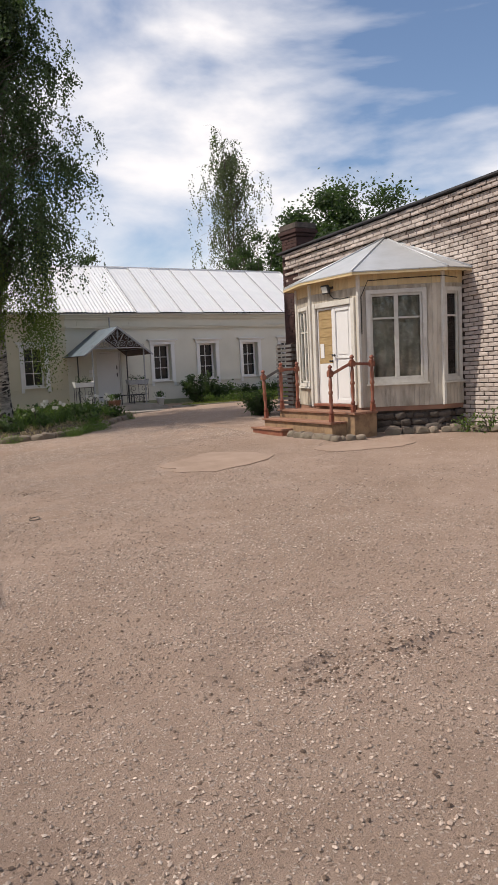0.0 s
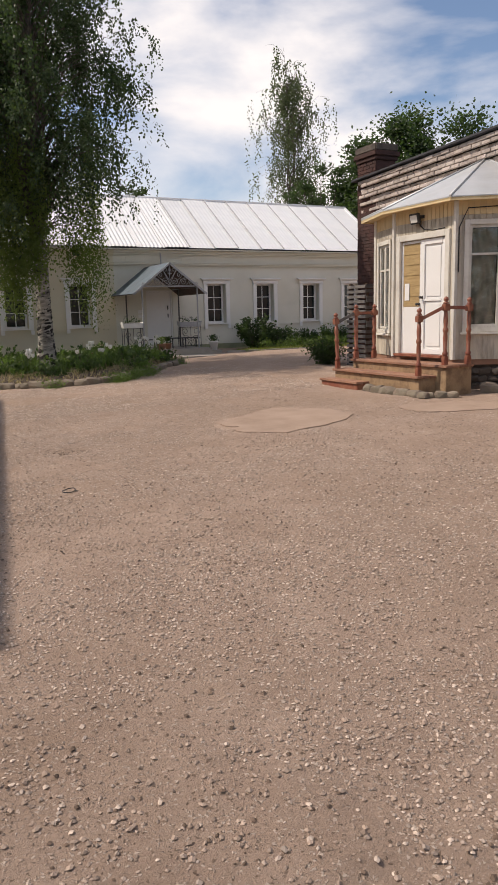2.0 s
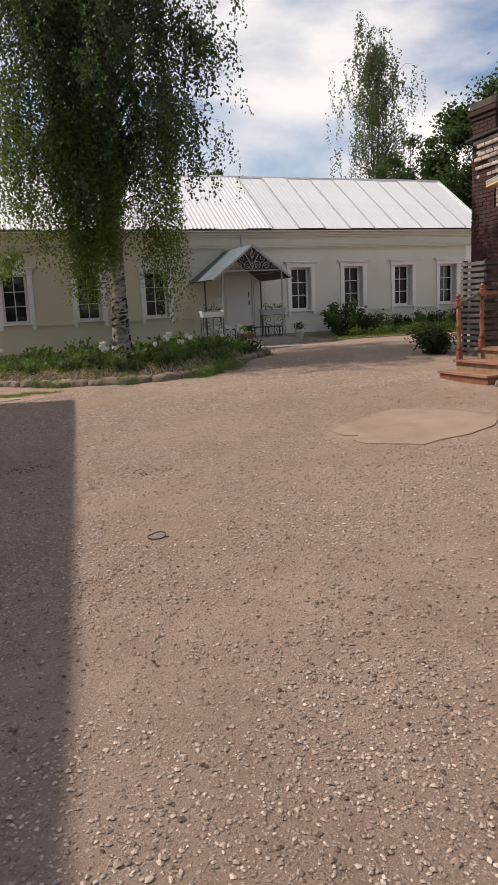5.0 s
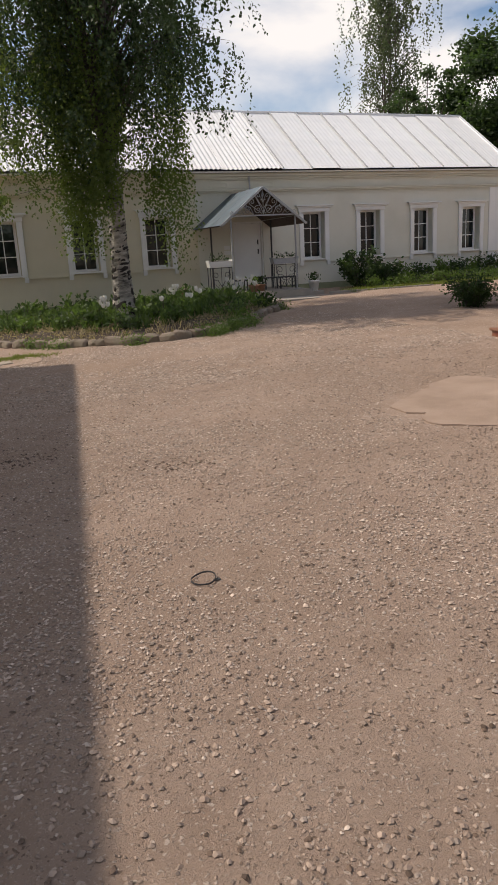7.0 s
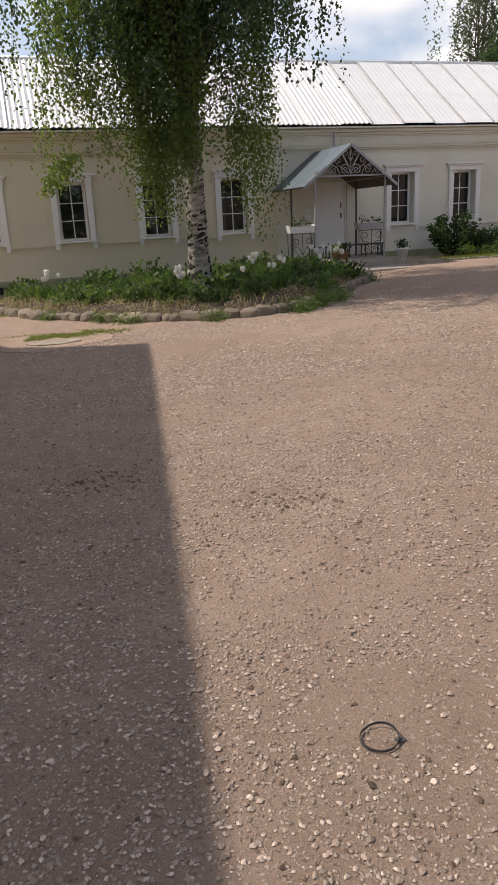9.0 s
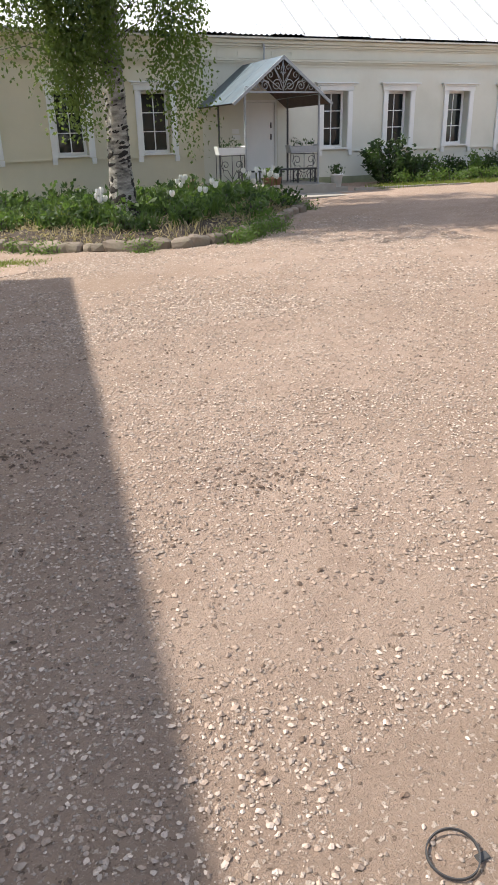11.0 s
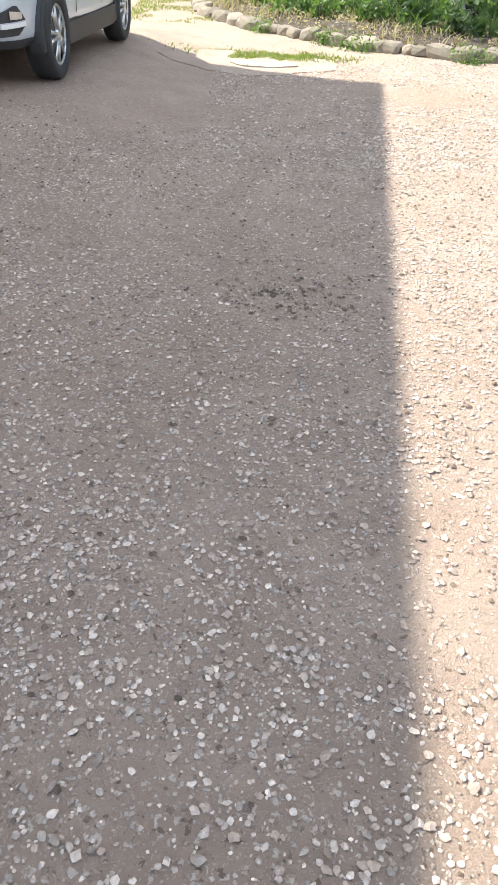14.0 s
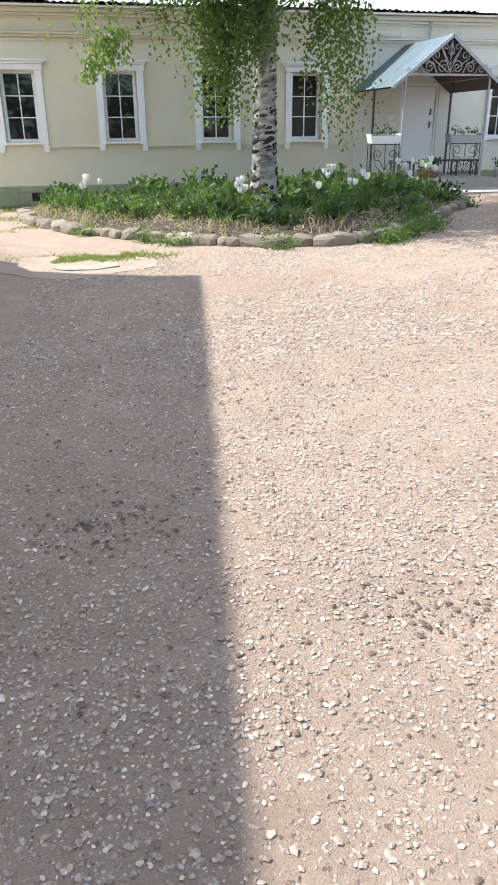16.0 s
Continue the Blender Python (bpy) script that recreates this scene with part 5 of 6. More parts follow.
# leafy clumps
kk = 0
for x, y, z in bed_points(150, lambda x, y: patchy(4, -0.3)(x, y) and (edge_dist(x, y, BED) > 0.6 or (x > 4.5 and edge_dist(x, y, BED) > 0.2)), 0.15):
    kk += 1
    big = kk % 5 == 0
    shrub(x, y, 0.26, 0.26, rb.uniform(0.18, 0.34) + (0.2 if big else 0.0), 110 if big else 140, 0.15 if big else (0.085, 0.11, 0.10)[kk % 3], (M_LEAFM, M_LEAFG, M_LEAFD, M_LEAFG, M_LEAFM)[kk % 5], 100 + kk, "tall broad-leaved perennial in the flower bed" if big else "low leafy perennial clump in the flower bed", "perennial", "perennials of the bed", z)
# low green cushion over the stones
for k, (x, y) in enumerate(((4.1, -8.55), (4.55, -8.2), (4.95, -7.75), (3.7, -8.75), (0.4, -6.85), (0.9, -7.45), (2.2, -8.45), (6.6, -5.9), (-0.6, -5.6))):
    shrub(x, y, 0.45 if k < 4 else 0.3, 0.34, 0.20 if k < 4 else 0.13, 900 if k < 4 else 420, 0.045, M_LEAFG, 200 + k, "low bright green cushion spilling over the edging stones", "ground_cover", "cushions on the edging")


def tulip(h, seed):
    rn = random.Random(seed)
    t = thing("tulip", pose(0, 0, -5), "white tulip in full bloom", "flower", "white tulips")
    b = bmn()
    tube(b, [(0, 0, -0.03), (0.01, 0, h * 0.5), (0.02, 0.01, h)], 0.006, 5)
    part("stem", b, M_LEAFG, t)
    for s in range(2):
        a = rn.uniform(0, 6.28)
        b = bmn()
        prev = None
        for k in range(5):
            q = k / 4
            r, z, w = 0.02 + 0.10 * q, h * 0.75 * (q - 0.25 * q * q), 0.028 * math.sin(math.pi * (0.15 + 0.85 * q))
            c = Vector((r * math.cos(a), r * math.sin(a), z))
            o = Vector((-math.sin(a), math.cos(a), 0)) * w
            row = (b.verts.new(c - o), b.verts.new(c + o))
            if prev:
                b.faces.new((prev[0], prev[1], row[1], row[0]))
            prev = row
        part("leaf", b, M_LEAFG, t, smooth=True)
    b = bmn()
    for k in range(6):
        a = k * math.pi / 3
        prev = None
        for q, r, w in ((0, 0.012, 0.014), (0.35, 0.036, 0.029), (0.7, 0.040, 0.029), (1.0, 0.036, 0.008)):
            c = Vector((0.02 + r * math.cos(a), 0.01 + r * math.sin(a), h - 0.005 + 0.11 * q))
            o = Vector((-math.sin(a), math.cos(a), 0)) * w
            row = (b.verts.new(c - o), b.verts.new(c + o))
            if prev:
                b.faces.new((prev[0], prev[1], row[1], row[0]))
            prev = row
    part("flower_head", b, M_PETAL, t, smooth=True)
    return t


protos = [tulip(0.52, 1), tulip(0.60, 2), tulip(0.46, 3)]
first = set()
spots = [(-0.46, -4.0, 6, 0.12), (2.0, -6.5, 6, 0.16), (4.2, -5.0, 5, 0.14), (4.0, -6.8, 5, 0.14), (6.0, -5.2, 9, 0.2), (5.5, -5.9, 2, 0.2), (3.1, -7.5, 1, 0.1)]
ti = 0
for sx, sy, cnt, sp in spots:
    for k in range(cnt):
        x, y = sx + rb.gauss(0, sp), sy + rb.gauss(0, sp)
        p = protos[ti % 3]
        m = pose(x, y, bed_z(x, y), rb.uniform(-8, 8), rb.uniform(-8, 8), rb.uniform(0, 360))
        if ti < 3:
            p.matrix_world = m
        else:
            copy_thing(p, m)
        ti += 1
shrub(4.9, -3.2, 0.16, 0.16, 0.42, 220, 0.07, M_REDPETAL, 260, "dark red blossoms on a small bush", "red_flowers", z=bed_z(4.75, -3.3))

# ---- planting along the facade ----
shrub(11.55, -1.35, 0.75, 0.6, 1.5, 1900, 0.13, M_LEAFD, 301, "large dark green broad-leaved shrub by the wall")
shrub(12.5, -1.3, 0.55, 0.5, 1.1, 900, 0.12, M_LEAFD, 302, "dark green shrub by the wall")
for k in range(11):
    x = 12.9 + 0.52 * k
    shrub(x, -0.9 - 0.1 * math.sin(k * 2.0), 0.42, 0.42, 0.78 + 0.16 * math.sin(k * 1.7) + 0.02 * k, 520, 0.10, (M_LEAFD, M_LEAFG, M_LEAFD)[k % 3], 310 + k, "green bush in the border along the facade", "border_bush", "bushes along the facade")
for k in range(10):
    x = 11.6 + 0.62 * k
    shrub(x, -1.75 - 0.08 * math.sin(k * 3.0), 0.4, 0.3, 0.38, 260, 0.09, M_LEAFG, 330 + k, "low leafy plant at the front of the border", "border_plant", "low plants of the border")
shrub(18.9, -0.6, 0.6, 0.6, 1.3, 700, 0.1, M_LEAFD, 345, "dark reddish bush at the corner of the house")
vg = []
for k in range(4200):
    x = rb.uniform(10.2, 18.6)
    y = -2.55 + 0.02 * (x - 10) + rb.gauss(0, 0.22)
    vg.append((x, y, ground_z(x, y)))
blades("verge_grass", vg, 0.10, 0.012, M_GRASS, 61, "strip of bright grass edging the road", "grass")
shrub(9.2, -9.9, 0.55, 0.5, 0.7, 2600, 0.07, M_LEAFD, 350, "rounded dark green bush beside the slatted screen")
for k, (x, y, h) in enumerate(((9.75, -18.0, 0.45), (9.95, -18.5, 0.55), (9.5, -17.55, 0.3))):
    shrub(x, y, 0.25, 0.25, h, 150, 0.07, M_LEAFG, 360 + k, "weeds growing at the foot of the brick wall", "weeds", "weeds by the wall")
# grass by the hatch and the house end
gp = []
for k in range(4200):
    x, y = rb.gauss(-0.55, 0.5), rb.gauss(-8.3, 0.2)
    if noise.noise((x * 2, y * 2, 5)) > -0.15:
        gp.append((x, y, ground_z(x, y)))
for k in range(5200):
    x, y = rb.uniform(-3.0, -1.1), rb.uniform(-5.0, -0.1)
    if noise.noise((x * 1.2, y * 1.2, 8)) > (0.0 if y < -3.2 else -0.3):
        gp.append((x, y, ground_z(x, y)))
blades("yard_grass", gp, 0.045, 0.012, M_GRASS, 62, "thin yellow-green grass in the dirt by the house", "grass", 0.8)


# ---- entrance porch of the house ----
PX0, PX1, PXM, PY, PZE, PZR = 6.28, 8.98, 7.63, -2.5, 2.50, 3.53
porch = thing("entrance_porch", None, "iron porch canopy with scrolled fretwork gable and zinc roof", "porch")
ang = math.atan2(PZR - PZE, PXM - PX0)
sl = math.hypot(PZR - PZE, PXM - PX0)
for s in (0, 1):
    for k in range(3):
        b = bmn()
        y0 = PY - 0.08 + k * 0.86
        box(b, 0, y0, 0.003 * k, sl, y0 + 0.88, 0.012 + 0.003 * k)
        m = pose(PX0, 0, PZE, 0, -math.degrees(ang), 0) if s == 0 else pose(PX1, 0, PZE, 0, 0, 0) @ pose(0, 0, 0, 0, math.degrees(ang) - 180, 0) @ Matrix.Diagonal((1, 1, -1, 1))
        part("roof_sheet", b, M_PORCHROOF, porch, "blue-grey zinc sheet", m=m)
# dark panels added below the sheets for the shade behind the fretwork
for s in (0, 1):
    b = bmn()
    box(b, 0.03, PY + 0.03, -0.045, sl - 0.05, -0.02, -0.025)
    part("lining", b, M_DARKWOOD, porch, "dark timber panel for the shade under the canopy", m=pose(PX0, 0, PZE, 0, -math.degrees(ang), 0) if s == 0 else Matrix.Translation((2 * PXM, 0, 0)) @ Matrix.Diagonal((-1, 1, 1, 1)) @ pose(PX0, 0, PZE, 0, -math.degrees(ang), 0))
b = bmn()
for m0, m1 in (((PX0, PZE), (PXM, PZR)), ((PXM, PZR), (PX1, PZE))):
    d = Vector((m1[0] - m0[0], 0, m1[1] - m0[1]))
    mm = Matrix.Translation((m0[0], PY, m0[1] - 0.02)) @ d.to_track_quat("X", "Z").to_matrix().to_4x4()
    box(b, 0, -0.09, -0.035, d.length, -0.06, 0.03, mm)
part("verge_trim", b, M_IRONGREY, porch)
b = bmn()
box(b, 6.58, PY - 0.02, 2.73, 8.68, PY + 0.02, 2.77)
for x in (6.6, 8.64):
    box(b, x - 0.02, PY + 0.02, 2.70, x + 0.02, -0.02, 2.74)
part("tie_beam", b, M_IRONGREY, porch)
b = bmn()
box(b, 6.62, PY + 0.05, 2.60, 8.7, -0.1, 2.615)
for x, y, mm in ((6.62, PY, M_IRONGREY), (8.64, PY, M_IRONGREY), (6.62, -0.7, M_IRON), (8.64, -0.7, M_IRON)):
    b2 = bmn()
    box(b2, x - 0.018, y - 0.018, 0.6, x + 0.018, y + 0.018, 2.73)
    for k in range(34):
        z = 0.75 + 0.058 * k
        box(b2, x - 0.024, y - 0.024, z, x + 0.024, y + 0.024, z + 0.02, Matrix.Translation((x, y, 0)) @ pose(0, 0, 0, 0, 0, 45 * (k % 2)) @ Matrix.Translation((-x, -y, 0)))
    part("post", b2, mm, porch, "thin twisted iron post")
b.free()


def scroll(bm, cx, cz, r, turns, a0, hand, y, th=0.011, tail=None):
    pts = []
    n = int(18 * turns)
    for k in range(n + 1):
        q = k / n
        a = a0 + hand * 2 * math.pi * turns * q
        rr = r * (1 - 0.82 * q)
        pts.append((cx + rr * math.cos(a), y, cz + rr * math.sin(a)))
    if tail:
        pts = [(tail[0], y, tail[1])] + pts
    tube(bm, pts, th, 5)


b = bmn()
yg = PY - 0.03
for s in (-1, 1):
    X = lambda u: PXM + s * u
    h = 1 if s > 0 else -1
    f0 = 0.0 if s > 0 else math.pi
    scroll(b, X(0.17), 2.90, 0.13, 1.4, f0 + h * 2.2, -h, yg, tail=(PXM, 2.78))
    scroll(b, X(0.48), 2.89, 0.11, 1.4, f0 + h * 2.2, -h, yg, tail=(X(0.3), 2.78))
    scroll(b, X(0.75), 2.86, 0.085, 1.3, f0 + h * 2.0, -h, yg, tail=(X(0.6), 2.78))
    scroll(b, X(0.98), 2.83, 0.05, 1.2, f0 + h * 2.0, -h, yg, tail=(X(0.88), 2.78))
    scroll(b, X(0.34), 3.12, 0.10, 1.3, f0 - h * 0.8, h, yg, tail=(X(0.05), 2.80))
    scroll(b, X(0.56), 3.02, 0.075, 1.3, f0 + h * 1.0, -h, yg, tail=(X(0.42), 2.95))
    scroll(b, X(0.14), 3.28, 0.08, 1.2, f0 - h * 0.8, h, yg, tail=(X(0.02), 2.95))
    tube(b, [(PXM, yg, 2.8), (X(0.09), yg, 3.0), (X(0.2), yg, 3.2), (X(0.25), yg, 3.28)], 0.011, 5)
    tube(b, [(X(0.32), yg, 2.78), (X(0.4), yg, 2.98), (X(0.62), yg, 3.02)], 0.009, 5)
    tube(b, [(X(0.0), yg, 3.1), (X(0.06), yg, 3.22), (X(0.0), yg, 3.4)], 0.010, 5)
tube(b, [(PXM, yg, 2.77), (PXM, yg, 3.45)], 0.011, 5)
tube(b, [(PXM - 0.08, yg, 3.17), (PXM + 0.08, yg, 3.17)], 0.009, 5)
part("fretwork", b, M_IRONGREY, porch, "scrolled wrought-iron fretwork", smooth=True)
slab = bmn()
box(slab, 6.3, -2.75, 0.2, 9.05, -0.05, 0.60)
sl_ = part("porch_slab", slab, M_CONC, None, "grey concrete porch slab", bevel=0.015, category="slab", kind="structure")
slab = bmn()
box(slab, 9.07, -2.6, 0.2, 9.5, -0.8, 0.50)
part("porch_step", slab, M_CONC, None, "low concrete step beside the porch slab", bevel=0.015, category="step", kind="structure")
slab = bmn()
box(slab, 6.9, -3.9, 0.2, 9.6, -2.78, ground_z(8.3, -3) + 0.03)
part("paving", slab, M_CONC, None, "pale trodden concrete paving before the porch", category="paving", kind="structure")
kb = bmn()
for k in range(5):
    box(kb, 0.02 + 0.72 * k, -0.06, 0, 0.72 * (k + 1) - 0.02, 0.06, 0.085, pose(9.6, -2.72, 0.38, 0, 0, -4))
part("kerb", kb, M_CONC, None, "whitewashed low kerb along the border", bevel=0.012, category="kerb", kind="structure")

# house door
hd = thing("door_2", None, "white metal entrance door with black handles", "door", kind="structure")
b = bmn()
box(b, DOOR_X0 + 0.06, 0.08, DOOR_Z0 + 0.01, DOOR_X1 - 0.06, 0.14, DOOR_Z1 - 0.06)
lf = part("door_leaf", b, M_DOORW, hd, bevel=0.006)
b = bmn()
box(b, DOOR_X0 + 0.002, 0.03, DOOR_Z0, DOOR_X0 + 0.055, 0.16, DOOR_Z1 - 0.002)
box(b, DOOR_X1 - 0.055, 0.03, DOOR_Z0, DOOR_X1 - 0.002, 0.16, DOOR_Z1 - 0.002)
box(b, DOOR_X0 + 0.055, 0.03, DOOR_Z1 - 0.055, DOOR_X1 - 0.055, 0.16, DOOR_Z1 - 0.002)
part("door_frame", b, M_DOORW, hd, bevel=0.005)
for z in (1.98, 1.68):
    b = bmn()
    box(b, 8.47, 0.045, z, 8.505, 0.08, z + 0.15)
    part("door_handle", b, M_IRON, lf, "black door handle", bevel=0.006)
for z, w in ((1.86, 0.2), (1.70, 0.24)):
    b = bmn()
    box(b, 7.28, -0.014, z, 7.28 + w, -0.002, z + 0.12)
    part("notice_plate", b, M_PLASTIC, None, "small pale notice plate on the wall by the door", bevel=0.003, category="sign", group="notice plates by the door")
b = bmn()
tube(b, [(-3.07, -0.07, 4.1), (-3.07, -0.07, 0.05)], 0.028, 8)
part("downpipe", b, M_TRIM, None, "thin white downpipe at the corner pilaster", smooth=True, category="pipe")


def iron_planter(x0, x1, y, z0, z1, trough, label, dark):
    t = thing("planter", None, label, "planter")
    im = M_IRON
    b = bmn()
    for x in (x0 + 0.05, x1 - 0.05):
        for yy in (y - 0.12, y + 0.12):
            tube(b, [(x, yy, z0), (x, yy, z1)], 0.012, 5)
    for z in (z0 + 0.04, z1 - 0.02):
        tube(b, [(x0 + 0.05, y - 0.12, z), (x1 - 0.05, y - 0.12, z)], 0.010, 5)
    part("stand", b, im, t, "wrought-iron stand")
    b = bmn()
    xm, w, h = (x0 + x1) / 2, (x1 - x0) / 2 - 0.06, z1 - z0
    for s in (-1, 1):
        f0 = 0.0 if s > 0 else math.pi
        hh = 1 if s > 0 else -1
        scroll(b, xm + s * w * 0.5, z0 + h * 0.22, w * 0.42, 1.4, f0 + hh * 2, -hh, y - 0.12, 0.009, (xm, z0 + 0.05))
        scroll(b, xm + s * w * 0.55, z0 + h * 0.75, w * 0.4, 1.4, f0 - hh * 2, hh, y - 0.12, 0.009, (xm, z0 + h * 0.4))
        tube(b, [(xm, y - 0.12, z0 + h * 0.3), (xm + s * w * 0.7, y - 0.12, z0 + h * 0.5), (xm + s * w * 0.85, y - 0.12, z0 + h * 0.95)], 0.008, 5)
    tube(b, [(xm, y - 0.12, z0 + 0.04), (xm, y - 0.12, z1)], 0.009, 5)
    part("scrollwork", b, im, t, "wrought-iron scrolls", smooth=True)
    b = bmn()
    prism(b, [(x0 + 0.05, z1), (x1 - 0.05, z1), (x1, z1 + trough), (x1 - 0.025, z1 + trough), (x1 - 0.06, z1 + trough - 0.04), (x0 + 0.06, z1 + trough - 0.04), (x0 + 0.025, z1 + trough), (x0, z1 + trough)], y - 0.14, y + 0.14)
    part("trough", b, M_IRONGREY if dark else M_PLASTIC, t, "trough planter", bevel=0.006)
    b = bmn()
    box(b, x0 + 0.065, y - 0.12, z1 + trough - 0.039, x1 - 0.065, y + 0.12, z1 + trough - 0.03)
    part("soil", b, M_SOIL, t)
    rn = random.Random(int(x0 * 10))
    cs, ds = [], []
    for k in range(130):
        q = rn.uniform(x0 + 0.1, x1 - 0.1)
        cs.append((q, y + rn.uniform(-0.1, 0.1), z1 + trough + rn.uniform(-0.03, 0.1) * (1 + math.sin(q * 20))))
        ds.append((rn.gauss(0, 0.5), rn.gauss(0, 0.5), 1))
    leaf_mesh("seedlings", cs, ds, 0.06, 0.03, M_LEAFD, t, 5, "stuff")


iron_planter(5.9, 6.66, -2.3, 0.42, 1.36, 0.2, "white trough planter on a scrolled wrought-iron stand", False)
iron_planter(8.36, 9.26, -1.25, 0.60, 1.34, 0.2, "grey trough planter on a scrolled wrought-iron stand", True)
bench = thing("bench", None, "black iron-framed bench on the porch slab", "bench")
b = bmn()
box(b, 7.9, -1.75, 0.93, 9.02, -1.42, 0.965)
part("seat", b, M_IRON, bench, bevel=0.006)
for x in (7.95, 8.45, 8.97):
    for y in (-1.72, -1.45):
        b = bmn()
        box(b, x - 0.017, y - 0.017, 0.6, x + 0.017, y + 0.017, 0.93)
        part("leg", b, M_IRON, bench)
small = thing("bench", None, "short black iron bench beside the door", "bench")
b = bmn()
box(b, 6.85, -1.6, 0.90, 7.45, -1.3, 0.935)
part("seat", b, M_IRON, small, bevel=0.006)
for x in (6.9, 7.4):
    for y in (-1.57, -1.33):
        b = bmn()
        box(b, x - 0.015, y - 0.015, 0.6, x + 0.015, y + 0.015, 0.90)
        part("leg", b, M_IRON, small)


def flower_pot(x, y, z, r, h, mm, leaf_m, seed, label):
    t = thing("flower_pot", pose(x, y, z), label, "pot", "flower pots round the porch")
    b = bmn()
    lathe(b, [(r * 0.7, 0), (r * 0.95, h * 0.85), (r * 1.08, h * 0.86), (r * 1.08, h), (r * 0.9, h), (r * 0.88, h * 0.88)], 16)
    part("pot", b, mm, t, smooth=True)
    rn = random.Random(seed)
    cs = [(rn.gauss(0, r * 0.5), rn.gauss(0, r * 0.5), h * 0.9 + rn.random() * 0.22) for k in range(90)]
    ds = [(rn.gauss(0, 0.6), rn.gauss(0, 0.6), 0.6) for k in range(90)]
    leaf_mesh("plant", cs, ds, 0.09, 0.05, leaf_m, t, seed, "stuff")


flower_pot(9.28, -2.35, 0.50, 0.17, 0.32, M_PLASTIC, M_LEAFD, 1, "pale grey pot with a dark leafy plant")
flower_pot(7.25, -2.45, 0.60, 0.15, 0.2, M_STEPWOOD, M_LEAFG, 2, "small basket pot with flowering plants")
flower_pot(7.55, -2.3, 0.60, 0.13, 0.2, M_STEPWOOD, M_LEAFD, 3, "small basket pot with flowering plants")

# ---- timber shelter past the house ----
shel = thing("timber_shelter", None, "dark timber shelter with orange slatted roof", "shelter")
for x, y in ((19.9, 0.6), (22.6, 0.2), (19.9, 3.6), (22.6, 3.4)):
    b = bmn()
    box(b, x - 0.09, y - 0.09, 0.2, x + 0.09, y + 0.09, 3.2)
    part("post", b, M_DARKWOOD, shel, bevel=0.01)
for y0, y1, z in ((0.5, 0.66, 3.2), (0.5, 0.62, 2.35), (3.4, 3.6, 3.2)):
    b = bmn()
    box(b, 19.3, y0, z, 23.2, y1, z + 0.22)
    part("beam", b, M_DARKWOOD, shel, bevel=0.01)
for k in range(9):
    b = bmn()
    box(b, 19.2, 0.1 + 0.12 * k, 3.50 + 0.13 * k, 23.4, 0.14 + 0.12 * k, 3.60 + 0.13 * k)
    part("roof_slat", b, M_TARP, shel, "orange-painted slat", bevel=0.005)
b = bmn()
box(b, 19.2, 0.3, 3.42, 23.4, 4.0, 3.47)
part("roof_deck", b, M_DARKWOOD, shel)

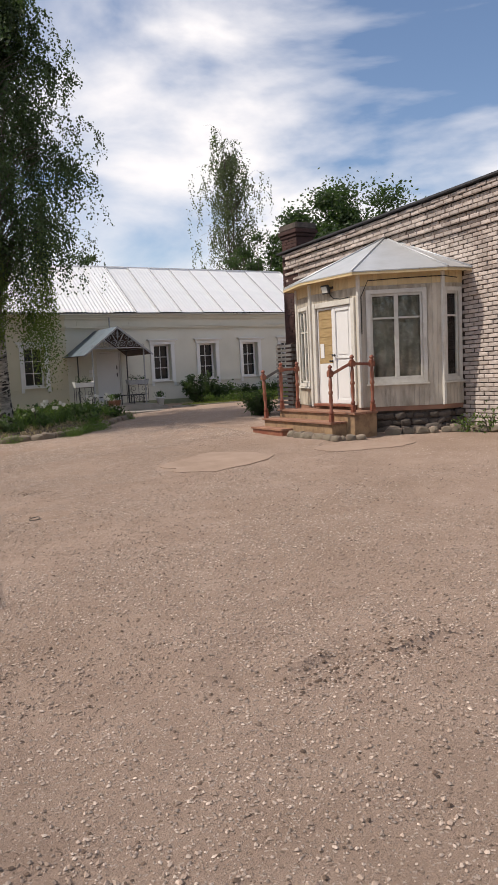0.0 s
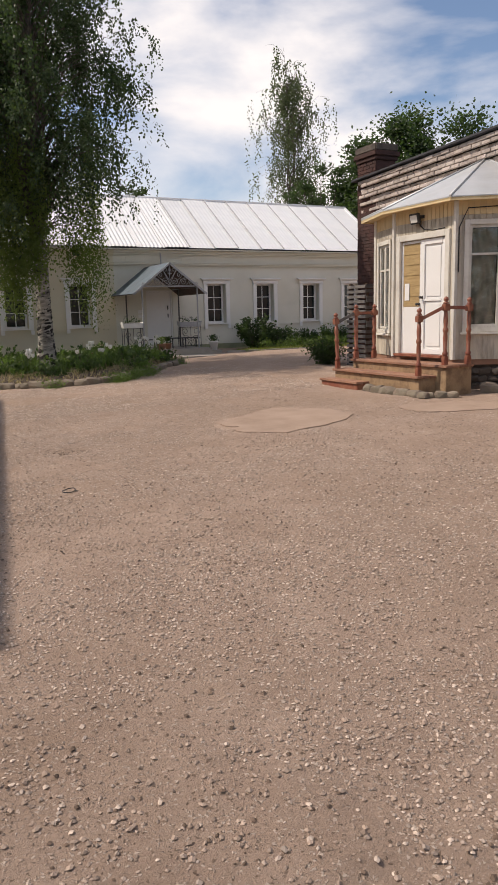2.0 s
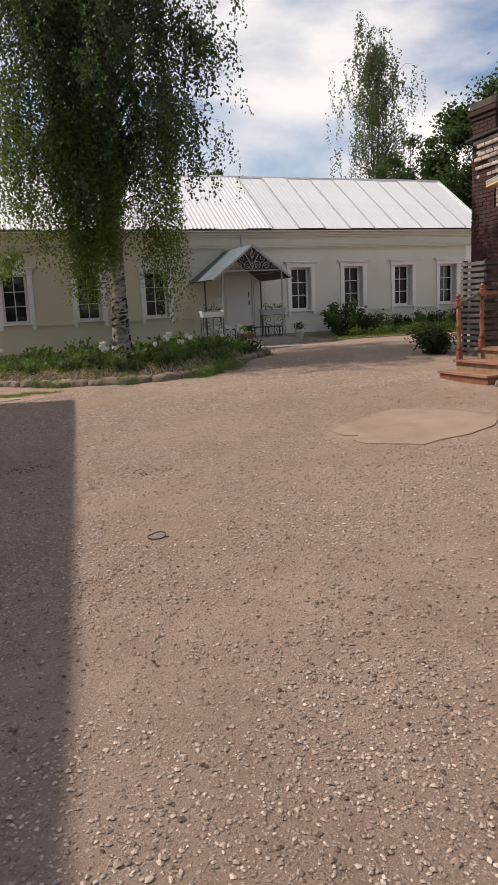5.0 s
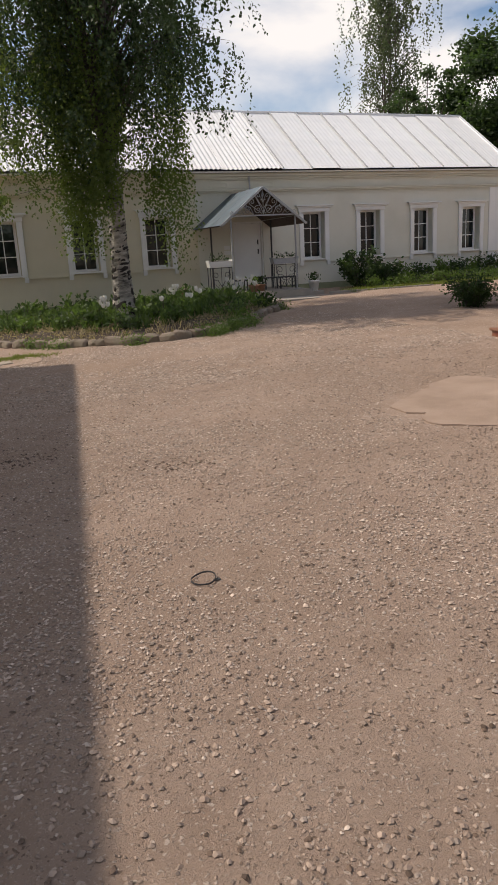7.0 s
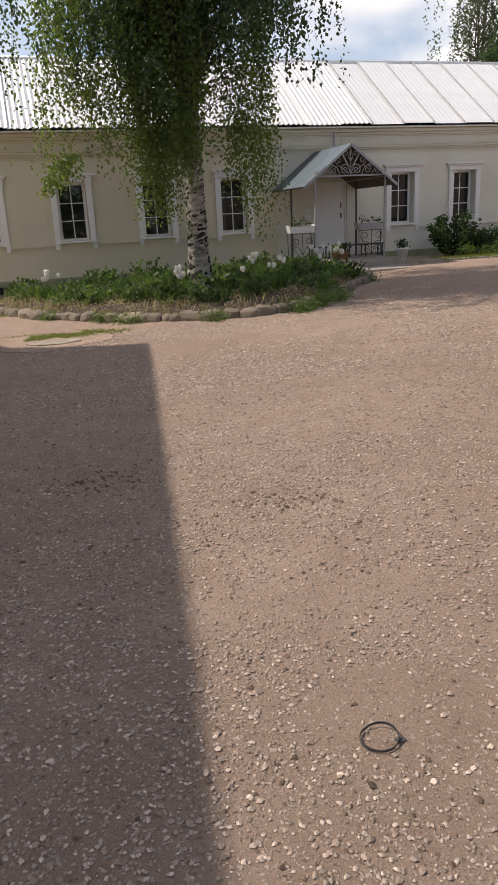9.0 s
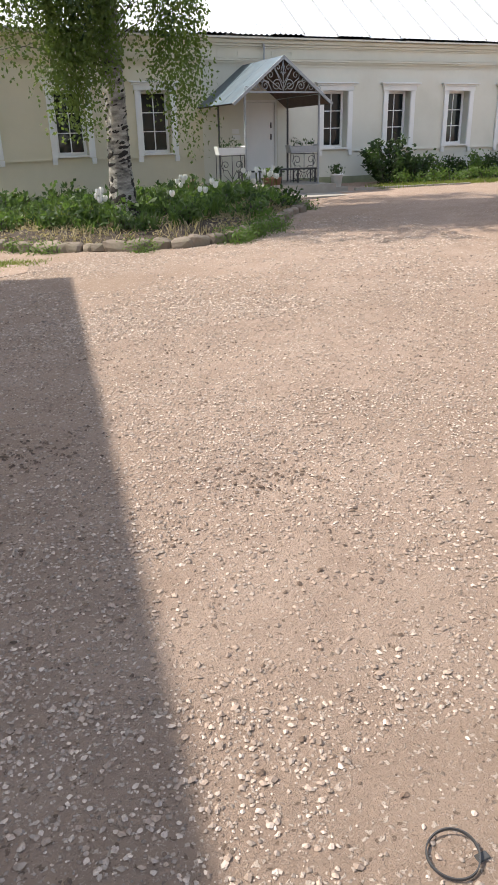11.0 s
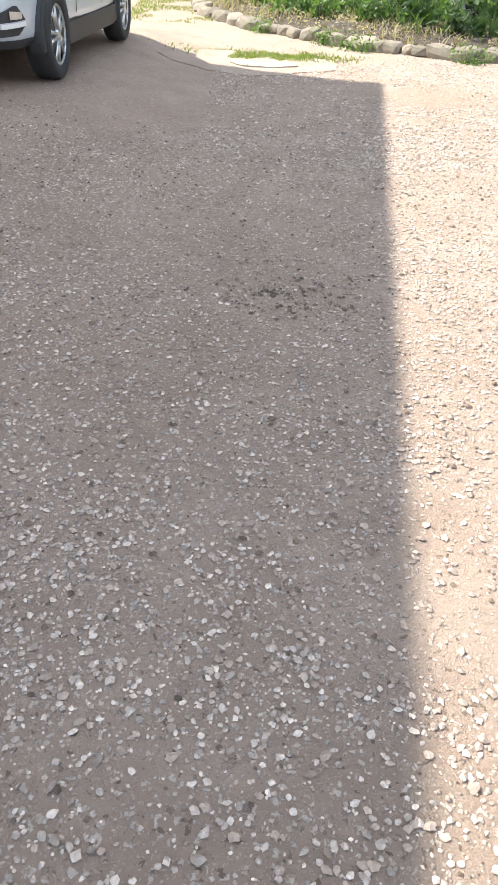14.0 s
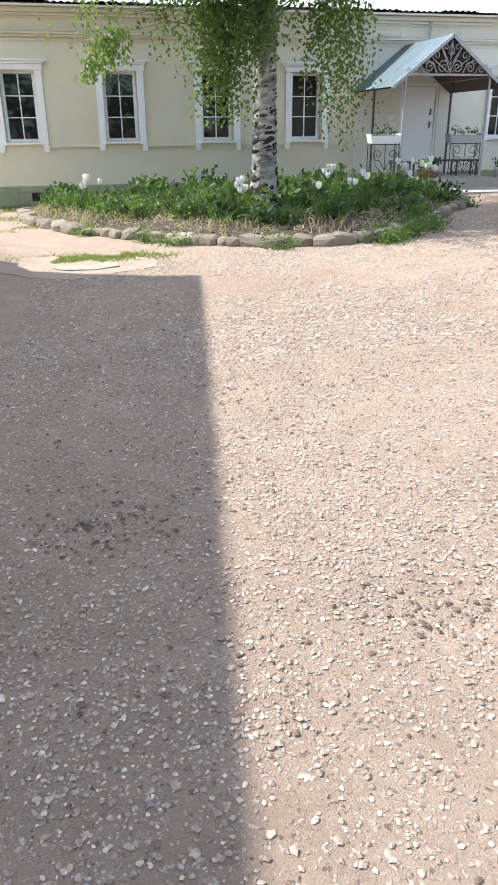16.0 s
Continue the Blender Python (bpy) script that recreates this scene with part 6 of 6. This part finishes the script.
# ---- parked car ----
def build_car():
    car = thing("car", pose(-3.41, -10.22, 0.2, 0, 0, -95.1) @ Matrix.Diagonal((1.02, 1.02, 1.1, 1)), "white compact SUV with dark plastic sills parked in the shade", "car")
    st = [  # x, half width, underside, sill, shoulder, top edge, centre top
        (-2.24, 0.66, 0.48, 0.58, 0.78, 0.95, 0.97), (-2.19, 0.80, 0.36, 0.55, 0.85, 1.05, 1.07), (-2.0, 0.88, 0.30, 0.52, 0.95, 1.10, 1.12),
        (-1.5, 0.91, 0.27, 0.50, 0.98, 1.09, 1.10), (-0.6, 0.915, 0.26, 0.50, 0.95, 1.05, 1.06), (0.4, 0.915, 0.26, 0.50, 0.92, 1.02, 1.03),
        (1.0, 0.91, 0.26, 0.50, 0.90, 1.02, 1.06), (1.5, 0.90, 0.28, 0.52, 0.86, 0.97, 1.03), (1.9, 0.86, 0.28, 0.52, 0.80, 0.89, 0.96),
        (2.12, 0.78, 0.28, 0.50, 0.70, 0.78, 0.85), (2.24, 0.62, 0.34, 0.48, 0.60, 0.68, 0.72)]
    b = bmn()
    rings = []
    for x, w, zb, zs, zh, ze, zc in st:
        half = [(0.0, zb), (w * 0.9, zb), (w * 0.985, zb + 0.06), (w, zs), (w * 1.0, (zs + zh) / 2), (w * 0.985, zh), (w * 0.93, ze), (w * 0.7, ze + (zc - ze) * 0.6 + 0.02), (0.0, zc + 0.02)]
        full = half + [(-y, z) for y, z in half[-2:0:-1]]
        rings.append([b.verts.new((x, y, z)) for y, z in full])
    n = len(rings[0])
    for r0, r1 in zip(rings, rings[1:]):
        for k in range(n):
            b.faces.new((r0[k], r0[(k + 1) % n], r1[(k + 1) % n], r1[k]))
    b.faces.new(rings[0])
    b.faces.new(rings[-1][::-1])
    body = part("body", b, M_CARWHITE, car, "glossy white body", smooth=True)
    mod = body.modifiers.new("round", "SUBSURF")
    mod.levels = mod.render_levels = 2
    # glasshouse
    gs = [(-2.08, 0.70, 1.06, 0.62, 1.16), (-1.95, 0.80, 1.08, 0.64, 1.40), (-1.65, 0.84, 1.08, 0.64, 1.56), (-0.9, 0.86, 1.06, 0.66, 1.615), (-0.1, 0.86, 1.04, 0.66, 1.61), (0.35, 0.86, 1.03, 0.64, 1.555), (0.75, 0.85, 1.03, 0.70, 1.33), (1.15, 0.82, 1.03, 0.78, 1.06)]
    b = bmn()
    rings = []
    for x, w0, z0, w1, z1 in gs:
        half = [(w0, z0 - 0.03), (w0 * 0.985, z0 + 0.04), ((w0 + w1) / 2 + 0.02, (z0 + z1) / 2), (w1, z1 - 0.02), (w1 * 0.6, z1 + 0.012), (0, z1 + 0.02)]
        full = half + [(-y, z) for y, z in half[-2::-1]]
        rings.append([b.verts.new((x, y, z)) for y, z in full])
    n = len(rings[0])
    for r0, r1 in zip(rings, rings[1:]):
        for k in range(n - 1):
            b.faces.new((r0[k], r0[k + 1], r1[k + 1], r1[k]))
    b.faces.new(rings[0])
    b.faces.new(rings[-1][::-1])
    part("cabin", b, M_CARWHITE, car, smooth=True)

    def section(x):
        for g0, g1 in zip(gs, gs[1:]):
            if g0[0] <= x <= g1[0]:
                q = (x - g0[0]) / (g1[0] - g0[0])
                return [g0[i] * (1 - q) + g1[i] * q for i in range(1, 5)]
        return gs[-1][1:]

    def side_y(x, z):
        w0, z0, w1, z1 = section(x)
        pts = [(z0 - 0.03, w0), (z0 + 0.04, w0 * 0.985), ((z0 + z1) / 2, (w0 + w1) / 2 + 0.02), (z1 - 0.02, w1)]
        for (za, ya), (zb, yb) in zip(pts, pts[1:]):
            if z <= zb:
                q = max(0.0, (z - za) / (zb - za))
                return ya * (1 - q) + yb * q
        return w1

    for s in (-1, 1):
        for xa, xb, cut in ((-0.33, 0.98, 0.0), (-1.22, -0.41, 0.0), (-1.66, -1.28, 0.08)):
            b = bmn()
            prev = None
            for k in range(15):
                x = xa + (xb - xa) * k / 14
                w0, z0, w1, z1 = section(x)
                lo_, hi_ = z0 + 0.05 + cut * (1 - k / 14), max(z0 + 0.06, z1 - 0.085)
                row = [b.verts.new((x, s * (side_y(x, lo_ + (hi_ - lo_) * q / 5) + 0.008), lo_ + (hi_ - lo_) * q / 5)) for q in range(6)]
                if prev:
                    for q in range(5):
                        b.faces.new((prev[q], prev[q + 1], row[q + 1], row[q]))
                prev = row
            part("side_window", b, M_CARGLASS, car, "tinted side window", smooth=True)
    for stations, nm in (((0.42, 0.75, 1.08), "windscreen"), ((-2.04, -1.97, -1.86), "rear_window")):
        b = bmn()
        prev = None
        for x in stations:
            w0, z0, w1, z1 = section(x)
            sg = 0.012 if x > 0 else -0.012
            row = [b.verts.new((x + sg, w1 * f, z1 + 0.012 + 0.012 * (1 - f * f) + 0.008)) for f in (-0.9, -0.6, -0.3, 0, 0.3, 0.6, 0.9)]
            if prev:
                for q in range(6):
                    b.faces.new((prev[q], prev[q + 1], row[q + 1], row[q]))
            prev = row
        part(nm, b, M_CARGLASS, car, "tinted glass", smooth=True)
    b = bmn()
    rings = []
    for x, w0, z0, w1, z1 in gs[1:6]:
        half = [(w1 + 0.035, z1 - 0.075), (w1 + 0.03, z1 - 0.02), (w1 * 0.6, z1 + 0.03), (0, z1 + 0.042)]
        full = half + [(-y, z) for y, z in half[-2::-1]]
        rings.append([b.verts.new((x, y, z)) for y, z in full])
    n = len(rings[0])
    for r0, r1 in zip(rings, rings[1:]):
        for k in range(n - 1):
            b.faces.new((r0[k], r0[k + 1], r1[k + 1], r1[k]))
    part("roof", b, M_CARWHITE, car, smooth=True)
    for s in (-1, 1):
        b = bmn()
        tube(b, [(1.05, s * 0.868, 1.035), (0.3, s * 0.88, 1.045), (-0.8, s * 0.885, 1.065), (-1.4, s * 0.89, 1.10), (-1.62, s * 0.86, 1.2)], 0.011, 6)
        part("chrome_strip", b, M_ALLOY, car, "chrome strip", smooth=True)
        # dark sill and arches
        b = bmn()
        box(b, -0.95, min(s * 0.86, s * 0.925), 0.22, 0.95, max(s * 0.86, s * 0.925), 0.42)
        part("sill_cladding", b, M_CARDARK, car, bevel=0.02)
        for cx in (1.335, -1.335):
            b = bmn()
            outl = []
            for k in range(19):
                a = math.radians(-14 + k * 208 / 18)
                outl.append((cx + 0.425 * math.cos(a), 0.35 + 0.42 * math.sin(a)))
            prism(b, outl, min(s * 0.80, s * 0.932), max(s * 0.80, s * 0.925))
            part("arch_cladding", b, M_CARDARK, car, "black wheel-arch cladding", bevel=0.01)
            w = thing("wheel", None)
            w.parent = car
            w.matrix_local = pose(cx, s * 0.835, 0.345)
            b = bmn()
            lathe(b, [(0.22, -0.11), (0.315, -0.115), (0.34, -0.09), (0.345, 0.0), (0.34, 0.09), (0.315, 0.115), (0.235, 0.108), (0.225, 0.06), (0.225, -0.09)], 32, pose(0, 0, 0, -90 * s))
            part("tyre", b, M_RUBBER, w, "black tyre", smooth=True)
            b = bmn()
            mr = pose(0, 0, 0, -90 * s)
            lathe(b, [(0.06, 0.06), (0.06, 0.105), (0.03, 0.115)], 16, mr)
            for k in range(5):
                for o in (-0.16, 0.16):
                    a = 2 * math.pi * k / 5 + o
                    c0_, c1_ = Vector((0.04 * math.cos(a), 0.04 * math.sin(a), 0.095)), Vector((0.22 * math.cos(a + o * 0.35), 0.22 * math.sin(a + o * 0.35), 0.085))
                    tube(b, [mr @ c0_, mr @ c1_], [0.02, 0.017], 6)
            prev = None
            ringp = [mr @ Vector((0.222 * math.cos(2 * math.pi * k / 32), 0.222 * math.sin(2 * math.pi * k / 32), 0.09)) for k in range(33)]
            tube(b, ringp, 0.014, 6, False)
            part("rim", b, M_ALLOY, w, "silver alloy rim", smooth=True)
            b = bmn()
            lathe(b, [(0.215, 0.0), (0.215, 0.03)], 24, mr)
            part("brake_well", b, M_CARDARK, w)
        # door gaps
        for gx in (0.62, -0.38, -1.05):
            b = bmn()
            tube(b, [(gx, s * 0.915, 0.45), (gx - 0.01, s * 0.919, 0.72), (gx - 0.03, s * 0.905, 0.95), (gx - 0.05, s * 0.87, 1.03)], 0.0035, 4)
            part("door_gap", b, M_CARDARK, car)
        for gx in (-0.2, -1.0):
            b = bmn()
            tube(b, [(gx, s * 0.90, 0.865), (gx + 0.02, s * 0.945, 0.87), (gx + 0.17, s * 0.945, 0.875), (gx + 0.19, s * 0.90, 0.875)], 0.014, 6)
            part("door_handle", b, M_ALLOY, car, "chrome door handle", smooth=True)
        b = bmn()
        bmesh.ops.create_icosphere(b, subdivisions=3, radius=1.0)
        for v in b.verts:
            v.co = Vector((0.78 + v.co.x * 0.085, s * 1.02 + v.co.y * 0.125, 1.09 + v.co.z * 0.085))
        mi = part("mirror", b, M_CARWHITE, car, smooth=True)
        b = bmn()
        box(b, 0.74, min(s * 0.84, s * 0.96), 1.005, 0.83, max(s * 0.84, s * 0.96), 1.05)
        part("mirror_arm", b, M_CARDARK, mi, bevel=0.01)
        b = bmn()
        box(b, 0.688, min(s * 0.93, s * 1.11), 1.04, 0.70, max(s * 0.93, s * 1.11), 1.14)
        part("mirror_glass", b, M_CARGLASS, mi)
        b = bmn()
        box(b, -2.18, min(s * 0.6, s * 0.84), 0.92, -1.95, max(s * 0.6, s * 0.84), 1.02)
        part("tail_light", b, M_REDPETAL, car, bevel=0.02)
    def skin(name, rows_, material, parent, label, off):
        """A patch laid over the bodywork: rows of (x, y, z) points, drawn onto the body and raised by off."""
        b = bmn()
        vs = [[b.verts.new(q) for q in r] for r in rows_]
        for r0, r1 in zip(vs, vs[1:]):
            for k in range(len(r0) - 1):
                b.faces.new((r0[k], r0[k + 1], r1[k + 1], r1[k]))
        ob = part(name, b, material, parent, label, smooth=True)
        wrap = ob.modifiers.new("wrap", "SHRINKWRAP")
        wrap.target, wrap.wrap_method, wrap.wrap_mode, wrap.offset = body, "NEAREST_SURFACEPOINT", "ABOVE_SURFACE", off
        return ob

    def nose(q, s):
        """The plan outline of the nose: q runs from the centre line (0) round to the front wheel (1)."""
        pts = [(2.30, 0.0), (2.29, 0.35), (2.24, 0.60), (2.12, 0.77), (1.93, 0.86), (1.74, 0.90)]
        f = q * 5
        k = min(4, int(f))
        (xa, ya), (xb, yb) = pts[k], pts[k + 1]
        return xa + (xb - xa) * (f - k), s * (ya + (yb - ya) * (f - k))

    def band(name, s, q0, q1, top, low, material, parent, label, off, n=18, m_=5):
        rows_ = []
        for k in range(n + 1):
            u = k / n
            x, y = nose(q0 + (q1 - q0) * u, s)
            t_, l_ = top(u), low(u)
            rows_.append([(x, y, l_ + (t_ - l_) * h / m_) for h in range(m_ + 1)])
        return skin(name, rows_, material, parent, label, off)

    for s in (-1, 1):
        band("bumper_cladding", s, 0.0, 1.0, lambda u: 0.385 - 0.02 * u, lambda u: 0.20, M_CARDARK, car, "black lower bumper", 0.012)
        band("grille", s, 0.0, 0.40, lambda u: 0.70 - 0.02 * u, lambda u: 0.50 + 0.16 * u ** 3, M_CARDARK, car, "dark slatted grille", 0.010)
        fog = band("fog_lamp", s, 0.42, 0.82, lambda u: 0.52 + 0.085 * min(1, u * 1.6) - 0.11 * max(0, u - 0.72) / 0.28, lambda u: 0.395 + 0.012 * u + 0.07 * max(0, u - 0.72) / 0.28, M_CARDARK, car, "black fog lamp recess", 0.012)
        band("bright_strip", s, 0.42, 0.80, lambda u: 0.488 + 0.02 * u, lambda u: 0.448 + 0.02 * u, M_CARWHITE, fog, "silver strip", 0.024)
        band("running_light", s, 0.54, 0.785, lambda u: 0.488 + 0.012 * u, lambda u: 0.455 + 0.014 * u, M_LAMPGLASS, fog, "clear running light", 0.032, 12, 2)
        band("fog_lens", s, 0.62, 0.75, lambda u: 0.572 - 0.012 * u, lambda u: 0.516, M_ALLOY, fog, "clear fog lamp lens", 0.024, 10, 3)
        band("headlight_lens", s, 0.46, 0.97, lambda u: 0.80 + 0.085 * u, lambda u: 0.69 + 0.03 * u + 0.13 * max(0, u - 0.7) / 0.3, M_CARGLASS, car, "dark clear headlight", 0.010)
        band("projector_lamp", s, 0.715, 0.765, lambda u: 0.80 + 0.018 * math.sin(math.pi * u), lambda u: 0.765 - 0.018 * math.sin(math.pi * u), M_ALLOY, car, "bright projector lamp", 0.016, 8, 4)
    b = bmn()
    box(b, -2.22, -0.78, 0.28, -1.9, 0.78, 0.5)
    part("rear_skirt", b, M_CARDARK, car, bevel=0.03)


build_car()

# ---- the tall house that shades the yard ----
NB = 12.5
nb = thing("neighbour_house", pose(-5.10, -7.24, 0, 0, 0, -8.25), "tall plain plastered house shading the yard", "house", kind="structure")
b = bmn()
wall_mesh(b, -NB, 0.0, -0.3, 8.1, 0.4, [], pose(0, 0, 0, 0, 0, 90))
part("wall", b, M_CREAM, nb)
b = bmn()
wall_mesh(b, -8.0, -0.4, -0.3, 8.1, 0.4, [], pose(0, -0.4, 0))
part("wall", b, M_CREAM, nb)
b = bmn()
box(b, -8.0, -NB, -0.3, -7.6, -0.4, 8.1)
part("wall", b, M_CREAM, nb)
b = bmn()
box(b, -7.598, -NB, -0.3, -0.402, -NB + 0.4, 8.1)
part("wall", b, M_CREAM, nb)
b = bmn()
box(b, -8.1, -NB - 0.05, 8.1, 0.05, 0.05, 8.2)
part("roof", b, M_ROOFEDGE, nb)

# ---- yard: silt patches, hatch, hoop, gravel ----
def plate(name, cx, cy, rx, ry, seed, material, label, category, thick=0.022, kind="structure", rot=0.0):
    n, rr = 40, 6
    vv, ff = [], []
    def h(x, y):
        return ground_h(x, y)
    vv.append((cx, cy, h(cx, cy) + thick))
    for r in range(1, rr + 2):
        for k in range(n):
            a = 2 * math.pi * k / n
            q = min(r, rr) / rr * (1 + 0.34 * noise.noise((math.cos(a) * 1.6, math.sin(a) * 1.6, seed)) + 0.12 * noise.noise((math.cos(a) * 5, math.sin(a) * 6, seed)))
            ux, uy = rx * q * math.cos(a), ry * q * math.sin(a)
            x, y = cx + ux * math.cos(rot) - uy * math.sin(rot), cy + ux * math.sin(rot) + uy * math.cos(rot)
            vv.append((x, y, h(x, y) + (thick if r <= rr else -0.03)))
    for k in range(n):
        ff.append((0, 1 + k, 1 + (k + 1) % n))
    for r in range(rr):
        for k in range(n):
            a, c = 1 + r * n + k, 1 + r * n + (k + 1) % n
            ff.append((a, a + n, c + n, c))
    ob = raw(name, vv, ff, material, smooth=False)
    tagged(ob, label, category, kind=kind)


plate("silt_patch", 4.15, -16.6, 1.15, 0.9, 1.0, M_SAND, "smooth dried silt patch in the gravel", "ground", 0.014, rot=0.5)
plate("silt_patch", 6.75, -17.4, 0.9, 0.6, 4.0, M_SAND, "smooth dried silt patch in the gravel", "ground", 0.014, rot=-0.6)
plate("dust_patch", -0.75, -8.75, 1.15, 0.85, 12.0, M_SAND, "pale dusty bare patch round the well cover", "ground", 0.010)
plate("hatch", -0.55, -9.0, 0.42, 0.22, 7.0, M_CONCRETE, "worn concrete well cover sunk in the dirt", "hatch", 0.026)
hp = bmn()
hz = ground_h(0.12, -19.11)
ring_ = []
for k in range(36):
    a = 2 * math.pi * k / 36
    c, d = math.cos(a), math.sin(a)
    lift = 0.004 + 0.016 * max(0.0, math.cos(a - 0.4))
    ring_.append([hp.verts.new((0.12 + r * c, -19.11 + r * d, hz + lift + z)) for r, z in ((0.068, 0.0), (0.068, 0.009), (0.0645, 0.009), (0.0645, 0.0))])
for k in range(36):
    r0, r1 = ring_[k], ring_[(k + 1) % 36]
    for q in range(4):
        hp.faces.new((r0[q], r0[(q + 1) % 4], r1[(q + 1) % 4], r1[q]))
hoop = part("hoop", hp, M_IRON, None, "small rusty iron hoop lying on the gravel", category="hoop")
hp = bmn()
box(hp, 0.168, -19.155, hz + 0.004, 0.205, -19.132, hz + 0.010)
part("hoop_tab", hp, M_IRON, hoop, bevel=0.002)


def gravel(name, n, lo, hi, boxr, seed, material, label, flat=0.85, clump=0.0, spots=None):
    rg = np.random.RandomState(seed)
    base = np.array([(1, 0, 0), (-1, 0, 0), (0, 1, 0), (0, -1, 0), (0, 0, 1), (0, 0, -0.6), (0.62, 0.62, 0.35), (-0.62, 0.62, 0.35), (-0.62, -0.62, 0.35), (0.62, -0.62, 0.35)])
    tri = [(4, 0, 6), (4, 6, 2), (4, 2, 7), (4, 7, 1), (4, 1, 8), (4, 8, 3), (4, 3, 9), (4, 9, 0), (0, 2, 6), (2, 1, 7), (1, 3, 8), (3, 0, 9)]
    P = []
    while len(P) < n:
        if spots:
            sx, sy, sr = spots[rg.randint(len(spots))]
            x, y = rg.normal(sx, sr), rg.normal(sy, sr * 0.7)
        else:
            x, y = rg.uniform(boxr[0], boxr[2]), rg.uniform(boxr[1], boxr[3])
            if clump and noise.noise((x * 0.7, y * 0.7, seed)) + 0.5 * noise.noise((x * 2.4, y * 2.4, seed + 4.0)) < rg.uniform(-0.75, 0.35) * clump:
                continue
            if (x < -1.2 and y > -12.6) or in_poly(x, y, BED) or ((x - 4.0) / 1.05) ** 2 + ((y + 16.55) / 0.9) ** 2 < 1 or (((x - 0.28) / 0.36) ** 2 + ((y + 18.95) / 0.26) ** 2 < 1 and rg.rand() < 0.85):
                continue
        P.append((x, y))
    P = np.array(P)
    k = len(base)
    size = lo + (hi - lo) * rg.rand(n) ** 2.6
    V = np.repeat(base[None], n, 0) + rg.normal(0, 0.11, (n, k, 3))
    V *= (size[:, None] * np.stack([rg.uniform(0.8, 1.3, n), rg.uniform(0.75, 1.0, n), flat * rg.uniform(0.6, 1.0, n)], 1))[:, None, :]
    a = rg.uniform(0, 6.283, n)
    ca, sa = np.cos(a)[:, None], np.sin(a)[:, None]
    X, Y = V[:, :, 0] * ca - V[:, :, 1] * sa, V[:, :, 0] * sa + V[:, :, 1] * ca
    tilt = rg.normal(0, 0.18, n)[:, None]
    Z = V[:, :, 2] + X * tilt
    G = np.array([ground_h(x, y) for x, y in P])
    V = np.stack([X + P[:, :1], Y + P[:, 1:], Z + G[:, None] + (size * 0.32)[:, None]], 2).reshape(-1, 3)
    F = (np.array(tri)[None] + (np.arange(n) * k)[:, None, None]).reshape(-1, 3)
    ob = raw(name, V.tolist(), F.tolist(), material)
    tagged(ob, label, "gravel", kind="stuff")


# dark dirt colour that also stands in for shadows between the pebbles
M_CLOD = mat("dirt_and_pebble_shade", (0.10, 0.066, 0.048), (0.17, 0.118, 0.086), 20.0, 0.95, rnd=0.35)
M_CRUMB = mat("dry_dirt_crumbs", (0.30, 0.22, 0.17), (0.39, 0.30, 0.24), 20.0, 0.95, 0.3, 90.0, rnd=0.3)
gravel("gravel", 80000, 0.0036, 0.0112, (-2.8, -27.0, 4.2, -12.5), 3, M_PEBBLE, "scattered pale limestone gravel", clump=0.35)
gravel("shade_gravel", 15000, 0.0036, 0.0115, (-2.4, -18.4, 2.4, -12.5), 17, M_PEBBLE, "scattered pale limestone gravel", clump=0.2)
gravel("yard_gravel", 30000, 0.0045, 0.0145, (-5, -27.5, 9.0, -6.5), 9, M_PEBBLE, "scattered pale limestone gravel", clump=0.6)
gravel("bedside_gravel", 26000, 0.006, 0.019, (-1.2, -13.6, 6.8, -7.6), 14, M_PEBBLE, "dense limestone gravel before the flower bed", clump=0.6)
gravel("dirt_crumbs", 56000, 0.0045, 0.015, (-3.2, -27.0, 6.5, -13.0), 25, M_CRUMB, "dry brown crumbs of trodden dirt", 0.9, clump=0.7)
gravel("dirt_clods", 10000, 0.004, 0.0145, (-4, -27, 6, -12), 5, M_CLOD, "small dark crumbs of dirt and pebble shadow", 0.8, clump=0.9)
gravel("dark_crumbs", 520, 0.004, 0.018, None, 6, M_CLOD, "cluster of dark earth crumbs", 0.9, spots=[(-0.52, -15.85, 0.2), (-0.7, -15.95, 0.22), (0.63, -16.9, 0.17), (0.35, -24.9, 0.16), (0.85, -24.95, 0.18)])
build_bricks()
